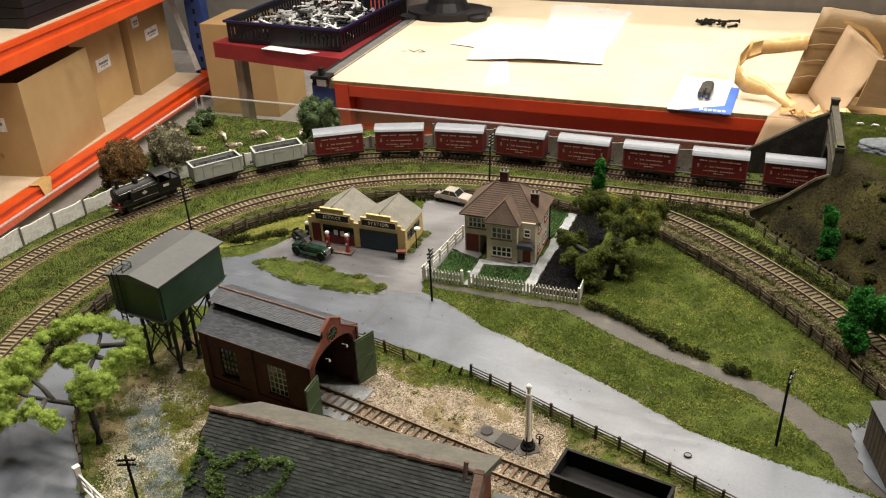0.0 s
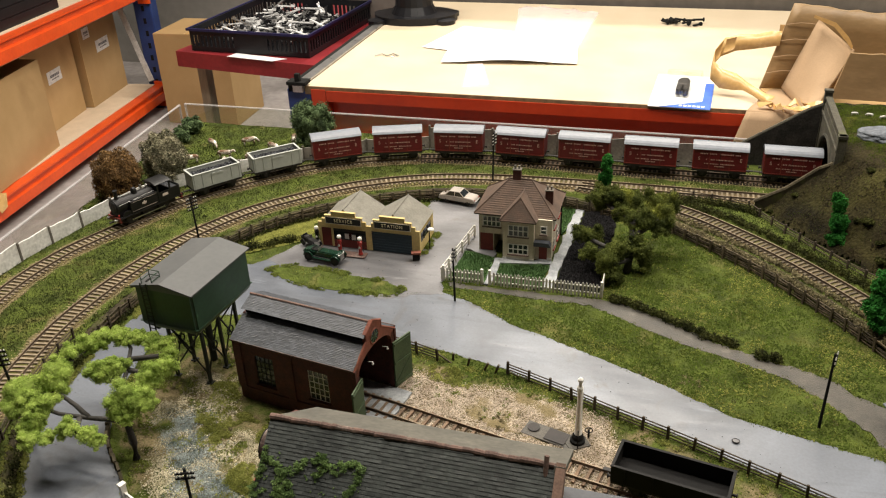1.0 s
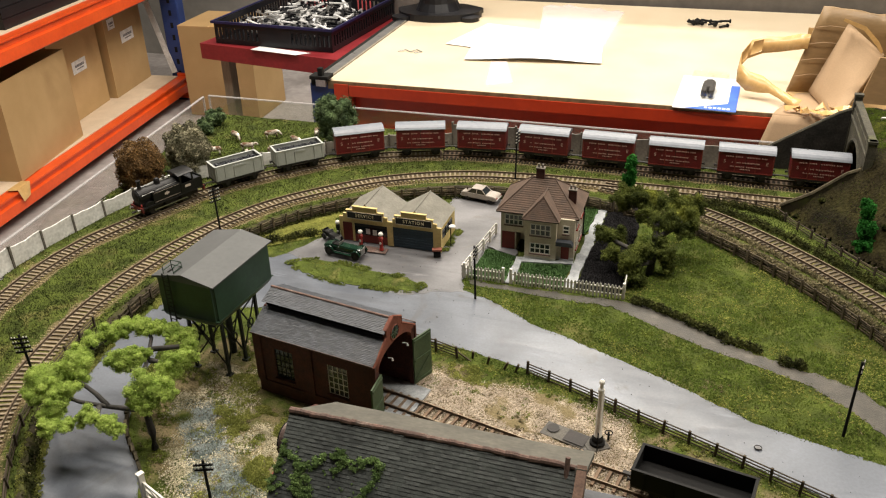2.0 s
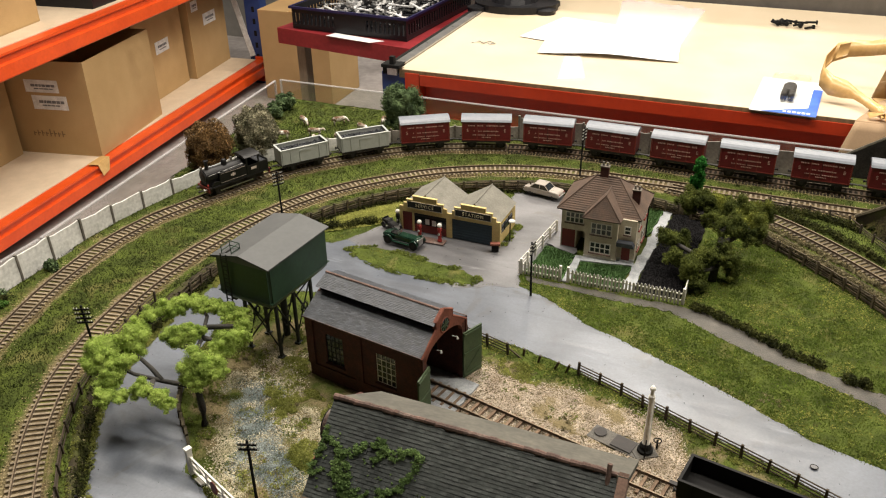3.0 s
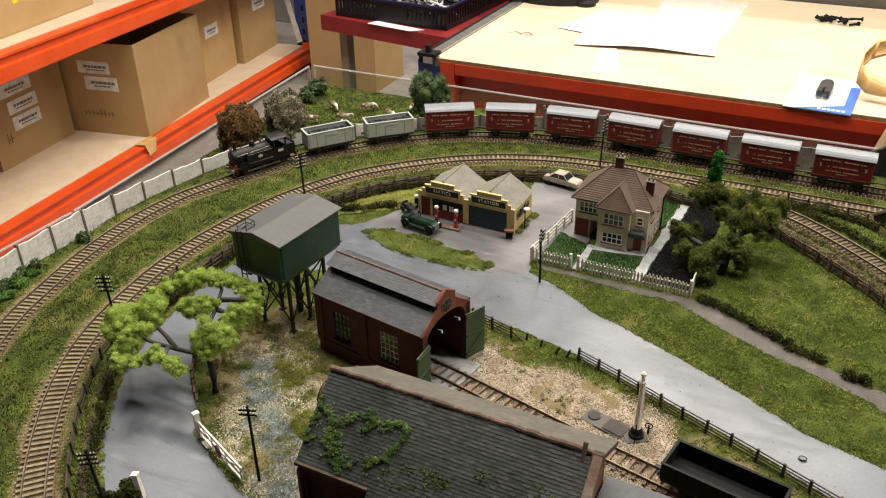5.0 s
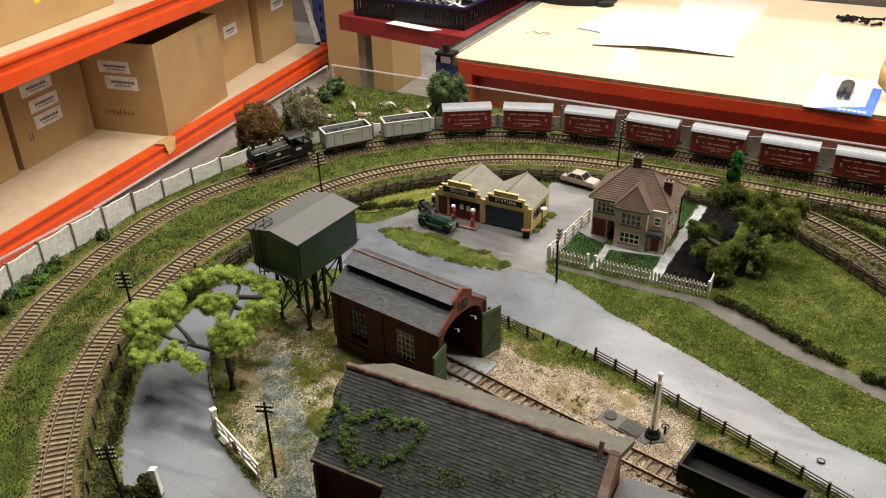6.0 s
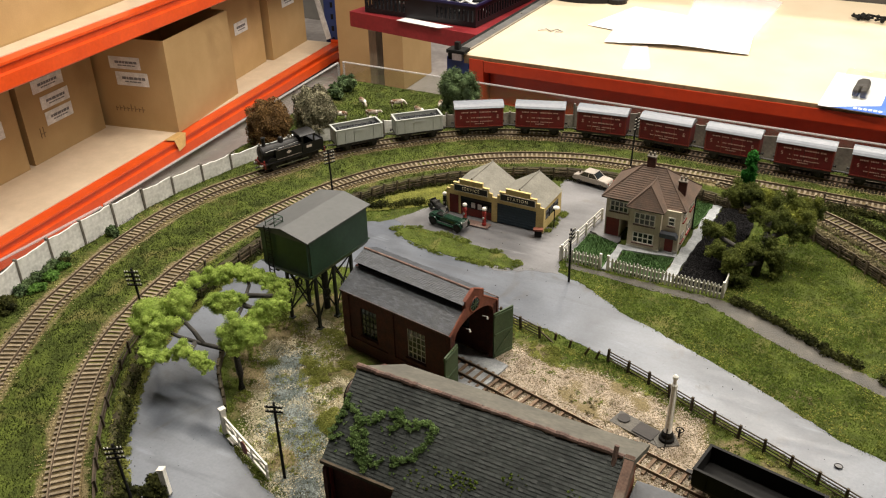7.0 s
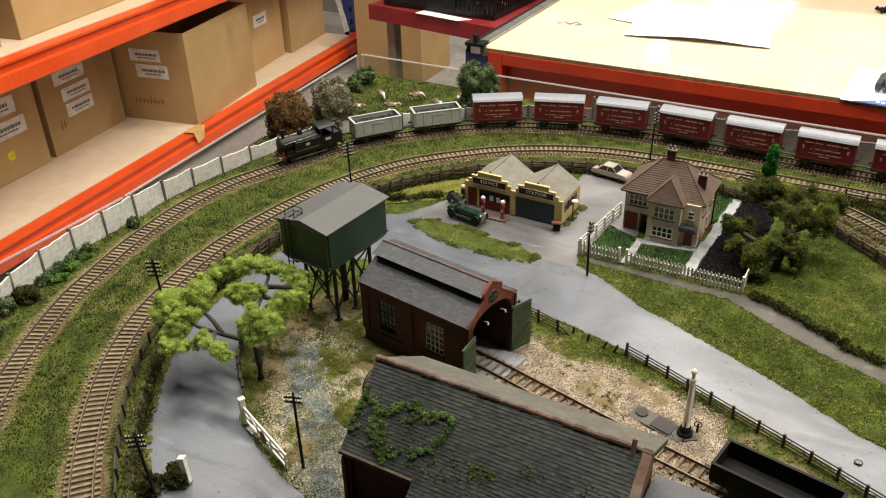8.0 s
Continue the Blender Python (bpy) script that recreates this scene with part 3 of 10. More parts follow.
def letters(name, body, size, material, m, parent, depth=0.0002, spread=1.0):
    """Raised lettering in the built-in font, centred, facing -y."""
    cu = bpy.data.curves.new(name, "FONT")
    cu.body, cu.size, cu.extrude, cu.align_x, cu.align_y = body, size, depth, "CENTER", "CENTER"
    cu.space_character = spread
    tmp = new(name, cu)
    me = bpy.data.meshes.new_from_object(tmp.evaluated_get(bpy.context.evaluated_depsgraph_get()))
    bpy.data.objects.remove(tmp)
    me.transform(m @ pose(0, 0, 0, 90, 0, 0))
    me.materials.clear()
    me.materials.append(material)
    ob = new(name, me)
    ob.parent = parent
    return ob


def core_blobs(name, clumps, material, parent, k=0.72):
    """Uneven solid cores that fill the clumps behind the leaves."""
    bm = B()
    for i, c in enumerate(clumps):
        r = bmesh.ops.create_icosphere(bm, subdivisions=2, radius=1)
        for v in r["verts"]:
            q = 1 + 0.35 * noise.noise(v.co * 2.1 + Vector((i * 3.7, 0, 0)))
            v.co = Vector((c[0] + v.co.x * c[3] * k * q, c[1] + v.co.y * c[4] * k * q, c[2] + v.co.z * c[5] * k * q))
    return part(name, bm, material, parent)


def leaves(name, clumps, count, size, material, parent=None, seed=1, label="", flat=0.0, shell=0.55):
    """Many small leaf quads over ellipsoid clumps (x, y, z, rx, ry, rz)."""
    rng = np.random.RandomState(seed)
    vol = np.array([c[3] * c[4] * c[5] for c in clumps]) ** 0.67
    pick = rng.choice(len(clumps), count, p=vol / vol.sum())
    c = np.array(clumps)[pick]
    d = rng.normal(size=(count, 3))
    d /= np.linalg.norm(d, axis=1)[:, None]
    r = shell + (1.06 - shell) * rng.rand(count) ** 0.5
    r *= 1 + 0.16 * np.sin(d[:, 0] * 7 + c[:, 0] * 300) * np.cos(d[:, 1] * 6 + d[:, 2] * 5)
    p = c[:, :3] + d * c[:, 3:] * r[:, None]
    a = rng.normal(size=(count, 3)) + d * 0.2
    a /= np.linalg.norm(a, axis=1)[:, None]
    b = np.cross(a, d + rng.normal(size=(count, 3)) * 0.5)
    b /= np.linalg.norm(b, axis=1)[:, None] + 1e-9
    s = size * (0.6 + 0.8 * rng.rand(count))[:, None]
    v = np.stack([p - a * s, p + b * s * 0.55, p + a * s, p - b * s * 0.55], 1).reshape(-1, 3)
    f = np.arange(count * 4).reshape(-1, 4)
    return mesh_part(name, v.tolist(), f.tolist(), material, parent, label)

# ---------------------------------------------------------------- the room
def structure(name, bm, material, label=""):
    return tagged(part(name, bm, material), label, "", "", "structure")


structure("floor", bx(-3.6, 2.6, -2.7, 3.8, FLOOR - 0.1, FLOOR), CONC_FL, "grey concrete workshop floor, scuffed")
structure("ceiling", bx(-3.6, 2.6, -2.7, 3.8, CEILING, CEILING + 0.1), CEILM, "plain off-white workshop ceiling")
structure("wall_north", bx(-3.6, 2.6, 3.7, 3.8, FLOOR, CEILING), WALLM, "painted grey-beige workshop wall")
structure("wall_south", bx(-3.6, 2.6, -2.7, -2.6, FLOOR, CEILING), WALLM, "painted grey-beige workshop wall")
structure("wall_west", bx(-3.6, -3.5, -2.6, 3.7, FLOOR, CEILING), WALLM, "painted grey-beige workshop wall")
structure("wall_east", bx(2.5, 2.6, -2.6, 3.7, FLOOR, CEILING), WALLM, "painted grey-beige workshop wall")

for bx_, by_, bw_ in BATTENS:
    lt = thing("ceiling_light", pose(bx_, by_, CEILING), "white fluorescent batten under the ceiling", "lamp", "ceiling lights")
    part("housing", bx(-0.62, 0.62, -0.05, 0.05, -0.06, 0), WHITEPART, lt)
    part("tube", rod(rod(B(), (-0.58, 0.022, -0.085), (0.58, 0.022, -0.085), 0.012), (-0.58, -0.022, -0.085), (0.58, -0.022, -0.085), 0.012), TUBE, lt)
    for sx in (-0.6, 0.6):
        part("end_cap", bx(sx - 0.015, sx + 0.015, -0.045, 0.045, -0.1, -0.06), WHITEPART, lt)

# ---------------------------------------------------------------- lines of the layout
ZT = 0.013  # height of the track bed over the yard
OUTER, S_OUT = spline([(-0.40, 0.19), (-0.50, 0.285), (-0.58, 0.365), (-0.642, 0.453), (-0.685, 0.54), (-0.701, 0.592), (-0.717, 0.655), (-0.7255, 0.72), (-0.7265, 0.77), (-0.7195, 0.82), (-0.708, 0.855), (-0.6945, 0.889), (-0.680, 0.925), (-0.661, 0.967), (-0.632, 1.011), (-0.597, 1.053), (-0.545, 1.103), (-0.49, 1.140), (-0.445, 1.160), (-0.375, 1.180), (-0.29, 1.189), (-0.2, 1.188), (-0.1, 1.186), (0.0, 1.185), (0.2, 1.183), (0.5, 1.183)])
INNER, S_IN = spline([(-0.32, 0.255), (-0.40, 0.315), (-0.476, 0.382), (-0.527, 0.437), (-0.570, 0.497), (-0.600, 0.56), (-0.618, 0.635), (-0.625, 0.71), (-0.618, 0.80), (-0.597, 0.885), (-0.560, 0.961), (-0.507, 1.021), (-0.440, 1.074), (-0.352, 1.112), (-0.26, 1.126), (-0.15, 1.130), (0.0, 1.130), (0.2, 1.130), (0.5, 1.130)])
BRANCH, S_BR = spline([(-0.215, 1.1285), (-0.165, 1.123), (-0.115, 1.110), (-0.065, 1.090), (-0.016, 1.062), (0.037, 1.019), (0.095, 0.962), (0.15, 0.895), (0.205, 0.815), (0.26, 0.72)])
SIDING, S_SI = spline([(-0.40, 0.682), (-0.34, 0.6695), (-0.274, 0.657), (-0.21, 0.642), (-0.15, 0.628), (-0.09, 0.615), (-0.02, 0.601), (0.10, 0.58), (0.25, 0.56)])
# foot of the stone wall that holds up the track bed
i0 = int(np.argmin(np.hypot(INNER[:, 0] + 0.16, INNER[:, 1] - 1.130)))
j0 = int(np.argmin(np.hypot(BRANCH[:, 0] + 0.06, BRANCH[:, 1] - 1.088)))
foot_in = shifted(INNER[: i0 - 8], -0.036)
foot_br = shifted(BRANCH[j0:], -0.030)
FOOT, S_FT = spline([*foot_in[::14].tolist(), *foot_br[::12].tolist()])
YARD_AREA = [*FOOT.tolist(), (0.7, 0.55), (0.7, 0.1), (-0.2, 0.1)]
BOARD = [(-0.70, 0.20), (0.62, 0.20), (0.62, 1.255), (-0.812, 1.257), (-0.757, 0.70), (-0.757, 0.45)]

LEFT_ROAD = [(-0.40, 0.34), (-0.441, 0.405), (-0.478, 0.442), (-0.515, 0.488), (-0.547, 0.538), (-0.568, 0.60), (-0.577, 0.665), (-0.575, 0.745), (-0.562, 0.805), (-0.540, 0.850), (-0.505, 0.868), (-0.488, 0.885)]
ROAD_N = [(-0.40, 0.84), (-0.33, 0.832), (-0.285, 0.858), (-0.245, 0.844), (-0.191, 0.811), (-0.148, 0.793), (-0.096, 0.771), (-0.039, 0.744), (0.012, 0.716), (0.045, 0.705), (0.098, 0.692), (0.15, 0.679), (0.25, 0.65), (0.4, 0.60)]
ROAD_S = [(0.4, 0.52), (0.25, 0.575), (0.12, 0.620), (0.023, 0.657), (-0.028, 0.680), (-0.101, 0.708), (-0.179, 0.735), (-0.246, 0.752), (-0.294, 0.756), (-0.323, 0.755), (-0.40, 0.768), (-0.455, 0.772), (-0.505, 0.755)]
LEFT_IN = [(-0.530, 0.70), (-0.522, 0.644), (-0.508, 0.600), (-0.483, 0.560), (-0.452, 0.530), (-0.430, 0.500), (-0.368, 0.470), (-0.325, 0.456), (-0.27, 0.40), (-0.27, 0.30)]
ROAD_OUT = [*LEFT_ROAD, *ROAD_N, *ROAD_S, *LEFT_IN]
YARD_OUT = [(-0.492, 0.882), (-0.470, 0.925), (-0.452, 0.945), (-0.448, 0.990), (-0.39, 1.0), (-0.345, 1.035), (-0.352, 1.088), (-0.31, 1.098), (-0.262, 1.10), (-0.264, 1.0), (-0.280, 0.875), (-0.272, 0.850), (-0.30, 0.845), (-0.33, 0.828), (-0.40, 0.836)]
ISLAND = [(-0.481, 0.860), (-0.455, 0.874), (-0.42, 0.874), (-0.381, 0.867), (-0.340, 0.862), (-0.318, 0.852), (-0.322, 0.840), (-0.345, 0.834), (-0.38, 0.833), (-0.414, 0.835), (-0.455, 0.845)]
PATH_OUT = [(-0.275, 0.876), (-0.207, 0.876), (-0.108, 0.876), (-0.090, 0.874), (-0.043, 0.851), (0.014, 0.818), (0.05, 0.803), (0.089, 0.791), (0.108, 0.780), (0.124, 0.762), (0.15, 0.752), (0.162, 0.778), (0.2, 0.79), (0.26, 0.70), (0.25, 0.655), (0.165, 0.677), (0.139, 0.688), (0.124, 0.717), (0.098, 0.748), (0.066, 0.777), (0.026, 0.794), (-0.022, 0.810), (-0.07, 0.835), (-0.12, 0.862), (-0.207, 0.864), (-0.262, 0.866)]
PLOT = [(-0.279, 0.879), (-0.110, 0.880), (-0.108, 0.91), (-0.105, 1.06), (-0.135, 1.10), (-0.262, 1.10), (-0.268, 1.0)]


def jag(poly, step, amount, seed):
    """An outline with small uneven steps along its edges."""
    rng = random.Random(seed)
    out = []
    for (ax, ay), (cx, cy) in zip(poly, [*poly[1:], poly[0]]):
        n = max(int(math.hypot(cx - ax, cy - ay) / step), 1)
        for i in range(n):
            u = i / n
            out.append((ax + (cx - ax) * u + rng.uniform(-amount, amount), ay + (cy - ay) * u + rng.uniform(-amount, amount)))
    return out


def smooth01(v):
    v = np.clip(v, 0, 1)
    return v * v * (3 - 2 * v)


def bumps(x, y):
    return 0.0010 * np.sin(x * 61 + 1.3 * np.sin(y * 47)) * np.cos(y * 53 + x * 19) + 0.0006 * np.sin(x * 173 + y * 91) * np.cos(y * 157 - x * 43)


HILL_FOOT = [(0.048, 1.108), (0.072, 1.068), (0.10, 1.030), (0.14, 0.982), (0.18, 0.938), (0.24, 0.872), (0.34, 0.78), (0.62, 0.6)]


def ground_z(x, y):
    """Height of the scenery: the yard at 0, the track bed on its low bank."""
    x, y = np.asarray(x, float), np.asarray(y, float)
    d = near(FOOT, x, y)
    d = np.where(inside(YARD_AREA, x, y), -d, d)
    z = ZT * smooth01((d + 0.001) / 0.007)
    z += np.where(d < -0.02, 1.0, 0.4) * np.clip(np.abs(d) * 40, 0, 1) * bumps(x, y)
    flat = inside(ROAD_OUT, x, y) | inside(YARD_OUT, x, y) | inside(PLOT, x, y) | inside(PATH_OUT, x, y)
    z = np.where(flat, -0.0004, z)
    rail = np.minimum(near(OUTER, x, y), np.minimum(near(INNER, x, y), near(BRANCH, x, y)))
    z = np.where(rail < 0.020, ZT - 0.001, z)
    z = np.where(near(SIDING, x, y) < 0.02, -0.0005, z)
    return z


def hill_h(x, y):
    """Height of the tunnel hill over the ground, 0 where there is none."""
    x, y = np.asarray(x, float), np.asarray(y, float)
    line = np.array(HILL_FOOT)
    d = np.full(x.shape, 9.0)
    for (ax, ay), (cx, cy) in zip(line[:-1], line[1:]):
        u = np.clip(((x - ax) * (cx - ax) + (y - ay) * (cy - ay)) / ((cx - ax) ** 2 + (cy - ay) ** 2), 0, 1)
        d = np.minimum(d, np.hypot(x - ax - u * (cx - ax), y - ay - u * (cy - ay)))
    area = [*HILL_FOOT, (0.62, 1.5), (0.048, 1.5)]
    d = np.where(inside(area, x, y), d, 0)
    t = d / 0.080
    h = 0.088 * np.where(t < 0.8, t, 0.8 + 0.2 * (1 - np.exp(-np.maximum(t - 0.8, 0) / 0.2)))
    h += smooth01(d / 0.02) * (0.004 * np.sin(x * 130 + y * 57) * np.cos(y * 111) + 0.0025 * np.sin(x * 290 - y * 210)) * np.where(h > 0.078, 0.25, 0.6)
    return h


# the baseboard and its frame
bb = thing("layout_baseboard", pose(0, 0, 0), "plywood baseboard of the model railway on timber legs", "table")
part("board", slab(B(), [(-0.705, 0.20), (0.62, 0.20), (0.62, 1.26), (-0.822, 1.262), (-0.768, 0.70), (-0.768, 0.45)], -0.018, -0.006), PLY, bb)
part("front_frame", bx(-0.66, 0.60, 0.215, 0.235, -0.095, -0.018), TIMBER, bb)
part("back_frame", bx(-0.76, 0.60, 1.225, 1.245, -0.095, -0.018), TIMBER, bb)
part("cross_frame", bx(0.58, 0.60, 0.235, 1.225, -0.095, -0.018), TIMBER, bb)
part("cross_frame", bx(-0.68, -0.66, 0.25, 1.225, -0.095, -0.018), TIMBER, bb)
for lx, ly in ((-0.65, 0.25), (0.56, 0.25), (-0.65, 1.20), (0.56, 1.20)):
    part("leg", bx(lx - 0.022, lx + 0.022, ly - 0.022, ly + 0.022, FLOOR, -0.018), TIMBER, bb)

# ground sheet of the scenery
GX, GY = np.arange(-0.824, 0.6201, 0.004), np.arange(0.20, 1.2581, 0.004)
xx, yy = np.meshgrid(GX, GY)
keep = inside(BOARD, xx, yy)
zz = ground_z(xx, yy)
idx = -np.ones(xx.shape, int)
idx[keep] = np.arange(keep.sum())
gv = np.c_[xx[keep], yy[keep], zz[keep]].tolist()
quads = np.stack([idx[:-1, :-1], idx[:-1, 1:], idx[1:, 1:], idx[1:, :-1]], -1).reshape(-1, 4)
gf = quads[(quads >= 0).all(1)].tolist()
gr = tagged(mesh_part("ground", gv, gf, GROUND, smooth=True), "modelled grassy ground of the railway layout", "", "", "structure")
GRAVEL_E = [(-0.292, 0.706), (-0.262, 0.716), (-0.223, 0.704), (-0.175, 0.708), (-0.132, 0.702), (-0.085, 0.690), (-0.078, 0.668), (-0.05, 0.63), (0.0, 0.612), (0.0, 0.585), (-0.10, 0.592), (-0.28, 0.632)]
GRAVEL_W = [(-0.478, 0.632), (-0.455, 0.648), (-0.432, 0.612), (-0.398, 0.575), (-0.36, 0.552), (-0.33, 0.53), (-0.295, 0.50), (-0.295, 0.46), (-0.335, 0.456), (-0.400, 0.497), (-0.425, 0.54), (-0.455, 0.58)]
GRAVEL_S = [(-0.480, 0.640), (-0.445, 0.640), (-0.402, 0.690), (-0.412, 0.716), (-0.435, 0.712), (-0.462, 0.670)]
MOSS_BED = [(-0.440, 0.648), (-0.42, 0.652), (-0.398, 0.622), (-0.345, 0.590), (-0.30, 0.57), (-0.30, 0.525), (-0.36, 0.548), (-0.405, 0.58)]

DIRT = [(-0.51, 0.60), (-0.48, 0.73), (-0.40, 0.75), (-0.30, 0.745), (-0.27, 0.715), (-0.29, 0.60), (-0.30, 0.55), (-0.44, 0.51)]
VERGE = [(-0.29, 0.742), (-0.10, 0.705), (0.10, 0.622), (0.10, 0.57), (-0.28, 0.63)]


def depth_in(poly, x, y):
    """How far inside an outline the points lie; negative outside."""
    x, y = np.asarray(x, float), np.asarray(y, float)
    d = np.full(x.shape, 9.0)
    for (ax, ay), (cx, cy) in zip(poly, [*poly[1:], poly[0]]):
        u = np.clip(((x - ax) * (cx - ax) + (y - ay) * (cy - ay)) / ((cx - ax) ** 2 + (cy - ay) ** 2), 0, 1)
        d = np.minimum(d, np.hypot(x - ax - u * (cx - ax), y - ay - u * (cy - ay)))
    return np.where(inside(poly, x, y), d, -d)


def bareness(x, y):
    """Where the ground is gravel or sandy ballast instead of grass, 0 to 1."""
    e = np.maximum(smooth01(0.5 + depth_in(GRAVEL_E, x, y) / 0.02), 0.6 * smooth01(0.5 + depth_in(GRAVEL_W, x, y) / 0.05))
    e = np.maximum(e, np.maximum(0.58 * smooth01(0.5 + depth_in(DIRT, x, y) / 0.05), 0.5 * smooth01(0.5 + depth_in(VERGE, x, y) / 0.03)))
    r = np.minimum(near(OUTER, x, y), np.minimum(near(INNER, x, y), near(BRANCH, x, y) + 0.009))
    return np.maximum(e, 0.66 * smooth01((0.029 - r) / 0.016))


att = gr.data.attributes.new("bare_earth", "FLOAT", "POINT")
att.data.foreach_set("value", bareness(xx[keep], yy[keep]).astype(np.float32))

# tunnel hill: a shell of earth over the ground
hx, hy = np.meshgrid(np.arange(0.046, 0.6201, 0.005), np.arange(0.60, 1.2561, 0.005))
hh = hill_h(hx, hy)
ok = (hh > 0.0) & ~((hy > 1.104) & (hx < 0.134))
hidx = -np.ones(hx.shape, int)
hidx[ok] = np.arange(ok.sum())
hv = np.c_[hx[ok], hy[ok], ZT + hh[ok] - 0.001].tolist()
quads = np.stack([hidx[:-1, :-1], hidx[:-1, 1:], hidx[1:, 1:], hidx[1:, :-1]], -1).reshape(-1, 4)
hill = mesh_part("hill", hv, quads[(quads >= 0).all(1)].tolist(), HILL, smooth=True)
tagged(hill, "steep brown earth bank over the tunnel with a grassy top", "", "", "structure")


def sheet(name, outline, z, material, label, seed, step=0.006, amount=0.0014):
    ob = part(name, slab(B(), jag(outline, step, amount, seed), -0.002, z), material)
    return tagged(ob, label, "", "", "structure")


sheet("road", ROAD_OUT, 0.0003, ROAD, "glossy blue-grey painted model road, worn and dusty", 3)
sheet("yard", YARD_OUT, 0.00042, YARD, "dusty grey forecourt of the service station", 4)
sheet("footpath", PATH_OUT, 0.0001, PATH_M, "dark muddy lane beside the field", 5, amount=0.0022)
sheet("traffic_island", ISLAND, 0.0008, TURF, "grassed island in the forecourt", 6)
sheet("garden_bed", [(-0.160, 0.886), (-0.113, 0.887), (-0.110, 1.05), (-0.128, 1.09), (-0.150, 1.07), (-0.155, 0.98)], 0.003, SOIL, "black soil of a garden bed", 7)
sheet("garden_path", [(-0.172, 0.884), (-0.161, 0.884), (-0.156, 0.98), (-0.150, 1.09), (-0.160, 1.095), (-0.167, 1.0), (-0.170, 0.945)], 0.0022, SLAB, "pale paved garden path", 8, 0.006, 0.0016)
sheet("front_path", [(-0.2345, 0.878), (-0.2265, 0.878), (-0.2265, 0.927), (-0.171, 0.935), (-0.171, 0.942), (-0.2345, 0.936)], 0.0022, SLAB, "pale paved path to the front door", 9, 0.01, 0.0006)
sheet("lawn", [(-0.276, 0.882), (-0.2355, 0.882), (-0.2355, 0.937), (-0.272, 0.948)], 0.002, LAWN, "bright green front lawn", 10)
sheet("lawn", [(-0.2255, 0.882), (-0.173, 0.882), (-0.172, 0.933), (-0.2255, 0.925)], 0.002, LAWN, "bright green front lawn", 11)
sheet("lawn", [(-0.262, 1.02), (-0.168, 1.01), (-0.161, 1.097), (-0.258, 1.10)], 0.002, LAWN, "bright green back lawn", 12)
sheet("driveway", [(-0.272, 0.951), (-0.236, 0.938), (-0.236, 0.96), (-0.268, 0.99)], 0.0022, YARD, "grey garage drive", 13)
sheet("hardstanding", [(0.142, 0.758), (0.158, 0.772), (0.19, 0.77), (0.21, 0.70), (0.165, 0.682), (0.15, 0.705)], 0.0012, ROAD, "pale grey hardstanding beside the lane", 14)
sheet("shed_floor", [(-0.285, 0.640), (-0.262, 0.636), (-0.256, 0.682), (-0.279, 0.690)], 0.0022, SLAB, "worn concrete apron at the engine shed door", 15)

# ---------------------------------------------------------------- track
sleeper_me = bpy.data.meshes.new("sleeper")
t_bm = box(B(), -0.00125, 0.00125, -0.0128, 0.0128, 0, 0.0019)
t_bm.to_mesh(sleeper_me)
t_bm.free()
sleeper_me.materials.append(SLEEPER)
sleeper_md = sleeper_me.copy()
sleeper_md.materials[0] = SLEEPER_M
sleeper_dk = sleeper_me.copy()
sleeper_dk.materials[0] = SLEEPER_D


def track(label, line, s, z, me, lo=0.0, hi=9.0, bed=BALLAST, pitch=0.0062):
    tr = thing("railway_track", pose(0, 0, 0), label, "track", "running lines")
    use = (s >= lo) & (s <= hi)
    ln = line[use]
    if bed:
        ribbon("ballast_bed", ln, [(-0.0155, -0.003), (-0.0135, 0.0003), (-0.005, 0.0006), (0.005, 0.0006), (0.0135, 0.0003), (0.0155, -0.003)], bed, tr, z=z, jitter=0.0009)
    n = side(line)
    d = np.gradient(line, axis=0)
    rng = random.Random(int(lo * 100) + len(line))
    k = 0
    u = max(lo, 0.002)
    while u < min(hi, s[-1]):
        x, y = np.interp(u, s, line[:, 0]), np.interp(u, s, line[:, 1])
        a = math.degrees(math.atan2(np.interp(u, s, d[:, 1]), np.interp(u, s, d[:, 0])))
        ob = new("sleeper", me)
        ob.parent = tr
        ob.matrix_basis = pose(x, y, z + 0.0002, 0, 0, a + rng.uniform(-1.5, 1.5))
        k += 1
        u += pitch
    for o in (-0.00825, 0.00825):
        ra = ribbon("rail", shifted(ln, o), [(-0.0009, 0.0016), (-0.0004, 0.0022), (-0.0004, 0.0040), (0.0004, 0.0040), (0.0004, 0.0022), (0.0009, 0.0016)], RAIL, tr, z=z)
        ribbon("rail_head", shifted(ln, o), [(-0.0005, 0.0039), (-0.0005, 0.0045), (0.0005, 0.0045), (0.0005, 0.0039)], RAILTOP, ra, z=z)
    return tr


u_back = float(S_OUT[np.argmin(np.hypot(OUTER[:, 0] + 0.40, OUTER[:, 1] - 1.175))])
track("outer running line with rusty rails on pale sleepers", OUTER, S_OUT, ZT, sleeper_me, lo=0.1, hi=u_back)
# Back stretch: bed and sleepers darkened for train shadow and grime.
track("back stretch of the outer line, darkened for grime and train shadow", OUTER, S_OUT, ZT, sleeper_dk, lo=u_back + 0.001, bed=BALLAST_D)
track("inner running line with rusty rails on pale sleepers", INNER, S_IN, ZT, sleeper_me, lo=0.05)
track("branch line curving off beside the stone wall", BRANCH, S_BR, ZT, sleeper_md, lo=0.05)
track("siding with dark sleepers leading into the engine shed", SIDING, S_SI, 0.0006, sleeper_dk, hi=0.56, bed=None, pitch=0.0085)

# ---------------------------------------------------------------- the train
RAILZ = ZT + 0.0045


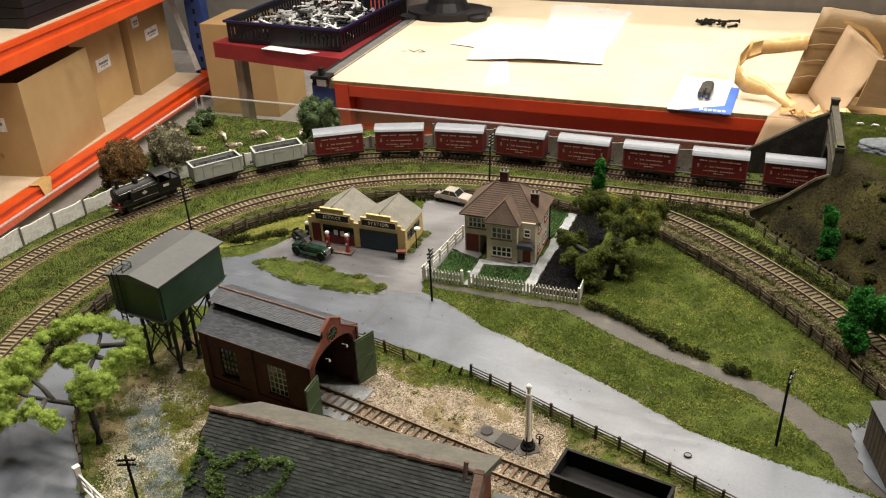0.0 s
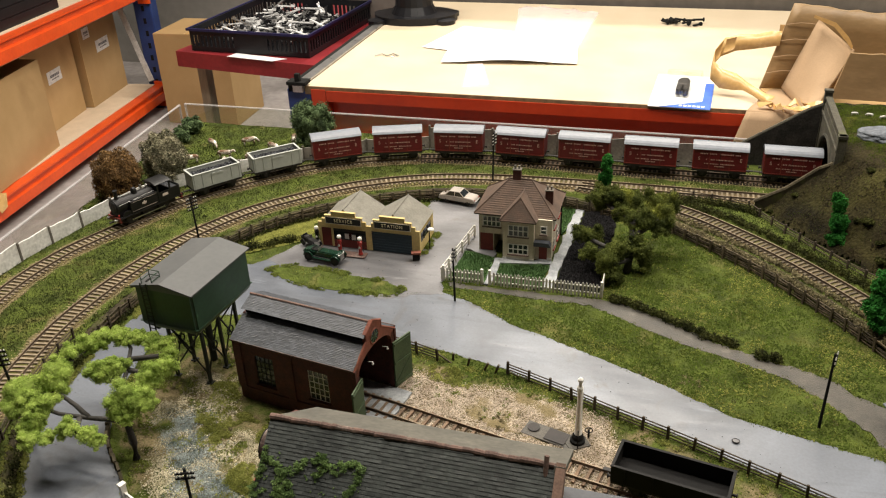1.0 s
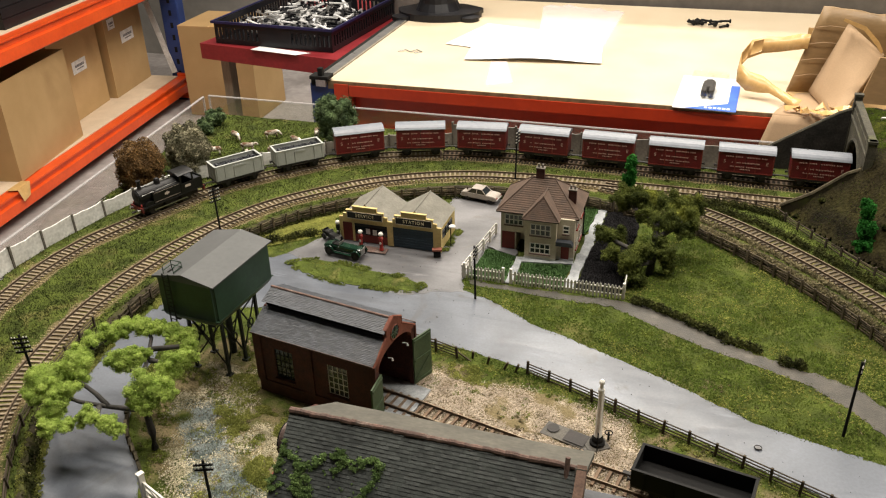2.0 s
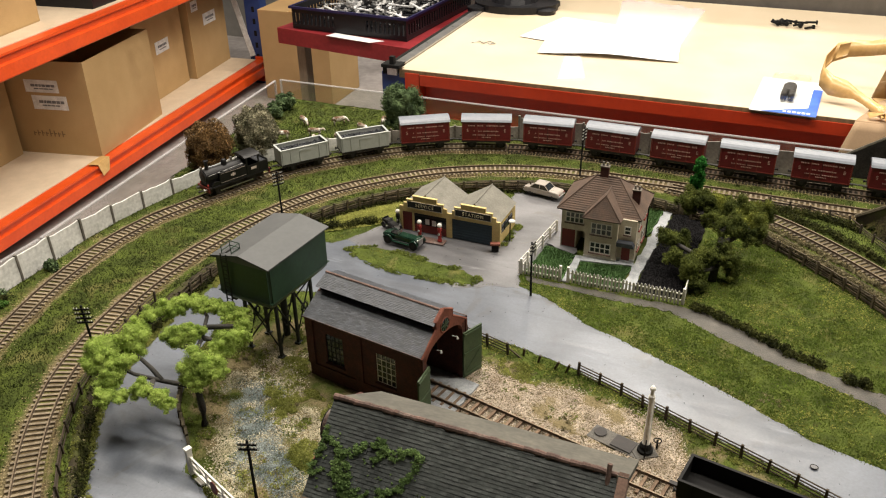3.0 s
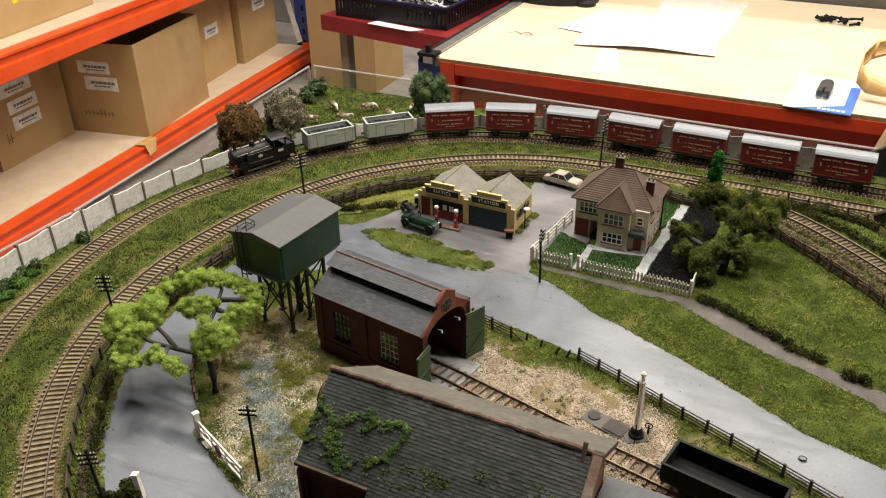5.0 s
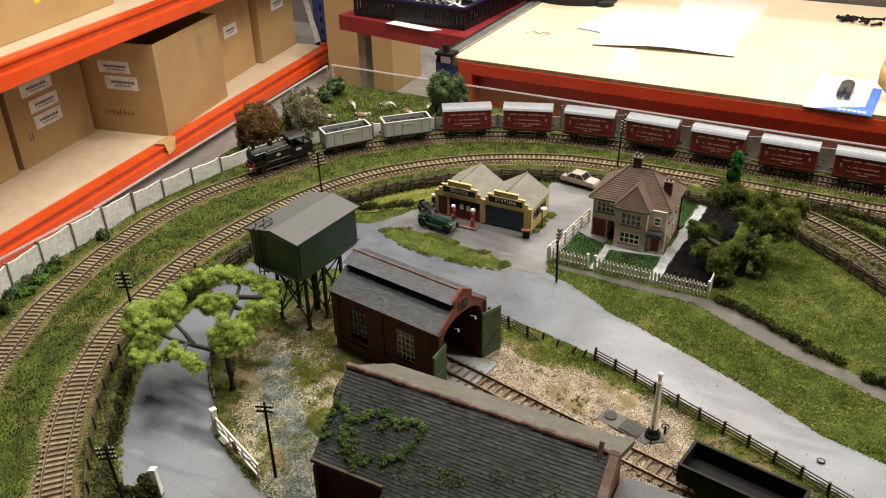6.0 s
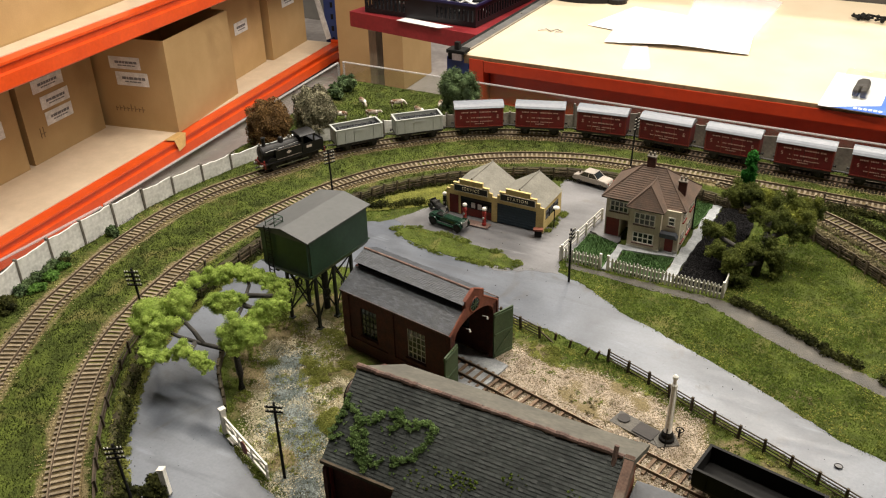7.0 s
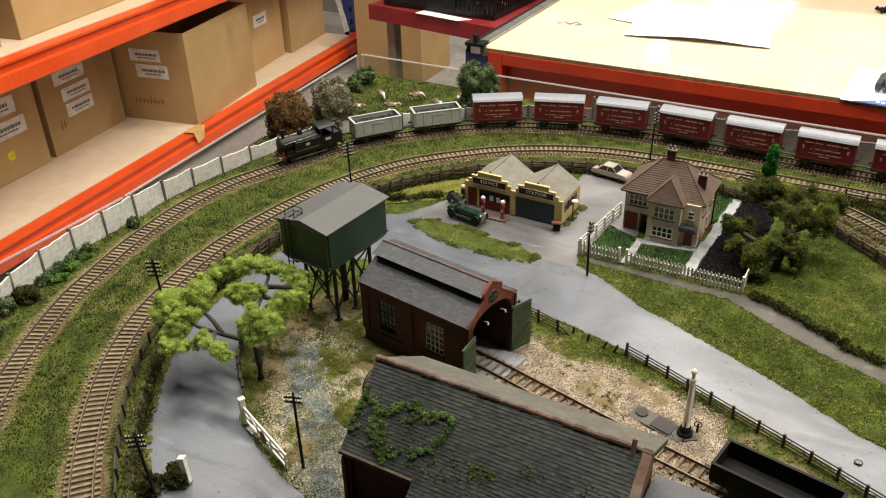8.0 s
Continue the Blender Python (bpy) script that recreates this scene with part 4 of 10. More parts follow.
def on_outer(u):
    """Pose on the outer line at length u, x pointing the way the train runs."""
    d = np.gradient(OUTER, axis=0)
    x, y = np.interp(u, S_OUT, OUTER[:, 0]), np.interp(u, S_OUT, OUTER[:, 1])
    a = math.degrees(math.atan2(-np.interp(u, S_OUT, d[:, 1]), -np.interp(u, S_OUT, d[:, 0])))
    return pose(x, y, RAILZ, 0, 0, a)


NOSE = float(S_OUT[np.argmin(np.hypot(OUTER[:, 0] + 0.707, OUTER[:, 1] - 0.895))])


def wheel(parent, x, y, r, name="wheel", spokes=0):
    w = part(name, rod(rod(B(), (x, y - 0.0011, r), (x, y + 0.0011, r), r, n=18), (x, y - 0.0016 * (1 if y > 0 else -1), r), (x, y, r), r + 0.0006, n=18), IRON, parent)
    part("tyre", rod(B(), (x, y, r), (x, y + (0.0013 if y > 0 else -0.0013), r), r * 0.86, r * 0.86, n=18), LOCO if not spokes else IRON, w)
    return w


def running_gear(v, length, base):
    part("underframe", bx(-length / 2, length / 2, -0.0135, 0.0135, 0.0095, 0.0125), IRON, v)
    for sx in (-base / 2, base / 2):
        for sy in (-0.0083, 0.0083):
            wheel(v, sx, sy, 0.006)
            o = 0.0125 if sy > 0 else -0.0125
            part("axle_box", box(bx(sx - 0.002, sx + 0.002, o - 0.001, o + 0.001, 0.0045, 0.0085), sx - 0.006, sx + 0.006, o - 0.0008, o + 0.0008, 0.0083, 0.0097), IRON, v)
    for e in (-1, 1):
        for sy in (-0.0085, 0.0085):
            part("buffer", rod(rod(B(), (e * length / 2, sy, 0.0115), (e * (length / 2 + 0.003), sy, 0.0115), 0.0011), (e * (length / 2 + 0.003), sy, 0.0115), (e * (length / 2 + 0.0038), sy, 0.0115), 0.002), IRON, v)
        part("coupling", bx(min(e * length / 2, e * (length / 2 + 0.0095)), max(e * length / 2, e * (length / 2 + 0.0095)), -0.0018, 0.0018, 0.0085, 0.0095), IRON, v)
    part("brake_lever", bx(-0.016, 0.008, -0.0142, -0.0136, 0.0055, 0.0065), IRON, v)


def box_van():
    v = thing("box_van", pose(0, 0, 0), "crimson four-wheeled box van with a pale grey curved roof", "railway wagon", "vans of the train")
    L, W, z0, z1 = 0.0670, 0.0260, 0.0125, 0.0395
    running_gear(v, L, 0.040)
    part("body", bx(-L / 2, L / 2, -W / 2, W / 2, z0, z1, bevel=0.0004), CRIMSON, v)
    n = 9
    arc = [(W / 2 + 0.001) * math.sin(a) for a in np.linspace(-1.25, 1.25, n)]
    out = [((W / 2 + 0.0012) * math.sin(a) / math.sin(1.25), z1 + 0.0058 * (math.cos(a) - math.cos(1.25)) / (1 - math.cos(1.25))) for a in np.linspace(-1.25, 1.25, n)]
    part("roof", prism(B(), [*out, (out[-1][0], z1 - 0.0004), (out[0][0], z1 - 0.0004)], L + 0.002, pose(-L / 2 - 0.001, 0, 0, 0, 0, -90) @ pose(0, 0, 0)), VANROOF, v, "pale grey roof")
    for sx in (-0.016, 0.016):
        for sy in (-0.006,):
            part("roof_vent", lathe(B(), [(0.0014, 0), (0.0014, 0.0009), (0.0006, 0.0013)], 8, pose(sx, sy, z1 + 0.0046)), IRON, v)
    for sy, o in ((-1, -0.0003), (1, 0.0003)):
        y = sy * W / 2
        a, b = min(y, y + sy * 0.0005), max(y, y + sy * 0.0005)
        dr = part("door", bx(-0.0125, 0.0125, a, b, z0 + 0.0005, z1 - 0.001), CRIMSON, v)
        part("door_stile", bx(-0.0003, 0.0003, a - 0.0002, b + 0.0002, z0 + 0.001, z1 - 0.001), IRON, dr)
        for sx in (-0.0125, 0.0125):
            part("door_stile", bx(sx - 0.0006, sx + 0.0006, a - 0.0002, b + 0.0002, z0 + 0.001, z1 - 0.001), RED_D, dr)
        part("lower_rail", bx(-L / 2, L / 2, a - 0.0001, b + 0.0001, z0, z0 + 0.0012), RED_D, v)
        part("upper_rail", bx(-L / 2, L / 2, a - 0.0001, b + 0.0001, z1 - 0.0012, z1 - 0.0004), RED_D, v)
        for sx in (-L / 2 + 0.0008, L / 2 - 0.0008):
            part("corner_strap", bx(sx - 0.0007, sx + 0.0007, a - 0.0001, b + 0.0001, z0, z1 - 0.0005), RED_D, v)
    # lettering bars on both sides
    sides = [B(), B()]
    y = -W / 2 - 0.0008
    rng = random.Random(5)
    for zc, x0, x1, h in ((0.0340, -0.0245, 0.0245, 0.0015), (0.0262, -0.017, 0.0165, 0.0015), (0.0206, -0.0185, 0.0185, 0.0012), (0.0174, -0.006, 0.006, 0.0012)):
        x = x0
        while x < x1:
            w = rng.uniform(0.0008, 0.0015)
            if rng.random() > 0.14:
                for bm, turn in zip(sides, (0, 180)):
                    box(bm, x, min(x + w, x1), y - 0.0001, y + 0.0002, zc - h / 2, zc + h / 2, m=pose(0, 0, 0, 0, 0, turn))
            x += w + 0.0007
    for bm, turn in zip(sides, (0, 180)):
        part("lettering", bm, VANTEXT, v, "faded lettering lines")
    for ch, sx in (("S", -0.0255), ("E", 0.0255)):
        for turn in (0, 180):
            letters("letter", ch, 0.0062, VANTEXT, pose(0, 0, 0, 0, 0, turn) @ pose(sx, -W / 2 - 0.0004, 0.0268), v)
    return v


def open_wagon():
    v = thing("open_wagon", pose(0, 0, 0), "pale grey open mineral wagon filled with coal", "railway wagon", "coal wagons of the train")
    L, W, z0, z1 = 0.0665, 0.0265, 0.0125, 0.0315
    running_gear(v, L, 0.038)
    part("floor_plate", bx(-L / 2, L / 2, -W / 2, W / 2, z0, z0 + 0.0012), WAGONGREY, v)
    for sy in (-1, 1):
        y = sy * (W / 2 - 0.0007)
        part("side_panel", bx(-L / 2, L / 2, y - 0.0007, y + 0.0007, z0 + 0.0012, z1), WAGONGREY, v)
        part("top_rim", bx(-L / 2 - 0.0004, L / 2 + 0.0004, y - 0.0013, y + 0.0013, z1, z1 + 0.0011), WAGONGREY, v)
        o = sy * (W / 2 + 0.0005)
        dr = part("side_door", bx(-0.008, 0.008, o - 0.0005, o + 0.0005, z0 + 0.0005, z1 - 0.003), WAGONGREY, v)
        part("door_top", prism(B(), [(-0.0085, z1 - 0.0042), (0.0085, z1 - 0.0042), (0.007, z1 - 0.002), (-0.007, z1 - 0.002)], 0.0007, pose(0, o - (0.0012 if sy < 0 else -0.0005), 0)), WAGONGREY, dr)
        for sx in (-0.031, -0.020, 0.020, 0.031):
            part("rib", bx(sx - 0.0006, sx + 0.0006, o - 0.0004, o + 0.0004, z0, z1), WAGONGREY, v)
    for e in (-1, 1):
        x = e * (L / 2 - 0.0007)
        part("end_panel", bx(x - 0.0007, x + 0.0007, -W / 2 + 0.0014, W / 2 - 0.0014, z0 + 0.0012, z1), WAGONGREY, v)
        part("end_rim", bx(x - 0.0013, x + 0.0013, -W / 2 + 0.002, W / 2 - 0.002, z1, z1 + 0.0011), WAGONGREY, v)
        for sy in (-0.006, 0.006):
            part("end_post", bx(x + e * 0.0007 - 0.0005, x + e * 0.0007 + 0.0005, sy - 0.0008, sy + 0.0008, z0, z1), WAGONGREY, v)
    load = B()
    box(load, -L / 2 + 0.0015, L / 2 - 0.0015, -W / 2 + 0.0015, W / 2 - 0.0015, z0 + 0.0015, z1 - 0.006)
    rng = random.Random(9)
    for _ in range(420):
        x, y, r = rng.uniform(-L / 2 + 0.003, L / 2 - 0.003), rng.uniform(-W / 2 + 0.003, W / 2 - 0.003), rng.uniform(0.0008, 0.0018)
        z = z1 - 0.0058 + 0.002 * math.cos(y * 90) * rng.uniform(0.3, 1)
        m = pose(x, y, z, rng.uniform(0, 90), rng.uniform(0, 90), rng.uniform(0, 90))
        box(load, -r, r, -r * 0.8, r * 0.8, -r * 0.7, r * 0.7, m)
    part("coal_load", load, COAL, v, "heaped black coal")
    return v


def tank_engine():
    v = thing("steam_locomotive", on_outer(NOSE + 0.0455) @ Matrix.Scale(0.885, 4), "small black six-coupled tank engine with red buffer beams", "locomotive")
    part("footplate", bx(-0.050, 0.050, -0.0145, 0.0145, 0.0135, 0.0152), LOCO, v)
    for e in (-1, 1):
        part("buffer_beam", bx(e * 0.050 - 0.001, e * 0.050 + 0.001, -0.0145, 0.0145, 0.009, 0.0155), RED_D, v, "red buffer beam")
        for sy in (-0.009, 0.009):
            part("buffer", rod(rod(B(), (e * 0.051, sy, 0.0125), (e * 0.055, sy, 0.0125), 0.0013), (e * 0.0545, sy, 0.0125), (e * 0.0558, sy, 0.0125), 0.0026, n=12), STEEL if e > 0 else IRON, v)
        part("coupling", bx(min(e * 0.051, e * 0.059), max(e * 0.051, e * 0.059), -0.002, 0.002, 0.0085, 0.0096), IRON, v)
    part("frames", bx(-0.044, 0.046, -0.0062, 0.0062, 0.005, 0.0135), IRON, v)
    part("boiler", rod(B(), (-0.012, 0, 0.0285), (0.036, 0, 0.0285), 0.0098, n=24), LOCO, v, smooth=False)
    part("smokebox", rod(rod(B(), (0.034, 0, 0.0285), (0.0485, 0, 0.0285), 0.0104, n=24), (0.0485, 0, 0.0285), (0.0495, 0, 0.0285), 0.0085, n=24), LOCO, v)
    part("smokebox_saddle", bx(0.034, 0.0485, -0.0085, 0.0085, 0.0152, 0.024), LOCO, v)
    part("chimney", lathe(B(), [(0.0036, 0), (0.0026, 0.003), (0.0023, 0.011), (0.0034, 0.0118), (0.0034, 0.0132), (0.0022, 0.0134)], 16, pose(0.0415, 0, 0.0378)), LOCO, v)
    part("dome", lathe(B(), [(0.0048, 0), (0.0042, 0.002), (0.004, 0.0055), (0.0028, 0.008), (0.0008, 0.009)], 16, pose(0.014, 0, 0.037)), LOCO, v)
    part("safety_valve", lathe(B(), [(0.0018, 0), (0.0016, 0.005), (0.0022, 0.0055), (0.001, 0.0065)], 12, pose(-0.006, 0, 0.037)), STEEL, v)
    for sy in (-1, 1):
        o = sy * 0.0107
        tk = part("side_tank", bx(-0.013, 0.031, o - 0.0031, o + 0.0031, 0.0152, 0.0330, bevel=0.0006), LOCO, v)
        y = sy * 0.0140
        part("crest", box(bx(0.006, 0.013, y - 0.0001, y + 0.0001, 0.0235, 0.0262), 0.0085, 0.0105, y - 0.0002, y + 0.0002, 0.0225, 0.0275), LETTER, tk)
        part("filler", rod(B(), (0.026, o, 0.033), (0.026, o, 0.0345), 0.0016), LOCO, tk)
        part("lining", box(bx(-0.011, 0.029, y - 0.0001, y + 0.0001, 0.0178, 0.0181), -0.011, 0.029, y - 0.0001, y + 0.0001, 0.0308, 0.0311), LETTER, tk)
        part("splasher", prism(B(), [(0.0085 * math.cos(a) + 0.036, 0.0152 + 0.0062 * math.sin(a)) for a in np.linspace(0, math.pi, 9)], 0.003, pose(0, sy * 0.0115 - 0.0015, 0)), LOCO, v)
        part("footplate_edge", bx(-0.050, 0.050, sy * 0.0147 - 0.0002, sy * 0.0147 + 0.0002, 0.0136, 0.0142), IRON, v)
        part("cab_side", bx(-0.034, -0.0132, sy * 0.0138 - 0.0005, sy * 0.0138 + 0.0005, 0.0152, 0.0295), LOCO, v)
        for cx in (-0.0335, -0.0140):
            part("cab_pillar", bx(cx - 0.0012, cx + 0.0012, sy * 0.0138 - 0.0005, sy * 0.0138 + 0.0005, 0.0295, 0.0425), LOCO, v)
        part("number_plate", bx(-0.029, -0.020, sy * 0.0144 - 0.0001, sy * 0.0144 + 0.0001, 0.0225, 0.0262), LETTER, v)
        part("bunker_side", bx(-0.049, -0.0345, sy * 0.0133 - 0.0006, sy * 0.0133 + 0.0006, 0.0152, 0.0300), LOCO, v)
        rodz = sy * 0.0112
        part("coupling_rod", bx(-0.022, 0.030, rodz - 0.0004, rodz + 0.0004, 0.0055, 0.0068), STEEL, v)
        for wx in (-0.022, 0.004, 0.030):
            wheel(v, wx, sy * 0.0083, 0.0088, "driving_wheel", 1)
            part("crank_pin", rod(B(), (wx, rodz - 0.0007, 0.0062), (wx, rodz + 0.0007, 0.0062), 0.0012), STEEL, v)
        part("handrail", rod(B(), (-0.010, sy * 0.0102, 0.0345), (0.046, sy * 0.0112, 0.0325), 0.0003, n=6), STEEL, v)
        part("lamp_iron", lathe(B(), [(0.0012, 0), (0.0012, 0.003), (0.0006, 0.0036)], 8, pose(0.0485, sy * 0.0095, 0.0165)), RED, v)
    part("cab_front", bx(-0.0142, -0.0130, -0.0133, 0.0133, 0.0152, 0.0425), LOCO, v)
    part("cab_back", bx(-0.0347, -0.0335, -0.0133, 0.0133, 0.0152, 0.0300), LOCO, v)
    part("bunker_back", bx(-0.0492, -0.048, -0.0127, 0.0127, 0.0152, 0.0310), LOCO, v)
    part("bunker_coal", bx(-0.0478, -0.0349, -0.0125, 0.0125, 0.0153, 0.0285), COAL, v)
    out = [(0.0152 * math.sin(a) / math.sin(0.9), 0.0425 + 0.0034 * (math.cos(a) - math.cos(0.9)) / (1 - math.cos(0.9))) for a in np.linspace(-0.9, 0.9, 9)]
    part("cab_roof", prism(B(), [*out, (0.0152, 0.0418), (-0.0152, 0.0418)], 0.026, pose(-0.0365, 0, 0, 0, 0, -90)), LOCO, v)
    part("smokebox_door", rod(rod(B(), (0.0495, 0, 0.0285), (0.0505, 0, 0.0285), 0.0065, 0.004, n=16), (0.0505, -0.0001, 0.0285), (0.0515, 0, 0.0285), 0.0006), IRON, v)
    return v


tank_engine()
PITCH = 0.0866
first = NOSE + 0.1432
wag = open_wagon()
wag.matrix_basis = on_outer(first)
copy_thing(wag, on_outer(first + PITCH))
van = box_van()
van.matrix_basis = on_outer(first + 2 * PITCH)
for k in range(3, 11):
    copy_thing(van, on_outer(first + k * PITCH))

# empty black wagon on the siding
sd = np.gradient(SIDING, axis=0)
u = float(S_SI[np.argmin(np.abs(SIDING[:, 0] + 0.031))])
sx_, sy_ = np.interp(u, S_SI, SIDING[:, 0]), np.interp(u, S_SI, SIDING[:, 1])
bw = thing("black_open_wagon", pose(sx_, sy_, 0.0051, 0, 0, math.degrees(math.atan2(np.interp(u, S_SI, sd[:, 1]), np.interp(u, S_SI, sd[:, 0])))), "empty black open wagon standing on the siding", "railway wagon")
running_gear(bw, 0.084, 0.046)
part("floor_plate", bx(-0.042, 0.042, -0.0148, 0.0148, 0.0125, 0.0140), WAGON_B, bw)
for sy in (-1, 1):
    y = sy * 0.0148
    part("side_panel", bx(-0.042, 0.042, y - 0.0008, y + 0.0008, 0.0140, 0.0278), WAGON_B, bw)
    part("top_rim", bx(-0.0425, 0.0425, y - 0.0011, y + 0.0011, 0.0278, 0.0285), WAGON_B, bw)
    for sx in (-0.032, -0.011, 0.011, 0.032):
        part("rib", bx(sx - 0.0006, sx + 0.0006, y + sy * 0.0010 - 0.0005, y + sy * 0.0010 + 0.0005, 0.0125, 0.0278), WAGON_B, bw)
for e in (-1, 1):
    part("end_panel", bx(e * 0.0412 - 0.0008, e * 0.0412 + 0.0008, -0.014, 0.014, 0.0140, 0.0278), WAGON_B, bw)
    part("end_rim", bx(e * 0.0412 - 0.0011, e * 0.0412 + 0.0011, -0.0136, 0.0136, 0.0278, 0.0285), WAGON_B, bw)

# ---------------------------------------------------------------- engine shed
shed = thing("engine_shed", pose(-0.3366, 0.6686, 0, 0, 0, -9.7), "dark red brick engine shed with slate clerestory and green doors", "building")
HL, HW, EZ, RZ = 0.0597, 0.032, 0.064, 0.079


def wall_with_windows(name, parent, x0, x1, y, t, z1, holes, material):
    """A long wall along x with real window openings, cut out as piers, aprons and heads."""
    bm = B()
    xs = sorted({x0, x1, *[h[0] for h in holes], *[h[1] for h in holes]})
    for a, b in zip(xs, xs[1:]):
        hole = next((h for h in holes if h[0] <= a and b <= h[1]), None)
        if hole:
            box(bm, a, b, y - t / 2, y + t / 2, 0, hole[2])
            box(bm, a, b, y - t / 2, y + t / 2, hole[3], z1)
        else:
            box(bm, a, b, y - t / 2, y + t / 2, 0, z1)
    return part(name, bm, material, parent)


SH_WIN = [(-0.041, -0.022, 0.020, 0.050), (0.013, 0.033, 0.020, 0.050)]
for sy in (-1, 1):
    wl = wall_with_windows("side_wall", shed, -HL, HL, sy * HW, 0.003, EZ, SH_WIN, BRICK)
    part("plinth", bx(-HL - 0.0008, HL + 0.0008, sy * (HW + 0.0012) - 0.001, sy * (HW + 0.0012) + 0.001, 0, 0.012), BRICK, shed)
    part("string_course", bx(-HL - 0.001, HL + 0.001, sy * (HW + 0.0015) - 0.0012, sy * (HW + 0.0015) + 0.0012, 0.012, 0.0134), BRICK_O if sy > 0 else BRICK, shed)
    for px in (-HL + 0.002, -0.005, HL - 0.002):
        part("pier", bx(px - 0.004, px + 0.004, sy * (HW + 0.0018) - 0.0012, sy * (HW + 0.0018) + 0.0012, 0.0134, EZ - 0.002), BRICK, shed)
    for a, b, z0, z1 in SH_WIN:
        wn = part("window", bx(a + 0.0005, b - 0.0005, sy * HW - 0.0003, sy * HW + 0.0003, z0, z1), DARKGLASS, shed, "arched iron window with many panes")
        g = B()
        for i in range(5):
            x = a + 0.0005 + (b - a - 0.001) * i / 4
            box(g, x - 0.0003, x + 0.0003, sy * (HW + 0.0006) - 0.0002, sy * (HW + 0.0006) + 0.0002, z0, z1)
        for i in range(6):
            z = z0 + (z1 - z0) * i / 5
            box(g, a, b, sy * (HW + 0.0006) - 0.0002, sy * (HW + 0.0006) + 0.0002, z - 0.0003, z + 0.0003)
        part("glazing_grid", g, WHITE if a > 0 else IRON, wn)
        part("window_sill", bx(a - 0.001, b + 0.001, sy * (HW + 0.002) - 0.0018, sy * (HW + 0.002) + 0.0018, z0 - 0.0018, z0 - 0.0002), BRICK, wn)
    # main slope, from eave to clerestory
    e, c = sy * (HW + 0.004), sy * 0.012
    a_, b_ = (-HL - 0.003, e, EZ - 0.0012), (HL + 0.0005, e, EZ - 0.0012)
    c_, d_ = (HL + 0.0005, c, RZ - 0.002), (-HL - 0.003, c, RZ - 0.002)
    part("roof_slope", slates(B(), *((a_, b_, c_, d_) if sy < 0 else (b_, a_, d_, c_)), 20, 0.00035, 0.0042, 5), SLATE, shed)
    part("clerestory_side", bx(-HL - 0.001, HL - 0.001, c - sy * 0.0008 - 0.0006, c - sy * 0.0008 + 0.0006, RZ - 0.005, RZ + 0.0035), BLACK, shed)
    e2 = sy * 0.0155
    a_, b_, c_, d_ = (-HL - 0.003, e2, RZ + 0.003), (HL + 0.0005, e2, RZ + 0.003), (HL + 0.0005, 0, RZ + 0.0095), (-HL - 0.003, 0, RZ + 0.0095)
    part("clerestory_roof", slates(B(), *((a_, b_, c_, d_) if sy < 0 else (b_, a_, d_, c_)), 11, 0.00035, 0.0042, 9), SLATE, shed)
    part("bargeboard", quad_plate(B(), (-HL - 0.003, e, EZ - 0.0022), (HL + 0.001, e, EZ - 0.0022), (HL + 0.001, e, EZ - 0.0004), (-HL - 0.003, e, EZ - 0.0010), 0.0006 * sy), RIDGE, shed)
part("shed_floor", bx(-HL + 0.003, HL - 0.0035, -HW + 0.003, HW - 0.003, 0.0002, 0.0012), SLAB, shed, "pale concrete floor inside")
part("ridge", rod(B(), (-HL - 0.003, 0, RZ + 0.0098), (HL + 0.001, 0, RZ + 0.0098), 0.0011, n=8), RIDGE, shed)
gable = [(-HW - 0.003, EZ - 0.003), (-0.0125, RZ - 0.002), (-0.0125, RZ + 0.0045), (0, RZ + 0.0115), (0.0125, RZ + 0.0045), (0.0125, RZ - 0.002), (HW + 0.003, EZ - 0.003)]
back = [(-HW, 0), (HW, 0), (HW, EZ - 0.003), (HW * 0.4, RZ - 0.002), (-HW * 0.4, RZ - 0.002), (-HW, EZ - 0.003)]
part("back_wall", prism(B(), back, 0.003, pose(-HL, 0, 0, 0, 0, 90)), BRICK, shed)
# front: two piers and the gable with its arch
for sy in (-1, 1):
    part("front_pier", bx(HL - 0.003, HL + 0.001, -HW - 0.002 if sy < 0 else 0.0278, -0.0278 if sy < 0 else HW + 0.002, 0, EZ - 0.003), BRICK, shed)
arch = [(0.0278 * math.cos(a), 0.054 + 0.0135 * math.sin(a)) for a in np.linspace(0, math.pi, 13)]
fg = B()
gout = [*gable, (HW + 0.003, 0.054), *arch, (-HW - 0.003, 0.054)]
prism(fg, gout[::-1], 0.0036, pose(HL + 0.001, 0, 0, 0, 0, 90))
part("front_gable", fg, BRICK_O, shed, "orange-red brick gable")
rw = part("round_window", rod(B(), (HL + 0.0006, 0, RZ - 0.0035), (HL + 0.0014, 0, RZ - 0.0035), 0.0062, n=20), DARKGLASS, shed)
wb = B()
for k in range(4):
    box(wb, HL + 0.0014, HL + 0.0019, -0.006, 0.006, -0.0003, 0.0003, pose(0, 0, RZ - 0.0035) @ pose(0, 0, 0, 45 * k, 0, 0))
part("glazing_grid", wb, DOORGREEN, rw)
part("window_surround", tube(B(), [(HL + 0.0014, 0.0066 * math.cos(a), RZ - 0.0035 + 0.0066 * math.sin(a)) for a in np.linspace(0, 2 * math.pi, 21)], 0.0006), BRICK_O, rw)
part("coping", tube(B(), [(HL + 0.0005, x, z + 0.0004) for x, z in gable], 0.0011), BRICK_O, shed)
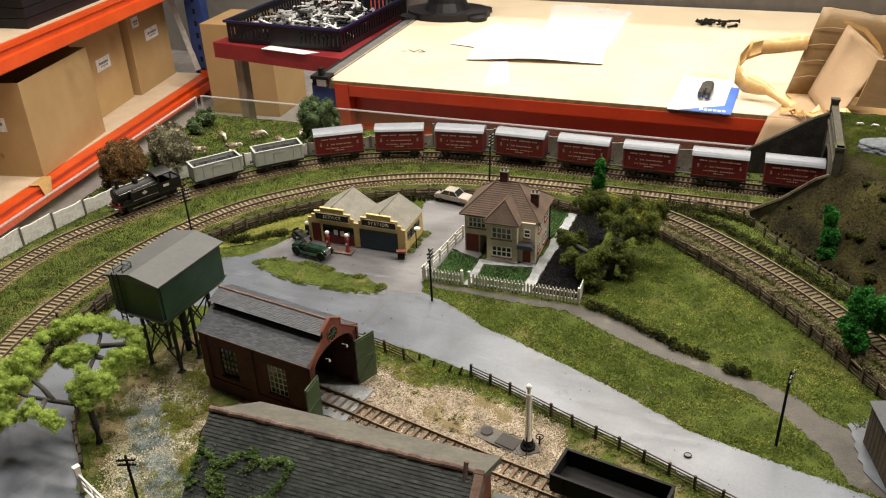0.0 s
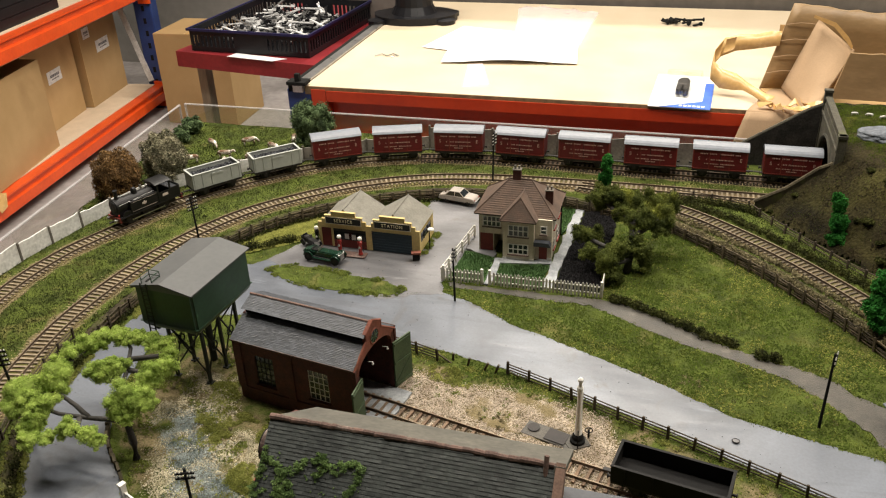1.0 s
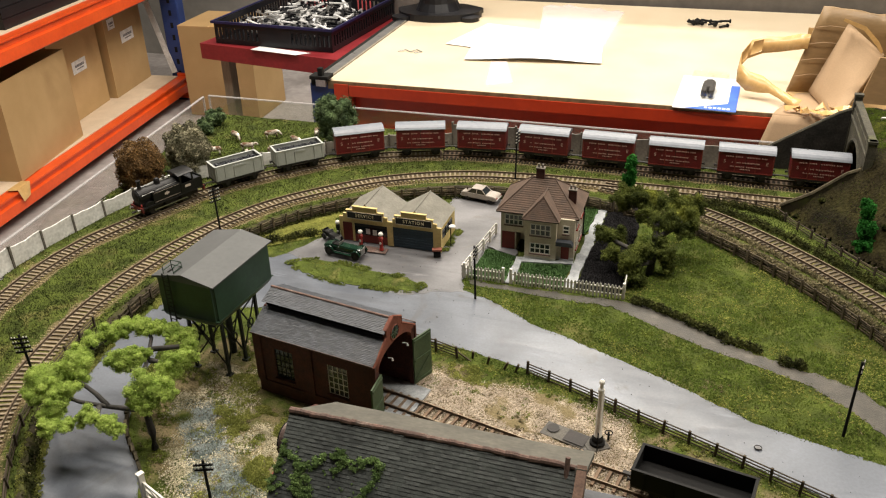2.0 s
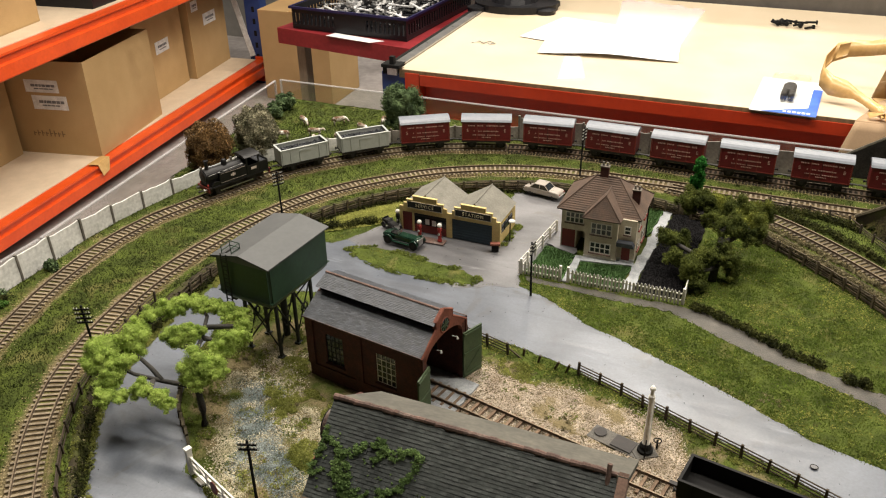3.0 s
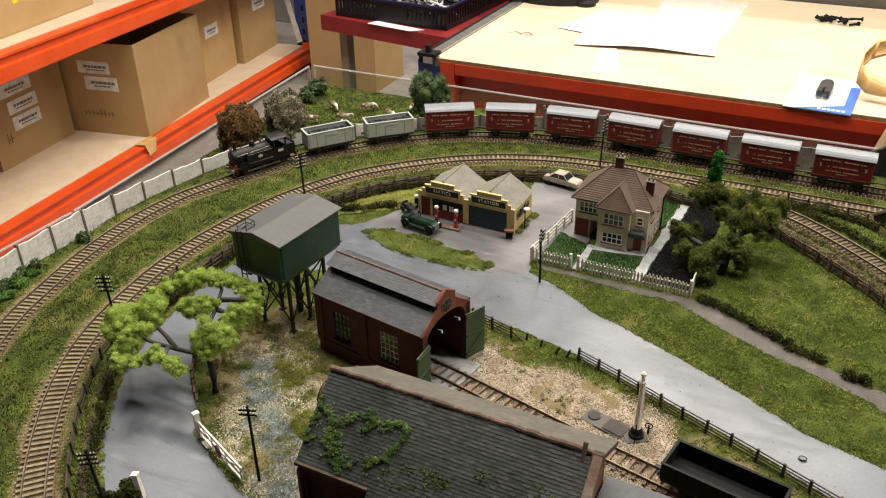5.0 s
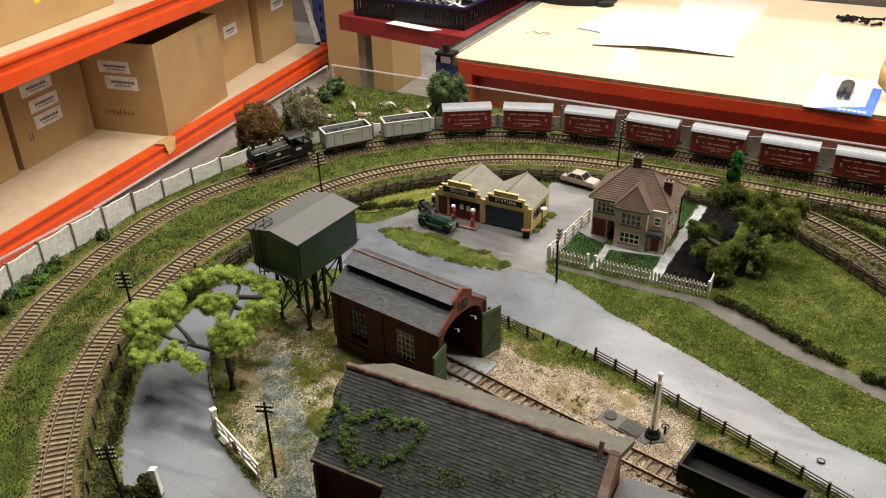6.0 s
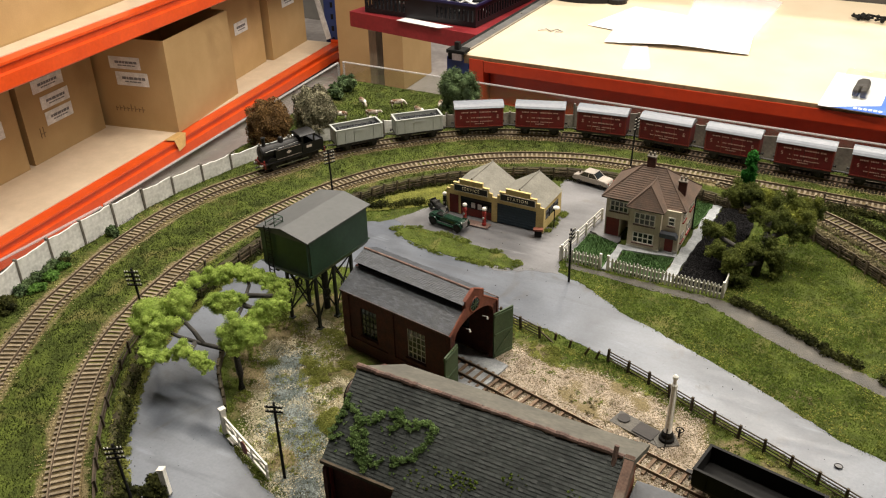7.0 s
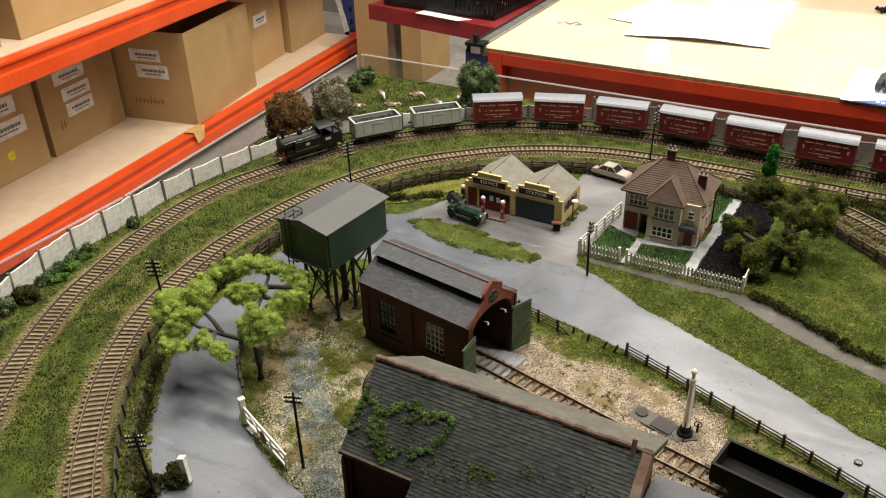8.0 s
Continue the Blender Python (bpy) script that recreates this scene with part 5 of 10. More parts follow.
for sy, ang in ((-1, -80), (1, 76)):
    hinge = pose(HL + 0.0026, sy * 0.0270, 0, 0, 0, ang)
    dl = part("door_leaf", bx(0, 0.0225, -0.0007, 0.0007, 0.003, 0.051, m=hinge), DOORGREEN, shed, "open green plank door leaf")
    db = B()
    for z in (0.006, 0.028, 0.048):
        box(db, 0.0008, 0.0218, -0.0014, 0.0014, z - 0.0012, z + 0.0012, m=hinge)
    rodm = hinge @ pose(0.0113, 0, 0.0170, 0, -42, 0)
    box(db, -0.0138, 0.0138, -0.0013, 0.0013, -0.001, 0.001, m=rodm)
    part("brace", db, DOORGREEN, dl)
part("lamp_bracket", rod(rod(B(), (HL + 0.001, 0.012, 0.057), (HL + 0.006, 0.012, 0.058), 0.0003, n=6), (HL + 0.006, 0.012, 0.0556), (HL + 0.006, 0.012, 0.058), 0.0010, 0.0005), CONCRETE, shed)
part("lamp_bracket", rod(rod(B(), (HL + 0.001, -0.012, 0.057), (HL + 0.005, -0.012, 0.058), 0.0003, n=6), (HL + 0.005, -0.012, 0.0556), (HL + 0.005, -0.012, 0.058), 0.0010, 0.0005), CONCRETE, shed)

# ---------------------------------------------------------------- water tank on legs
wt = thing("water_tank", pose(-0.4555, 0.6833, 0, 0, 0, -5.4), "dark green raised water tank with a grey roof on iron legs", "water tank")
TU, TV = 0.0296, 0.0431
body = B()
rings = []
for z, inset in ((0.0645, 0.003), (0.0675, 0.0008), (0.070, 0.0), (0.106, 0.0)):
    rings.append([body.verts.new((sx * (TU - inset), sy * (TV - inset), z)) for sx, sy in ((-1, -1), (1, -1), (1, 1), (-1, 1))])
for a, b in zip(rings, rings[1:]):
    for i in range(4):
        body.faces.new((a[i], a[(i + 1) % 4], b[(i + 1) % 4], b[i]))
body.faces.new(rings[0][::-1]), body.faces.new(rings[-1])
bmesh.ops.bevel(body, geom=[e for e in body.edges if abs(e.verts[0].co.z - e.verts[1].co.z) > 0.002], offset=0.0022, segments=3, affect="EDGES")
part("tank_body", body, TANKGREEN, wt, smooth=False)
part("seam", bx(-TU - 0.0004, TU + 0.0004, -TV - 0.0004, TV + 0.0004, 0.0705, 0.0712), TANKGREEN, wt)
roof = B()
r = [roof.verts.new(p) for p in ((-TU - 0.002, -TV - 0.002, 0.106), (TU + 0.002, -TV - 0.002, 0.106), (TU + 0.002, TV + 0.002, 0.106), (-TU - 0.002, TV + 0.002, 0.106), (-TU - 0.002, -TV - 0.002, 0.1072), (TU + 0.002, -TV - 0.002, 0.1072), (TU + 0.002, TV + 0.002, 0.1072), (-TU - 0.002, TV + 0.002, 0.1072), (0, -TV - 0.002, 0.1135), (0, TV + 0.002, 0.1135))]
for f in ((3, 2, 1, 0), (1, 2, 6, 5), (3, 0, 4, 7), (0, 1, 5, 8, 4), (2, 3, 7, 9, 6), (4, 8, 9, 7), (5, 6, 9, 8)):
    roof.faces.new([r[i] for i in f])
part("tank_roof", roof, TANKROOF, wt, "low-pitched grey roof")
for ly in (-0.026, 0.0, 0.026):
    for lx in (-0.018, 0.018):
        part("leg", bx(lx - 0.0013, lx + 0.0013, ly - 0.0013, ly + 0.0013, 0, 0.065), LEG, wt)
        part("foot", bx(lx - 0.0028, lx + 0.0028, ly - 0.0028, ly + 0.0028, -0.001, 0.0018), LEG, wt)
for lx in (-0.018, 0.018):
    for y0, y1 in ((-0.026, 0.0), (0.0, 0.026)):
        part("cross_brace", rod(rod(B(), (lx, y0, 0.010), (lx, y1, 0.058), 0.0008, n=6), (lx, y1, 0.010), (lx, y0, 0.058), 0.0008, n=6), LEG, wt)
        part("brace_ring", tube(B(), [(lx + 0.001, (y0 + y1) / 2 + 0.0045 * math.cos(a), 0.034 + 0.0045 * math.sin(a)) for a in np.linspace(0, 2 * math.pi, 15)], 0.0008), LEG, wt)
    part("beam", bx(lx - 0.002, lx + 0.002, -0.038, 0.038, 0.0605, 0.0648), LEG, wt)
for ly in (-0.026, 0.026):
    part("cross_brace", rod(rod(B(), (-0.018, ly, 0.010), (0.018, ly, 0.058), 0.0008, n=6), (0.018, ly, 0.010), (-0.018, ly, 0.058), 0.0008, n=6), LEG, wt)
part("feed_pipe", tube(B(), [(0.0, 0.006, 0.066), (0.0, 0.006, 0.0)], 0.0034, n=12), LEG, wt)
lad = part("ladder", box(bx(-0.0195, -0.0185, -TV - 0.0030, -TV - 0.0022, 0.058, 0.112), -0.0135, -0.0125, -TV - 0.0030, -TV - 0.0022, 0.058, 0.112), LEG, wt)
for k in range(14, 26):
    part("rung", bx(-0.0190, -0.0130, -TV - 0.0029, -TV - 0.0024, 0.003 + 0.0042 * k, 0.0037 + 0.0042 * k), LEG, lad)
for x in (-0.0205, -0.0095):
    for y in (-0.042, -0.031):
        part("guard_post", rod(B(), (x, y, 0.1072), (x, y, 0.1172), 0.0004, n=6), TANKGREEN, wt)
for z in (0.1125, 0.117):
    for a, b in (((-0.0205, -0.042), (-0.0205, -0.031)), ((-0.0205, -0.031), (-0.0095, -0.031)), ((-0.0095, -0.031), (-0.0095, -0.042))):
        part("guard_rail", rod(B(), (*a, z), (*b, z), 0.0004, n=6), TANKGREEN, wt)
part("hatch", bx(-0.0185, -0.0125, -0.040, -0.034, 0.1075, 0.1103), BLACK, wt)

# ---------------------------------------------------------------- big slate-roofed goods shed
gs = thing("goods_shed", pose(-0.2, 0.515, 0, 0, 0, -1), "large red brick goods shed with a mossy dark slate roof", "building")
# slope: ridge y 0 z 0.101; south eave near y -0.046 z 0.060, lower over the eastern part
SLOPE = 0.041 / 0.046
GX0, GX1, NOTCH = -0.099, 0.097, -0.040


def roof_point(x, run):
    return (x, -run, 0.101 - run * SLOPE)


part("slate_slope", slates(B(), roof_point(GX0, 0.052), roof_point(GX1, 0.052), roof_point(GX1, 0.0), roof_point(GX0, 0.0), 27, 0.0005, 0.0046, 3), SLATE_W, gs, "weathered dark slates in courses")
part("slate_slope", slates(B(), roof_point(NOTCH, 0.1045), roof_point(GX1, 0.1045), roof_point(GX1, 0.0522), roof_point(NOTCH, 0.0522), 27, 0.0005, 0.0046, 4), SLATE_W, gs, "weathered dark slates in courses")
part("back_slope", quad_plate(B(), (GX1, 0.036, 0.0835), (GX0 + 0.016, 0.036, 0.0835), (GX0, 0.0, 0.101), (GX1, 0.0, 0.101), 0.0012), SLATE_B, gs, "smooth dusty brown rear slope")
rng = random.Random(17)
for k in range(26):
    x0, w_ = GX0 + (GX1 - GX0) * k / 26, (GX1 - GX0) / 26
    za, zb = 0.1010 + rng.uniform(-0.0005, 0.0005), 0.1010 + rng.uniform(-0.0005, 0.0005)
    ra = rng.uniform(0.0017, 0.0022)
    part("ridge_tile", tube(B(), [(x0 - 0.0001, 0, za), (x0 + w_ * 0.5, rng.uniform(-0.0003, 0.0003), (za + zb) / 2 + 0.0002), (x0 + w_ + 0.0001, 0, zb)], [ra * 1.08, ra, ra * 0.94], 8), RIDGE, gs)
part("west_wall", prism(B(), [(-0.054, 0), (0.030, 0), (0.030, 0.083), (0, 0.098), (-0.054, 0.050)], 0.003, pose(GX0 + 0.005, 0, 0, 0, 0, 90)), BRICK, gs)
part("east_wall", prism(B(), [(-0.105, 0), (0.034, 0), (0.034, 0.082), (0, 0.098), (-0.105, 0.004)], 0.003, pose(GX1 - 0.001, 0, 0, 0, 0, 90)), BRICK_O, gs)
part("north_wall", bx(GX0 + 0.016, GX1 - 0.002, 0.029, 0.032, 0, 0.084), BRICK, gs)
part("south_wall", bx(GX0 + 0.002, NOTCH, -0.046, -0.043, 0, 0.054), BRICK, gs)
part("inner_wall", bx(NOTCH - 0.001, NOTCH + 0.002, -0.10, -0.046, 0, 0.008), BRICK, gs)
part("south_wall", bx(NOTCH, GX1 - 0.004, -0.098, -0.095, 0, 0.012), BRICK, gs)
part("gable_coping", quad_plate(B(), (GX1 - 0.001, -0.002, 0.1025), (GX1 + 0.006, -0.002, 0.1025), (GX1 + 0.006, 0.036, 0.0845), (GX1 - 0.001, 0.036, 0.0845), 0.004), SLATE_B, gs)
part("gable_parapet", prism(B(), [(-0.056, 0.040), (0, 0.090), (0, 0.104), (-0.056, 0.052)], 0.006, pose(GX1 + 0.006, 0, 0, 0, 0, 90)), BRICK_W, gs)
part("drain_pipe", rod(B(), (GX1 - 0.006, 0.0, 0.108), (GX1 - 0.006, -0.006, 0.092), 0.0016, n=8), RIDGE, gs)
part("eave_board", bx(GX0, NOTCH, -0.0535, -0.0515, 0.0535, 0.0562), WOOD_D, gs)
part("porch_post", bx(GX0 + 0.003, GX0 + 0.006, -0.051, -0.048, 0, 0.054), RED_D, gs)
# ivy growing over the slates
rng = random.Random(4)
ivy = []
# trailing strands: (along the ridge, down the slope) in centimetres from the west end of the ridge
STRANDS = [[(1.5, 2.5), (1.6, 3.2), (1.8, 3.9), (2.6, 4.4), (3.2, 4.75), (3.8, 4.5), (4.4, 4.1)],
           [(1.6, 2.6), (2.6, 2.4), (3.4, 2.0), (4.3, 1.7), (4.5, 2.2), (4.0, 2.6)],
           [(4.3, 1.7), (5.4, 2.1), (6.2, 1.8), (6.9, 1.7), (7.1, 2.5), (6.5, 3.2), (5.6, 3.95), (5.0, 4.0)],
           [(0.3, 1.8), (0.3, 2.4), (0.2, 2.9), (0.0, 3.6), (0.6, 3.9)], [(1.9, 2.8), (2.5, 3.4), (2.9, 4.2)],
           [(0.3, 2.3), (1.0, 2.2), (1.6, 2.5)], [(1.9, 3.3), (2.4, 3.9), (3.0, 4.4), (3.8, 4.3)]]
for strand in STRANDS:
    ln_, s_ = spline([(GX0 + p * 0.01, q * 0.01) for p, q in strand], 0.0012)
    part("ivy_stem", tube(B(), [(p[0], -p[1], 0.1018 - p[1] * SLOPE + 0.0004) for p in ln_[::2]], 0.00025, 5), BARK, gs)
    for p in ln_:
        x, rn = p[0] + rng.gauss(0, 0.0011), p[1] + rng.gauss(0, 0.0010)
        s = rng.uniform(0.0015, 0.0030)
        ivy.append((x, -rn, 0.102 - rn * SLOPE + 0.0008, s, s, s * 0.45))
for k in range(60):
    x, rn = -0.060 + rng.uniform(-0.036, 0.036), 0.031 + rng.uniform(-0.014, 0.016)
    s = rng.uniform(0.0005, 0.0010)
    ivy.append((x, -rn, 0.102 - rn * SLOPE + 0.0004, s, s * 1.3, s * 0.5))
roof_moss = []
for k in range(120):
    a, q = rng.uniform(0, 2 * math.pi), rng.random() ** 0.5
    mx_, my_, mw_, mh_ = ((-0.010, 0.042, 0.026, 0.009), (0.004, 0.036, 0.010, 0.004), (0.036, 0.028, 0.008, 0.004), (0.074, 0.027, 0.009, 0.005))[min(k // 30, 3) if k < 60 else k % 4]
    x, rn = mx_ + mw_ * q * math.cos(a), my_ + mh_ * q * math.sin(a)
    s = rng.uniform(0.0003, 0.0008)
    roof_moss.append((x, -rn, 0.1016 - rn * SLOPE, s * 1.3, s * 1.3, s * 0.5))
leaves("moss", roof_moss, 4200, 0.0005, CRUMB_G, gs, 14, "olive moss in the slate joints", shell=0.2)
leaves("ivy", ivy, 15000, 0.00066, IVY, gs, 12, "green ivy creeping over the slates", shell=0.05)
# round iron tank on the west gable
part("round_tank", rod(B(), (GX0 - 0.010, 0.004, 0.070), (GX0 - 0.0005, 0.004, 0.070), 0.0115, n=24), RIDGE, gs)
part("tank_hoop", tube(B(), [(GX0 - 0.0102, 0.004 + 0.0112 * math.cos(a), 0.070 + 0.0112 * math.sin(a)) for a in np.linspace(0, 2 * math.pi, 25)], 0.0006), BLACK, gs)
part("tank_bracket", bx(GX0 - 0.011, GX0 + 0.006, 0.0, 0.008, 0.054, 0.058), BLACK, gs)
part("wall_box", bx(GX0 - 0.008, GX0 + 0.004, -0.022, -0.012, 0.040, 0.058), BLACK, gs)
part("wall_box_lid", bx(GX0 - 0.0085, GX0 + 0.004, -0.0225, -0.0115, 0.058, 0.0605), BRICK_O, gs)

porch = thing("porch_roof", pose(-0.262, 0.440, 0, 0, 0, -38), "small grey porch roof with a red ridge and white finial", "building")
part("porch_walls", prism(B(), [(-0.011, 0), (0.011, 0), (0.011, 0.030), (0, 0.0385), (-0.011, 0.030)], 0.05, pose(0, -0.045, 0)), BRICK, porch)
for sx in (-1, 1):
    a_, b_, c_, d_ = (sx * 0.0135, -0.048, 0.0285), (sx * 0.0135, 0.006, 0.0285), (0, 0.006, 0.0400), (0, -0.048, 0.0400)
    part("slope", quad_plate(B(), *((a_, b_, c_, d_) if sx > 0 else (b_, a_, d_, c_)), 0.001), SLATE, porch)
part("ridge", rod(B(), (0, -0.048, 0.0405), (0, 0.006, 0.0405), 0.0015, n=8), RED_D, porch, "red ridge capping")
part("finial", lathe(B(), [(0.0035, 0), (0.0035, 0.0025), (0.0016, 0.0035), (0.0016, 0.006), (0.0024, 0.0072), (0.0014, 0.010), (0.0006, 0.011)], 12, pose(0.003, 0.004, 0.0385)), WHITE, porch)
ln = thing("lean_to", pose(-0.075, 0.520, 0, 0, 0, -1), "low lean-to with a smooth blue-grey roof beside the goods shed", "building")
part("walls", bx(-0.026, 0.036, -0.06, 0.026, 0, 0.045), BRICK, ln)
part("roof", quad_plate(B(), (-0.027, -0.062, 0.046), (0.038, -0.062, 0.046), (0.038, 0.028, 0.051), (-0.027, 0.028, 0.051), 0.0018), SLATE, ln)

# ---------------------------------------------------------------- house
hs = thing("house", pose(-0.2145, 0.980, 0.0015), "cream rendered 1930s house with a hipped brown tile roof", "building")


def pane_window(parent, x0, x1, z0, z1, y, cols, rows, frame_mat, sill_mat, m=None):
    """A window set in a wall face at y, looking to -y."""
    m = m or Matrix()
    w = part("window", bx(x0, x1, y - 0.0002, y + 0.0006, z0, z1, m=m), DARKGLASS, parent)
    fr = B()
    for i in range(cols + 1):
        x = x0 + (x1 - x0) * i / cols
        box(fr, x - 0.00055, x + 0.00055, y - 0.0008, y - 0.0001, z0 - 0.0005, z1 + 0.0005, m=m)
    for i in range(rows + 1):
        z = z0 + (z1 - z0) * i / rows
        box(fr, x0 - 0.0005, x1 + 0.0005, y - 0.0007, y - 0.0001, z - 0.0005, z + 0.0005, m=m)
    part("window_frame", fr, frame_mat, w)
    part("window_sill", bx(x0 - 0.0012, x1 + 0.0012, y - 0.0016, y + 0.0002, z0 - 0.0020, z0 - 0.0006, m=m), sill_mat, w)
    return w


HZ = 0.050
core = B()
box(core, -0.0425, -0.0115, -0.027, 0.035, 0.0255, HZ)        # upper floor over the garage
box(core, -0.0425, -0.0415, -0.027, 0.035, 0, 0.0255)
box(core, -0.0260, -0.0250, -0.027, 0.0, 0, 0.0255)
box(core, -0.0415, -0.0115, 0.0, 0.035, 0, 0.0255)
part("wall", core, CREAM, hs)
part("wall", bx(-0.0115, 0.0235, -0.043, 0.035, 0, HZ), CREAM, hs, "projecting front bay")
part("wall", bx(0.0235, 0.0425, -0.036, 0.035, 0, HZ), CREAM, hs)
part("garage_door", bx(-0.0412, -0.0264, -0.0265, -0.0255, 0, 0.0225), RED_D, hs, "dark red garage door")
part("garage_lintel", bx(-0.0415, -0.0115, -0.0265, -0.025, 0.0225, 0.0255), CREAM, hs)
pane_window(hs, -0.0375, -0.0175, 0.0325, 0.0445, -0.0272, 4, 2, WHITE, RIDGE)
pane_window(hs, -0.0050, 0.0170, 0.0310, 0.0440, -0.0432, 4, 2, WHITE, RIDGE)
pane_window(hs, -0.0050, 0.0170, 0.0085, 0.0205, -0.0432, 4, 2, WHITE, RIDGE)
pane_window(hs, 0.0300, 0.0365, 0.033, 0.042, -0.0362, 1, 2, WHITE, RIDGE)
part("front_door", bx(0.0285, 0.0375, -0.0368, -0.0358, 0.001, 0.0185), RED_D, hs, "dark red front door")
part("door_canopy", prism(B(), [(0.0235, 0.0205), (0.0425, 0.0205), (0.0425, 0.0215), (0.0400, 0.0255), (0.0235, 0.0255)], 0.008, pose(0, -0.0445, 0)), SLATE, hs)
part("door_step", bx(0.0275, 0.0385, -0.0395, -0.0360, 0, 0.0012), SLAB, hs)
for y0, y1, z0, z1 in ((-0.024, -0.012, 0.034, 0.043), (0.006, 0.020, 0.034, 0.043), (-0.026, -0.016, 0.010, 0.019), (0.0, 0.014, 0.008, 0.020)):
    pane_window(hs, y0, y1, z0, z1, -0.0427, 2, 2, WHITE, RED, pose(0, 0, 0, 0, 0, 90))
part("drain_pipe", rod(B(), (0.0435, 0.030, 0.0), (0.0435, 0.030, HZ), 0.0008, n=6), BLACK, hs)
part("plinth", box(bx(-0.0120, 0.0240, -0.0436, -0.0428, 0, 0.003), 0.0232, 0.0432, -0.0366, -0.0358, 0, 0.003), CONCRETE, hs)
EX0, EX1, EY0, EY1, RX0, RX1, RY, RT = -0.0465, 0.0465, -0.0335, 0.0385, -0.0125, 0.0125, 0.0025, 0.0795
A1, A2, A3, A4 = (EX0, EY0, HZ), (EX1, EY0, HZ), (EX1, EY1, HZ), (EX0, EY1, HZ)
R1, R2 = (RX0, RY, RT), (RX1, RY, RT)
for q_ in ((A1, A2, R2, R1), (A3, A4, R1, R2), (A2, A3, R2, R2), (A4, A1, R1, R1)):
    part("roof_slope", courses(B(), *q_, 17, 0.0006), TILE, hs, "brown tiled roof slope")
part("soffit", bx(EX0, EX1, EY0, EY1, HZ - 0.0012, HZ - 0.0002), WOOD_D, hs)
BXm, BT = 0.006, 0.0715
for q_ in (((-0.0145, -0.0465, HZ), (0.0265, -0.0465, HZ), (BXm, -0.031, BT), (BXm, -0.031, BT)), ((0.0265, -0.0465, HZ), (0.0265, -0.010, HZ), (BXm, -0.005, BT), (BXm, -0.031, BT)), ((-0.0145, -0.010, HZ), (-0.0145, -0.0465, HZ), (BXm, -0.031, BT), (BXm, -0.005, BT))):
    part("bay_roof_slope", courses(B(), *q_, 12, 0.0006), TILE, hs)
part("bay_soffit", bx(-0.0145, 0.0265, -0.0465, EY0, HZ - 0.0012, HZ - 0.0002), WOOD_D, hs)
for a, b in ((R1, R2), (A1, R1), (A2, R2), (A3, R2), (A4, R1), ((BXm, -0.031, BT), (BXm, -0.006, BT)), ((-0.0145, -0.0465, HZ), (BXm, -0.031, BT)), ((0.0265, -0.0465, HZ), (BXm, -0.031, BT))):
    part("ridge_tile_line", rod(B(), (a[0], a[1], a[2] + 0.0006), (b[0], b[1], b[2] + 0.0006), 0.0008, n=6), TILE, hs)
for cx, cy, z0, z1, w in ((-0.0045, 0.004, 0.070, 0.0905, 0.0045), (0.0345, -0.008, 0.052, 0.0735, 0.0042)):
    ch = part("chimney", bx(cx - w, cx + w, cy - 0.003, cy + 0.003, z0, z1), BRICK, hs, "dark brick chimney stack")
    part("chimney_cap", bx(cx - w - 0.0006, cx + w + 0.0006, cy - 0.0036, cy + 0.0036, z1, z1 + 0.0012), POST_D, ch)
    for o in (-0.0022, 0.0022):
        part("chimney_pot", lathe(B(), [(0.0013, 0), (0.0011, 0.0035), (0.0013, 0.004)], 10, pose(cx + o, cy, z1 + 0.0012)), POST_D, ch)

# picket fence round the garden
pf = thing("picket_fence", pose(0, 0, 0.0005), "white picket fence along the front of the house garden", "fence")
pk = bpy.data.meshes.new("picket")
b_ = prism(B(), [(-0.0011, 0.0), (0.0011, 0.0), (0.0011, 0.0145), (0, 0.0165), (-0.0011, 0.0145)], 0.0008)
b_.to_mesh(pk), b_.free()
pk.materials.append(WHITE)
for x0, x1 in ((-0.279, -0.2375), (-0.2275, -0.110)):
    n = int((x1 - x0) / 0.0037)
    for k in range(n + 1):
        ob = new("picket", pk)
        ob.parent = pf
        ob.matrix_basis = pose(x0 + (x1 - x0) * k / n, 0.8785 + 0.0008 * math.sin(k), 0, random.uniform(-3, 3), random.uniform(-2, 2), 0)
    for z in (0.004, 0.0115):
        part("rail", bx(x0 - 0.001, x1 + 0.001, 0.8797, 0.8806, z - 0.0006, z + 0.0006), WHITE, pf)
    for x in (x0 - 0.0008, x1 + 0.0008):
        part("post", bx(x - 0.0013, x + 0.0013, 0.8782, 0.8808, 0, 0.0185), WHITE, pf)
part("end_panel", bx(-0.1095, -0.1085, 0.881, 0.906, 0.0, 0.0165), WHITE, pf)
rf_ = thing("rail_fence", pose(-0.2815, 0.879, 0.0005, 0, 0, -6.2), "white three-rail fence between the drive and the house", "fence")
for k in range(6):
    part("post", bx(-0.001, 0.001, 0.021 * k, 0.021 * k + 0.002, 0, 0.0155), WHITE, rf_)
for z in (0.0045, 0.009, 0.0140):
    part("rail", bx(-0.0017, -0.001, 0, 0.107, z - 0.001, z + 0.001), WHITE, rf_)

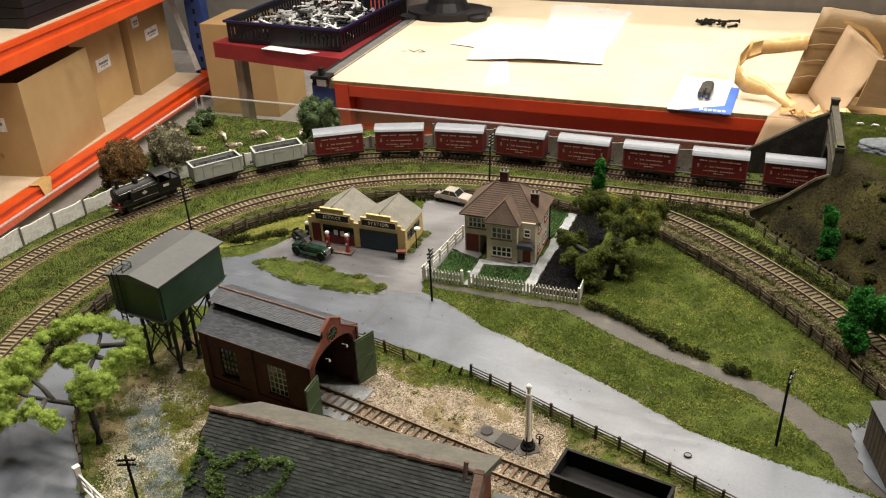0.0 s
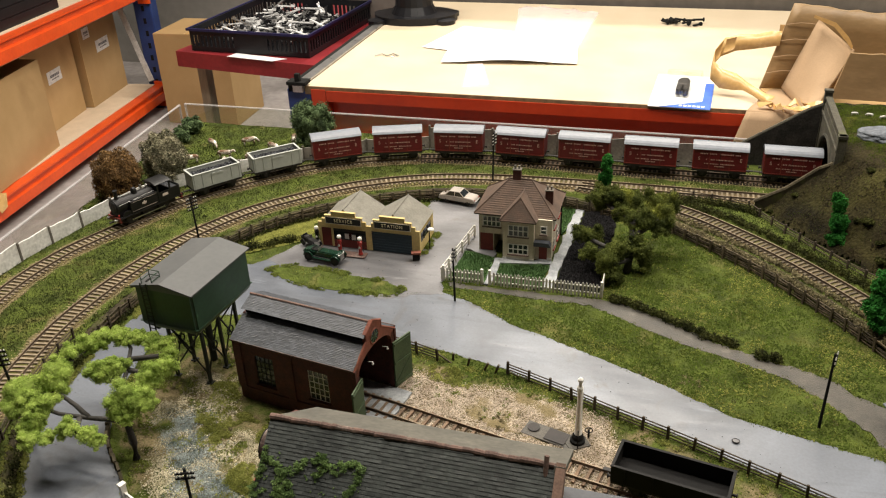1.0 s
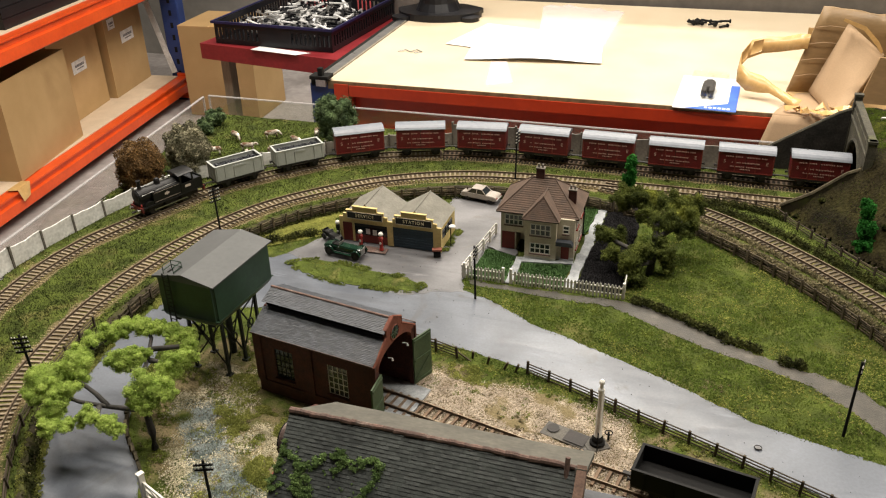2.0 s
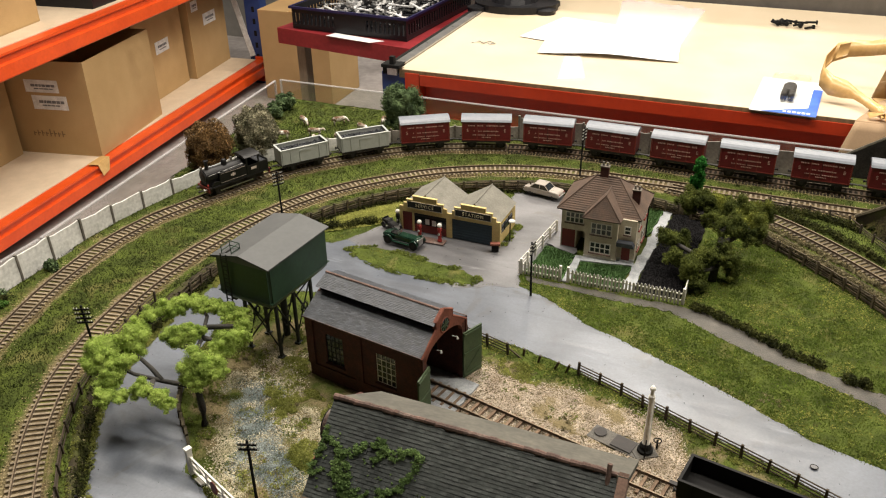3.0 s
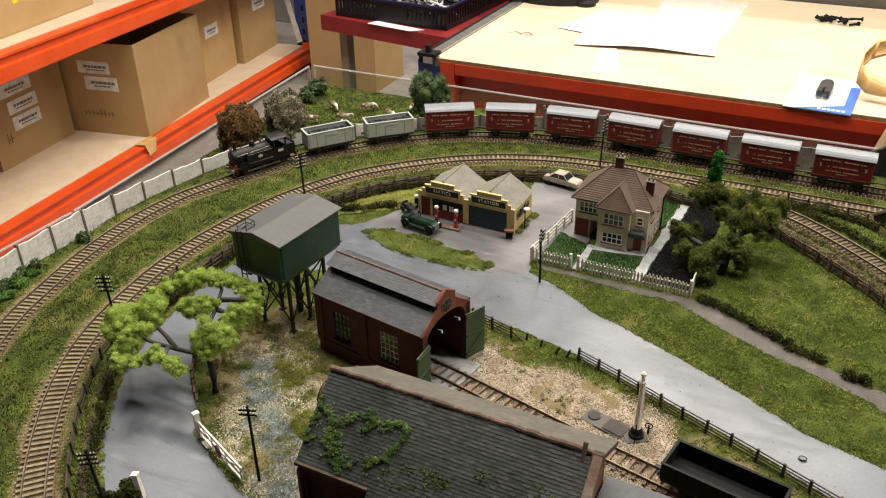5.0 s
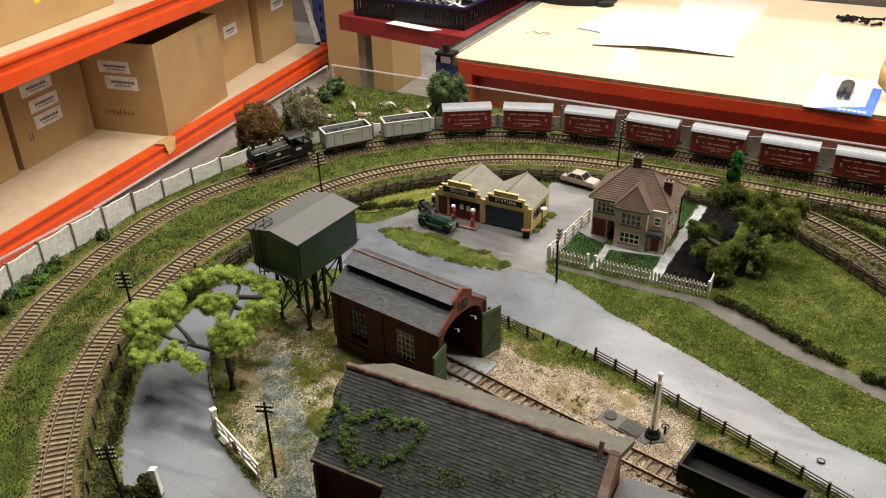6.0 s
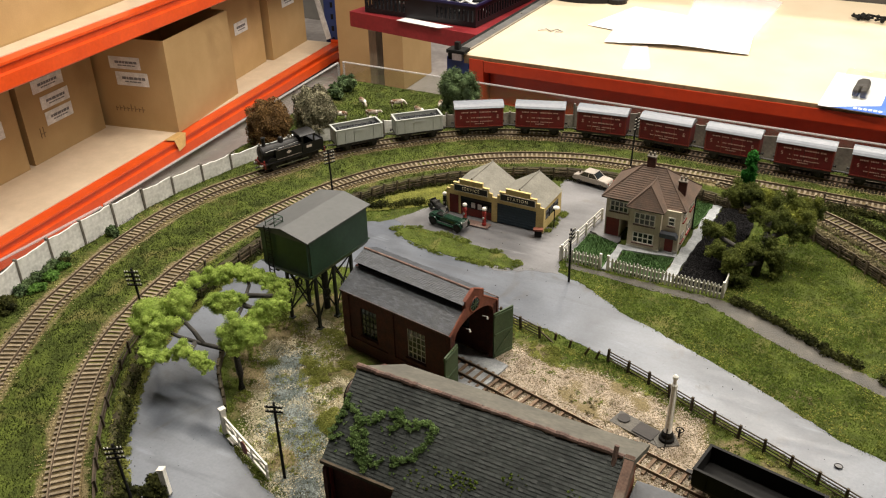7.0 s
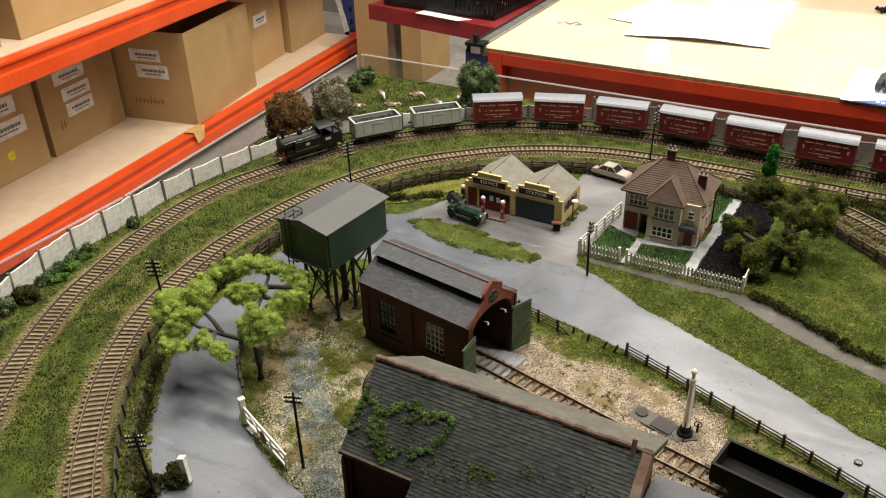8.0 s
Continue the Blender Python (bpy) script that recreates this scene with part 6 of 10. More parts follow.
# ---------------------------------------------------------------- service station
ss = thing("service_station", pose(-0.3815, 0.9535, 0.0015, 0, 0, -1.0) @ Matrix.Diagonal((1, 1, 1.13, 1)), "yellow-walled service station with twin grey roofs and black signs", "building")
for x0 in (-0.0605, 0.0005):
    x1 = x0 + 0.060
    xm = (x0 + x1) / 2
    part("back_gable", prism(B(), [(x0, 0), (x1, 0), (x1, 0.0255), (xm, 0.0405), (x0, 0.0255)], 0.0012, pose(0, 0.0285, 0)), YELLOW, ss)
    for sx, xe in ((-1, x0), (1, x1)):
        a_, b_, c_, d_ = (xe + sx * 0.0008, -0.0255, 0.0252), (xe + sx * 0.0008, 0.0315, 0.0252), (xm, 0.0315, 0.0418), (xm, -0.0255, 0.0418)
        part("roof_slope", courses(B(), *((a_, b_, c_, d_) if sx > 0 else (b_, a_, d_, c_)), 13, 0.00012), ROOF_GREY, ss)
    part("ridge", rod(B(), (xm, -0.0255, 0.0421), (xm, 0.0315, 0.0421), 0.0007, n=6), ROOF_GREY, ss)
part("side_wall", bx(-0.0605, -0.0593, -0.026, 0.0285, 0, 0.0255), YELLOW, ss)
sw = B()
box(sw, 0.0593, 0.0605, -0.026, 0.0285, 0, 0.010)
box(sw, 0.0593, 0.0605, -0.026, 0.0285, 0.0205, 0.0255)
box(sw, 0.0593, 0.0605, -0.026, -0.018, 0.010, 0.0205)
box(sw, 0.0593, 0.0605, 0.020, 0.0285, 0.010, 0.0205)
part("side_wall", sw, YELLOW, ss)
part("side_window", bx(0.0596, 0.0602, -0.018, 0.020, 0.010, 0.0205), DARKGLASS, ss)
part("window_bars", box(box(bx(0.0600, 0.0608, -0.006, -0.005, 0.010, 0.0205), 0.0600, 0.0608, 0.007, 0.008, 0.010, 0.0205), 0.0600, 0.0608, -0.018, 0.020, 0.0150, 0.0157), BLACK, ss)
FY0, FY1 = -0.0285, -0.0262
for q_ in ((-0.0625, -0.0590, 0, 0.0215), (-0.0465, -0.0440, 0, 0.0215), (-0.0030, 0.0040, 0, 0.0215), (0.0530, 0.0625, 0, 0.0225)):
    part("front_pier", bx(q_[0], q_[1], FY0, FY1, q_[2], q_[3]), YELLOW, ss)
for xc, zl in ((-0.0300, 0.0215), (0.0300, 0.0225)):
    ox = 0.0325 if xc < 0 else 0.0
    out_ = [(xc - 0.0325, zl), (xc + (0.0340 if xc < 0 else 0.0325), zl), (xc + (0.0340 if xc < 0 else 0.0325), 0.0275), (xc + 0.0275, 0.0275), (xc + 0.0275, 0.0315), (xc + 0.0230, 0.0315), (xc + 0.0230, 0.0355), (xc + 0.0150, 0.0355), (xc + 0.0150, 0.0400), (xc - 0.0150, 0.0400), (xc - 0.0150, 0.0355), (xc - 0.0230, 0.0355), (xc - 0.0230, 0.0315), (xc - 0.0275, 0.0315), (xc - 0.0275, 0.0275), (xc - 0.0325, 0.0275)]
    if xc > 0:
        out_ = [(max(x_, 0.0041), z_) for x_, z_ in out_]
    part("parapet", prism(B(), out_, FY1 - FY0, pose(0, FY0, 0)), YELLOW, ss, "stepped yellow parapet front")
for xc in (-0.0300, 0.0300):
    part("coping", bx(xc - 0.0155, xc + 0.0155, FY0 - 0.0006, FY1 + 0.0004, 0.0400, 0.0406), YELLOW, ss)
    for s in (-1, 1):
        part("coping", bx(xc + s * 0.0193 - 0.0043, xc + s * 0.0193 + 0.0043, FY0 - 0.0006, FY1 + 0.0004, 0.0355, 0.0360), YELLOW, ss)
for xc, word in ((-0.0300, "SERVICE"), (0.0300, "STATION")):
    sg = part("sign_board", bx(xc - 0.0215, xc + 0.0215, FY0 - 0.0008, FY0 + 0.0002, 0.0272, 0.0338), SIGN, ss, "black sign board")
    letters("lettering", word, 0.0050, GOLD, pose(xc, FY0 - 0.0009, 0.0305), sg, spread=1.32)
    part("sign_border", box(box(box(bx(xc - 0.0220, xc + 0.0220, FY0 - 0.0009, FY0, 0.0338, 0.0344), xc - 0.0220, xc + 0.0220, FY0 - 0.0009, FY0, 0.0266, 0.0272), xc - 0.0221, xc - 0.0215, FY0 - 0.0009, FY0, 0.0266, 0.0344), xc + 0.0215, xc + 0.0221, FY0 - 0.0009, FY0, 0.0266, 0.0344), CREAM, sg)
part("garage_door", bx(0.0040, 0.0530, -0.0275, -0.0268, 0, 0.0225), NAVY, ss, "dark blue-grey roller door")
sl = B()
for k in range(7):
    box(sl, 0.0042, 0.0528, -0.0279, -0.0274, 0.002 + 0.003 * k, 0.0022 + 0.003 * k)
part("door_slats", sl, NAVY, ss)
part("shop_door", bx(-0.0590, -0.0465, -0.0275, -0.0268, 0, 0.0215), RED_D, ss, "dark red door")
part("shop_front", bx(-0.0440, -0.0030, -0.0275, -0.0268, 0, 0.0085), RED_D, ss)
part("shop_window", bx(-0.0440, -0.0030, -0.0274, -0.0270, 0.0085, 0.0180), DARKGLASS, ss)
part("shop_fascia", bx(-0.0440, -0.0030, -0.0278, -0.0268, 0.0180, 0.0215), SIGN, ss)
part("window_posters", box(box(bx(-0.030, -0.025, -0.0279, -0.0275, 0.010, 0.016), -0.0215, -0.0165, -0.0279, -0.0275, 0.0095, 0.0155), -0.012, -0.009, -0.0279, -0.0275, 0.010, 0.015), CONCRETE, ss)
tagged(part("pump_island", bx(-0.419, -0.381, 0.9045, 0.9165, 0.0012, 0.0024, bevel=0.0004), RIDGE), "low brick-brown kerbed island under the fuel pumps", "kerb")


def pump(x, y, paint=RED, label="red petrol pump with a white globe on top"):
    p = thing("fuel_pump", pose(x, y, 0.0031), label, "fuel pump", "pumps of the service station")
    part("body", lathe(B(), [(0.0026, 0), (0.0026, 0.002), (0.0021, 0.003), (0.0021, 0.013), (0.0026, 0.0135), (0.0026, 0.0165), (0.0012, 0.018)], 14), paint, p)
    part("globe", lathe(B(), [(0.0010, 0), (0.0022, 0.001), (0.0028, 0.0026), (0.0022, 0.0042), (0.0008, 0.0050)], 14, pose(0, 0, 0.0178)), WHITE, p, "white globe")
    part("dial", rod(B(), (0, -0.0024, 0.0098), (0, -0.0029, 0.0098), 0.0014, n=12), WHITE, p)
    part("hose", tube(B(), [(0.002, -0.0005, 0.014), (0.0042, -0.001, 0.010), (0.0042, -0.001, 0.005), (0.0024, -0.0008, 0.007)], 0.0003), RUBBER, p)
    return p


pump(-0.4125, 0.9105), pump(-0.3875, 0.9105), pump(-0.4475, 0.9265, LOCO, "tall black petrol pump with a white globe")
cn = thing("oil_cabinet", pose(-0.3215, 0.914, 0.0018, 0, 0, 20), "small red and black oil cabinet by the service station", "cabinet")
part("cabinet", bx(-0.004, 0.004, -0.002, 0.002, 0, 0.008), BLACK, cn)
part("top", bx(-0.0055, 0.0055, -0.003, 0.003, 0.008, 0.0100), BRICK_O, cn)
ll = thing("street_lamp", pose(-0.3135, 0.942, 0.0018), "thin lamp post with a pale round shade", "lamp")
part("post", rod(B(), (0, 0, 0), (0, 0, 0.026), 0.0007, n=8), BLACK, ll)
part("shade", lathe(B(), [(0.004, 0), (0.0036, 0.0012), (0.001, 0.0026)], 12, pose(0.002, 0, 0.0255)), CONCRETE, ll)


def car_wheels(c, xs, y, r, w=0.0022):
    for x in xs:
        for s in (-1, 1):
            wh = part("wheel", rod(B(), (x, s * y, r), (x, s * (y - w), r), r, n=16), RUBBER, c)
            part("hub", rod(B(), (x, s * (y + 0.0001), r), (x, s * (y + 0.0003), r), r * 0.42, n=12), IRON, wh)


def saloon():
    c = thing("car", pose(-0.312, 1.074, 0.0018, 0, 0, -10) @ Matrix.Scale(0.87, 4), "beige saloon car parked by the bank", "car")
    prof = [(-0.0280, 0.004), (-0.0285, 0.0095), (-0.0270, 0.0115), (-0.0170, 0.0122), (-0.0110, 0.0125), (0.0110, 0.0122), (0.0250, 0.0110), (0.0280, 0.0090), (0.0280, 0.004)]
    b = prism(B(), prof, 0.0210, pose(0, -0.0105, 0))
    bmesh.ops.bevel(b, geom=list(b.edges), offset=0.0008, segments=2, affect="EDGES")
    part("body", b, BEIGECAR, c, smooth=False)
    cab = B()
    lo = [cab.verts.new(p) for p in ((-0.0185, -0.0098, 0.0121), (0.0115, -0.0098, 0.0121), (0.0115, 0.0098, 0.0121), (-0.0185, 0.0098, 0.0121))]
    hi = [cab.verts.new(p) for p in ((-0.0115, -0.0082, 0.0182), (0.0045, -0.0082, 0.0182), (0.0045, 0.0082, 0.0182), (-0.0115, 0.0082, 0.0182))]
    cab.faces.new(hi), cab.faces.new(lo[::-1])
    for i in range(4):
        cab.faces.new((lo[i], lo[(i + 1) % 4], hi[(i + 1) % 4], hi[i]))
    part("glazing", cab, DARKGLASS, c)
    part("cabin_roof", bx(-0.0120, 0.0050, -0.0086, 0.0086, 0.0180, 0.0190, bevel=0.0004), BEIGECAR, c)
    for x0, x1 in ((-0.0186, -0.0117), (-0.0035, -0.0030), (0.0114, 0.0047)):
        for s in (-1, 1):
            part("pillar", tube(B(), [(x0, s * 0.0099, 0.0121), (x1, s * 0.0084, 0.0182)], 0.0006), BEIGECAR, c)
    for e in (-1, 1):
        part("bumper", bx(e * 0.0288 - 0.0006, e * 0.0288 + 0.0006, -0.0100, 0.0100, 0.0055, 0.0070), STEEL, c)
        for s in (-0.0075, 0.0075):
            part("headlight" if e < 0 else "tail_light", rod(B(), (e * 0.0283, s, 0.0088), (e * 0.0287, s, 0.0088), 0.0013), STEEL if e < 0 else RED, c)
    car_wheels(c, (-0.0175, 0.0175), 0.0104, 0.0042)


def roadster(x, y, a):
    c = thing("vintage_car", pose(x, y, 0.0018, 0, 0, a), "dark green open vintage sports car on the forecourt", "car")
    b = prism(B(), [(-0.024, 0.005), (-0.026, 0.010), (-0.018, 0.0125), (-0.006, 0.0115), (-0.004, 0.0125), (0.020, 0.0120), (0.023, 0.0105), (0.023, 0.005)], 0.0110, pose(0, -0.0055, 0))
    bmesh.ops.bevel(b, geom=list(b.edges), offset=0.0010, segments=2, affect="EDGES")
    part("body", b, GREENCAR, c)
    part("cockpit", bx(-0.013, -0.005, -0.004, 0.004, 0.0110, 0.0128), BLACK, c)
    part("seat_back", bx(-0.0145, -0.0128, -0.004, 0.004, 0.0100, 0.0140, bevel=0.0004), BLACK, c)
    part("windscreen", bx(-0.0045, -0.0041, -0.0045, 0.0045, 0.0125, 0.0160), STEEL, c)
    part("radiator", bx(0.0228, 0.0240, -0.004, 0.004, 0.0050, 0.0115), STEEL, c)
    for s in (-1, 1):
        for x0 in (-0.0165, 0.0185):
            part("mudguard", tube(B(), [(x0 + 0.0058 * math.cos(t), s * 0.0083, 0.0050 + 0.0058 * math.sin(t)) for t in np.linspace(0.2, 2.9, 8)], 0.0010), GREENCAR, c)
        part("headlight", lathe(B(), [(0.0006, -0.0012), (0.0014, 0.0), (0.0014, 0.0008)], 10, pose(0.0225, s * 0.0050, 0.0110, 0, 90, 0)), STEEL, c)
        part("running_board", bx(-0.011, 0.013, s * 0.0075 - 0.0015, s * 0.0075 + 0.0015, 0.0042, 0.0049), GREENCAR, c)
    car_wheels(c, (-0.0165, 0.0185), 0.0092, 0.0050, 0.0018)


saloon()
roadster(-0.425, 0.893, -9)
mc = thing("vintage_car", pose(-0.453, 0.921, 0.0018, 0, 0, -30) @ Matrix.Scale(0.82, 4), "old black touring car with chrome lamps beside the station", "car")
bb_ = prism(B(), [(-0.018, 0.005), (-0.018, 0.013), (-0.004, 0.013), (-0.003, 0.0115), (0.014, 0.0115), (0.014, 0.005)], 0.0100, pose(0, -0.005, 0))
bmesh.ops.bevel(bb_, geom=list(bb_.edges), offset=0.0008, segments=2, affect="EDGES")
part("body", bb_, LOCO, mc)
part("seat_back", bx(-0.0150, -0.0134, -0.004, 0.004, 0.0120, 0.0152, bevel=0.0004), BLACK, mc)
part("windscreen", bx(-0.0040, -0.0036, -0.0042, 0.0042, 0.0128, 0.0158), STEEL, mc)
for s in (-1, 1):
    part("headlight", lathe(B(), [(0.0006, -0.0012), (0.0016, 0.0), (0.0016, 0.0008)], 10, pose(0.0142, s * 0.0040, 0.0108, 0, 90, 0)), STEEL, mc)
part("radiator", bx(0.0138, 0.0148, -0.0036, 0.0036, 0.0050, 0.0112), STEEL, mc)
car_wheels(mc, (-0.0115, 0.0115), 0.0075, 0.0048, 0.0016)

# ---------------------------------------------------------------- poles, crane, fences


INSULATOR = bpy.data.meshes.new("insulator")
b_ = lathe(B(), [(0.00045, 0), (0.0006, 0.0004), (0.0005, 0.0012), (0.0002, 0.0015)], 6)
b_.to_mesh(INSULATOR), b_.free()
INSULATOR.materials.append(WHITE)


def telegraph_pole(x, y, z, h, arms, lean=(0, 0), rot=0, label="black telegraph pole with white insulators on its cross arms"):
    p = thing("telegraph_pole", pose(x, y, z, lean[0], lean[1], rot), label, "pole", "telegraph poles")
    part("mast", rod(B(), (0, 0, -0.002), (0, 0, h), 0.0013, 0.0010, n=8), BLACK, p)
    for k in range(arms):
        zz_ = h - 0.003 - 0.0042 * k
        arm = part("cross_arm", bx(-0.0066, 0.0066, -0.0019, -0.0007, zz_ - 0.0007, zz_ + 0.0007), BLACK, p)
        for xx_ in (-0.0058, -0.0034, 0.0034, 0.0058):
            ins = new("insulator", INSULATOR)
            ins.parent = arm
            ins.matrix_basis = pose(xx_, -0.0013, zz_ + 0.0005)
    return p


telegraph_pole(-0.546, 0.548, 0, 0.098, 4, (0, -3), 20)
telegraph_pole(-0.566, 0.865, 0.004, 0.078, 4, (0, -1), 60)
telegraph_pole(-0.277, 1.116, ZT - 0.004, 0.072, 4, (0, 3), 80)
telegraph_pole(-0.257, 0.841, 0, 0.064, 3, (0, -2), 85)
telegraph_pole(-0.351, 0.4815, 0, 0.074, 2, (0, 0), 20, "black telegraph pole with a plain cross arm")
telegraph_pole(0.086, 0.715, 0, 0.074, 2, (0, 1), 75, "thin black pole with a pale top beside the road")
telegraph_pole(-0.430, 0.406, 0.0, 0.064, 3, (0, -3), 30)

cr = thing("water_crane", pose(-0.104, 0.652, 0.0016, 0, 0, 35), "white swan-neck water column with a black iron base by the siding", "water crane")
part("column", lathe(B(), [(0.0033, 0.008), (0.0027, 0.012), (0.0022, 0.030), (0.0019, 0.051), (0.0025, 0.052), (0.0025, 0.0550), (0.0015, 0.0565), (0.0014, 0.0600), (0.0023, 0.0610), (0.0021, 0.0630), (0.0008, 0.0645)], 14), ENAMEL, cr)
part("base", lathe(B(), [(0.0062, 0), (0.0062, 0.0025), (0.0046, 0.0035), (0.0046, 0.0065), (0.0036, 0.0085)], 16), BLACK, cr)
part("hand_wheel", tube(B(), [(0.0105 + 0.0030 * math.cos(a), 0.001 + 0.0030 * math.sin(a), 0.0075) for a in np.linspace(0, 2 * math.pi, 15)], 0.0005), BLACK, cr)
part("valve_stem", rod(B(), (0.0105, 0.001, 0), (0.0105, 0.001, 0.0078), 0.0009, n=8), BLACK, cr)
part("spindle", rod(B(), (-0.004, -0.0075, 0), (-0.004, -0.0075, 0.018), 0.0006, n=6), BLACK, cr)
part("valve_rod", rod(B(), (0.0030, 0.0, 0.010), (0.0026, 0, 0.050), 0.0004, n=6), WHITE, cr)
part("drain_plate", bx(-0.009, 0.009, -0.008, 0.008, -0.0012, 0.0001, m=pose(-0.001, 0, 0)), PATH_M, cr)
pt = tagged(part("concrete_pad", bx(-0.024, 0.020, -0.0085, 0.0085, -0.001, 0.0011, m=pose(-0.126, 0.655, 0, 0, 0, -16)), PATH_M), "grey concrete pad in the gravel by the water column", "slab")
part("inspection_cover", bx(-0.004, 0.014, -0.0070, 0.0068, 0.0017, 0.0021, m=pose(-0.126, 0.655, 0, 0, 0, -16)), IRON, pt)
part("round_cover", rod(B(), (-0.1415, 0.661, 0.0016), (-0.1415, 0.661, 0.0022), 0.0052, n=20), IRON, pt)
mh = thing("manhole_cover", pose(0.020, 0.682, 0.0012), "small round dark manhole cover in the road", "manhole cover")
part("ring", tube(B(), [(0.0029 * math.cos(a), 0.0025 * math.sin(a), 0.0002) for a in np.linspace(0, 2 * math.pi, 19)], 0.0004), IRON, mh)
part("lid", rod(B(), (0, 0, -0.0005), (0, 0, 0.0002), 0.0024, n=16), YARD, mh)


def post_and_rail(pts, label, h=0.012, rails=4, every=0.021, z=0.0, material=WOOD_D, rough=0.0):
    """Posts and split rails along a line; rough lets rails sag and stray from post to post."""
    ln_, s_ = spline(pts, 0.003)
    f = thing("wooden_fence", pose(0, 0, 0), label, "fence", "post and rail fences")
    dd = np.gradient(ln_, axis=0)
    nn = side(ln_)
    n = max(int(s_[-1] / every), 1)
    rng_ = random.Random(len(ln_) * 7 + rails)

    def at_u(u_):
        return [float(np.interp(u_, s_, q)) for q in (ln_[:, 0], ln_[:, 1], nn[:, 0], nn[:, 1], dd[:, 0], dd[:, 1])]

    for k in range(n + 1):
        x_, y_, nx_, ny_, dx_, dy_ = at_u(s_[-1] * k / n)
        ob_ = part("post", bx(-0.0010, 0.0010, -0.0008, 0.0008, -0.002, h + 0.002 + rough * rng_.uniform(-0.6, 0.6)), material, f)
        ob_.matrix_basis = pose(x_, y_, z, rng_.uniform(-4, 4), rng_.uniform(-4, 4), math.degrees(math.atan2(dy_, dx_)))
    for k in range(rails):
        zz_ = h * (k + 0.7) / rails
        hs_ = [zz_ + rng_.uniform(-rough, rough) * 0.7 for _ in range(n + 1)]
        for i in range(n):
            a_, b_ = at_u(s_[-1] * i / n - 0.0012), at_u(s_[-1] * (i + 1) / n + 0.0012)
            o_ = 0.0011 + rng_.uniform(-1, 1) * rough * 0.2
            p0 = (a_[0] + a_[2] * o_, a_[1] + a_[3] * o_, z + hs_[i] + rng_.uniform(-rough, rough) * 0.5)
            p1 = (b_[0] + b_[2] * o_, b_[1] + b_[3] * o_, z + hs_[i + 1] + rng_.uniform(-rough, rough) * 0.5)
            mid = [(u + v) / 2 for u, v in zip(p0, p1)]
            mid[2] -= rough * 0.3 * rng_.random()
            part("rail", tube(B(), [p0, mid, p1], 0.00062 if not rough else rng_.uniform(0.0005, 0.0008), 5), material, f)
    return f


post_and_rail([(-0.315, 0.7465), (-0.29, 0.7475), (-0.246, 0.735)], "dark weathered four-rail fence beside the road by the engine shed")
post_and_rail([(-0.178, 0.729), (-0.135, 0.713), (-0.080, 0.690), (-0.028, 0.670), (0.025, 0.648), (0.11, 0.612)], "long dark weathered four-rail fence between siding and road")
for x_, y_, l_ in ((-0.232, 0.738, 6), (-0.2165, 0.734, 12), (-0.2, 0.731, 24), (-0.189, 0.730, 18)):
    tagged(part("fence_post", bx(-0.001, 0.001, -0.001, 0.001, -0.001, 0.009, m=pose(x_, y_, 0, 0, l_, 0)), WOOD_D), "broken dark wooden fence post in the grass", "post", "broken fence posts")
tagged(part("broken_rail", bx(-0.009, 0.009, -0.0006, 0.0006, -0.0006, 0.0006, m=pose(-0.240, 0.7345, 0.0050, 0, 26, -10)), WOOD_D), "fallen dark fence rail leaning in the grass", "rail")
# lineside fences
n_ft = len(FOOT)
post_and_rail(shifted(FOOT, 0.011)[6:int(0.30 * n_ft):10].tolist(), "dark rotten fence on top of the lineside bank", 0.010, 3, 0.024, ZT, WOOD_D, 0.0012)
post_and_rail(shifted(FOOT, -0.003)[int(0.26 * n_ft):int(0.70 * n_ft):10].tolist(), "dry twig-coloured rail fence along the bank behind the service station", 0.0135, 5, 0.017, 0.001, WOOD_T, 0.0014)
post_and_rail(shifted(FOOT, -0.007)[int(0.70 * n_ft)::10].tolist(), "weathered tan rail fence below the branch line", 0.0125, 5, 0.018, 0.001, WOOD_T, 0.0014)
post_and_rail([(-0.045, 1.118), (0.0, 1.112), (0.040, 1.1), (0.062, 1.066), (0.095, 1.022), (0.14, 0.967), (0.19, 0.912), (0.24, 0.85)], "dark fence at the foot of the tunnel bank", 0.009, 3, 0.022, ZT, WOOD_D, 0.0010)

# level crossing gate and white posts by the road
cg = thing("crossing_gate", pose(-0.4240, 0.5000, 0.0012, 0, 0, -23) @ Matrix.Diagonal((0.81, 1, 1, 1)), "white wooden crossing gate with a red disc target", "gate")
part("gate_post", box(bx(-0.0022, 0.0022, -0.0022, 0.0022, 0, 0.024), -0.0027, 0.0027, -0.0027, 0.0027, 0.024, 0.0255), WHITE, cg)
for z in (0.004, 0.0105, 0.017):
    part("gate_rail", bx(0.002, 0.089, -0.0007, 0.0007, z - 0.0008, z + 0.0008), WHITE, cg)
for x in (0.004, 0.030, 0.058, 0.087):
    part("stile", bx(x - 0.0008, x + 0.0008, -0.0009, 0.0009, 0.003, 0.018), WHITE, cg)
part("diagonal", tube(B(), [(0.004, 0, 0.017), (0.045, 0, 0.0045), (0.087, 0, 0.017)], 0.0008), WHITE, cg)
part("target_disc", rod(B(), (0.045, -0.0012, 0.0105), (0.045, -0.002, 0.0105), 0.0058, n=20), RED_D, cg)
part("gate_foot", bx(0.010, 0.022, -0.003, 0.003, 0, 0.0015), WHITE, cg)
wp = thing("white_post", pose(-0.4180, 0.4280, 0.0012, -6, -7, 20), "short white crossing post leaning in a bush", "post")
part("post", bx(-0.0022, 0.0022, -0.0022, 0.0022, 0, 0.022), WHITE, wp)
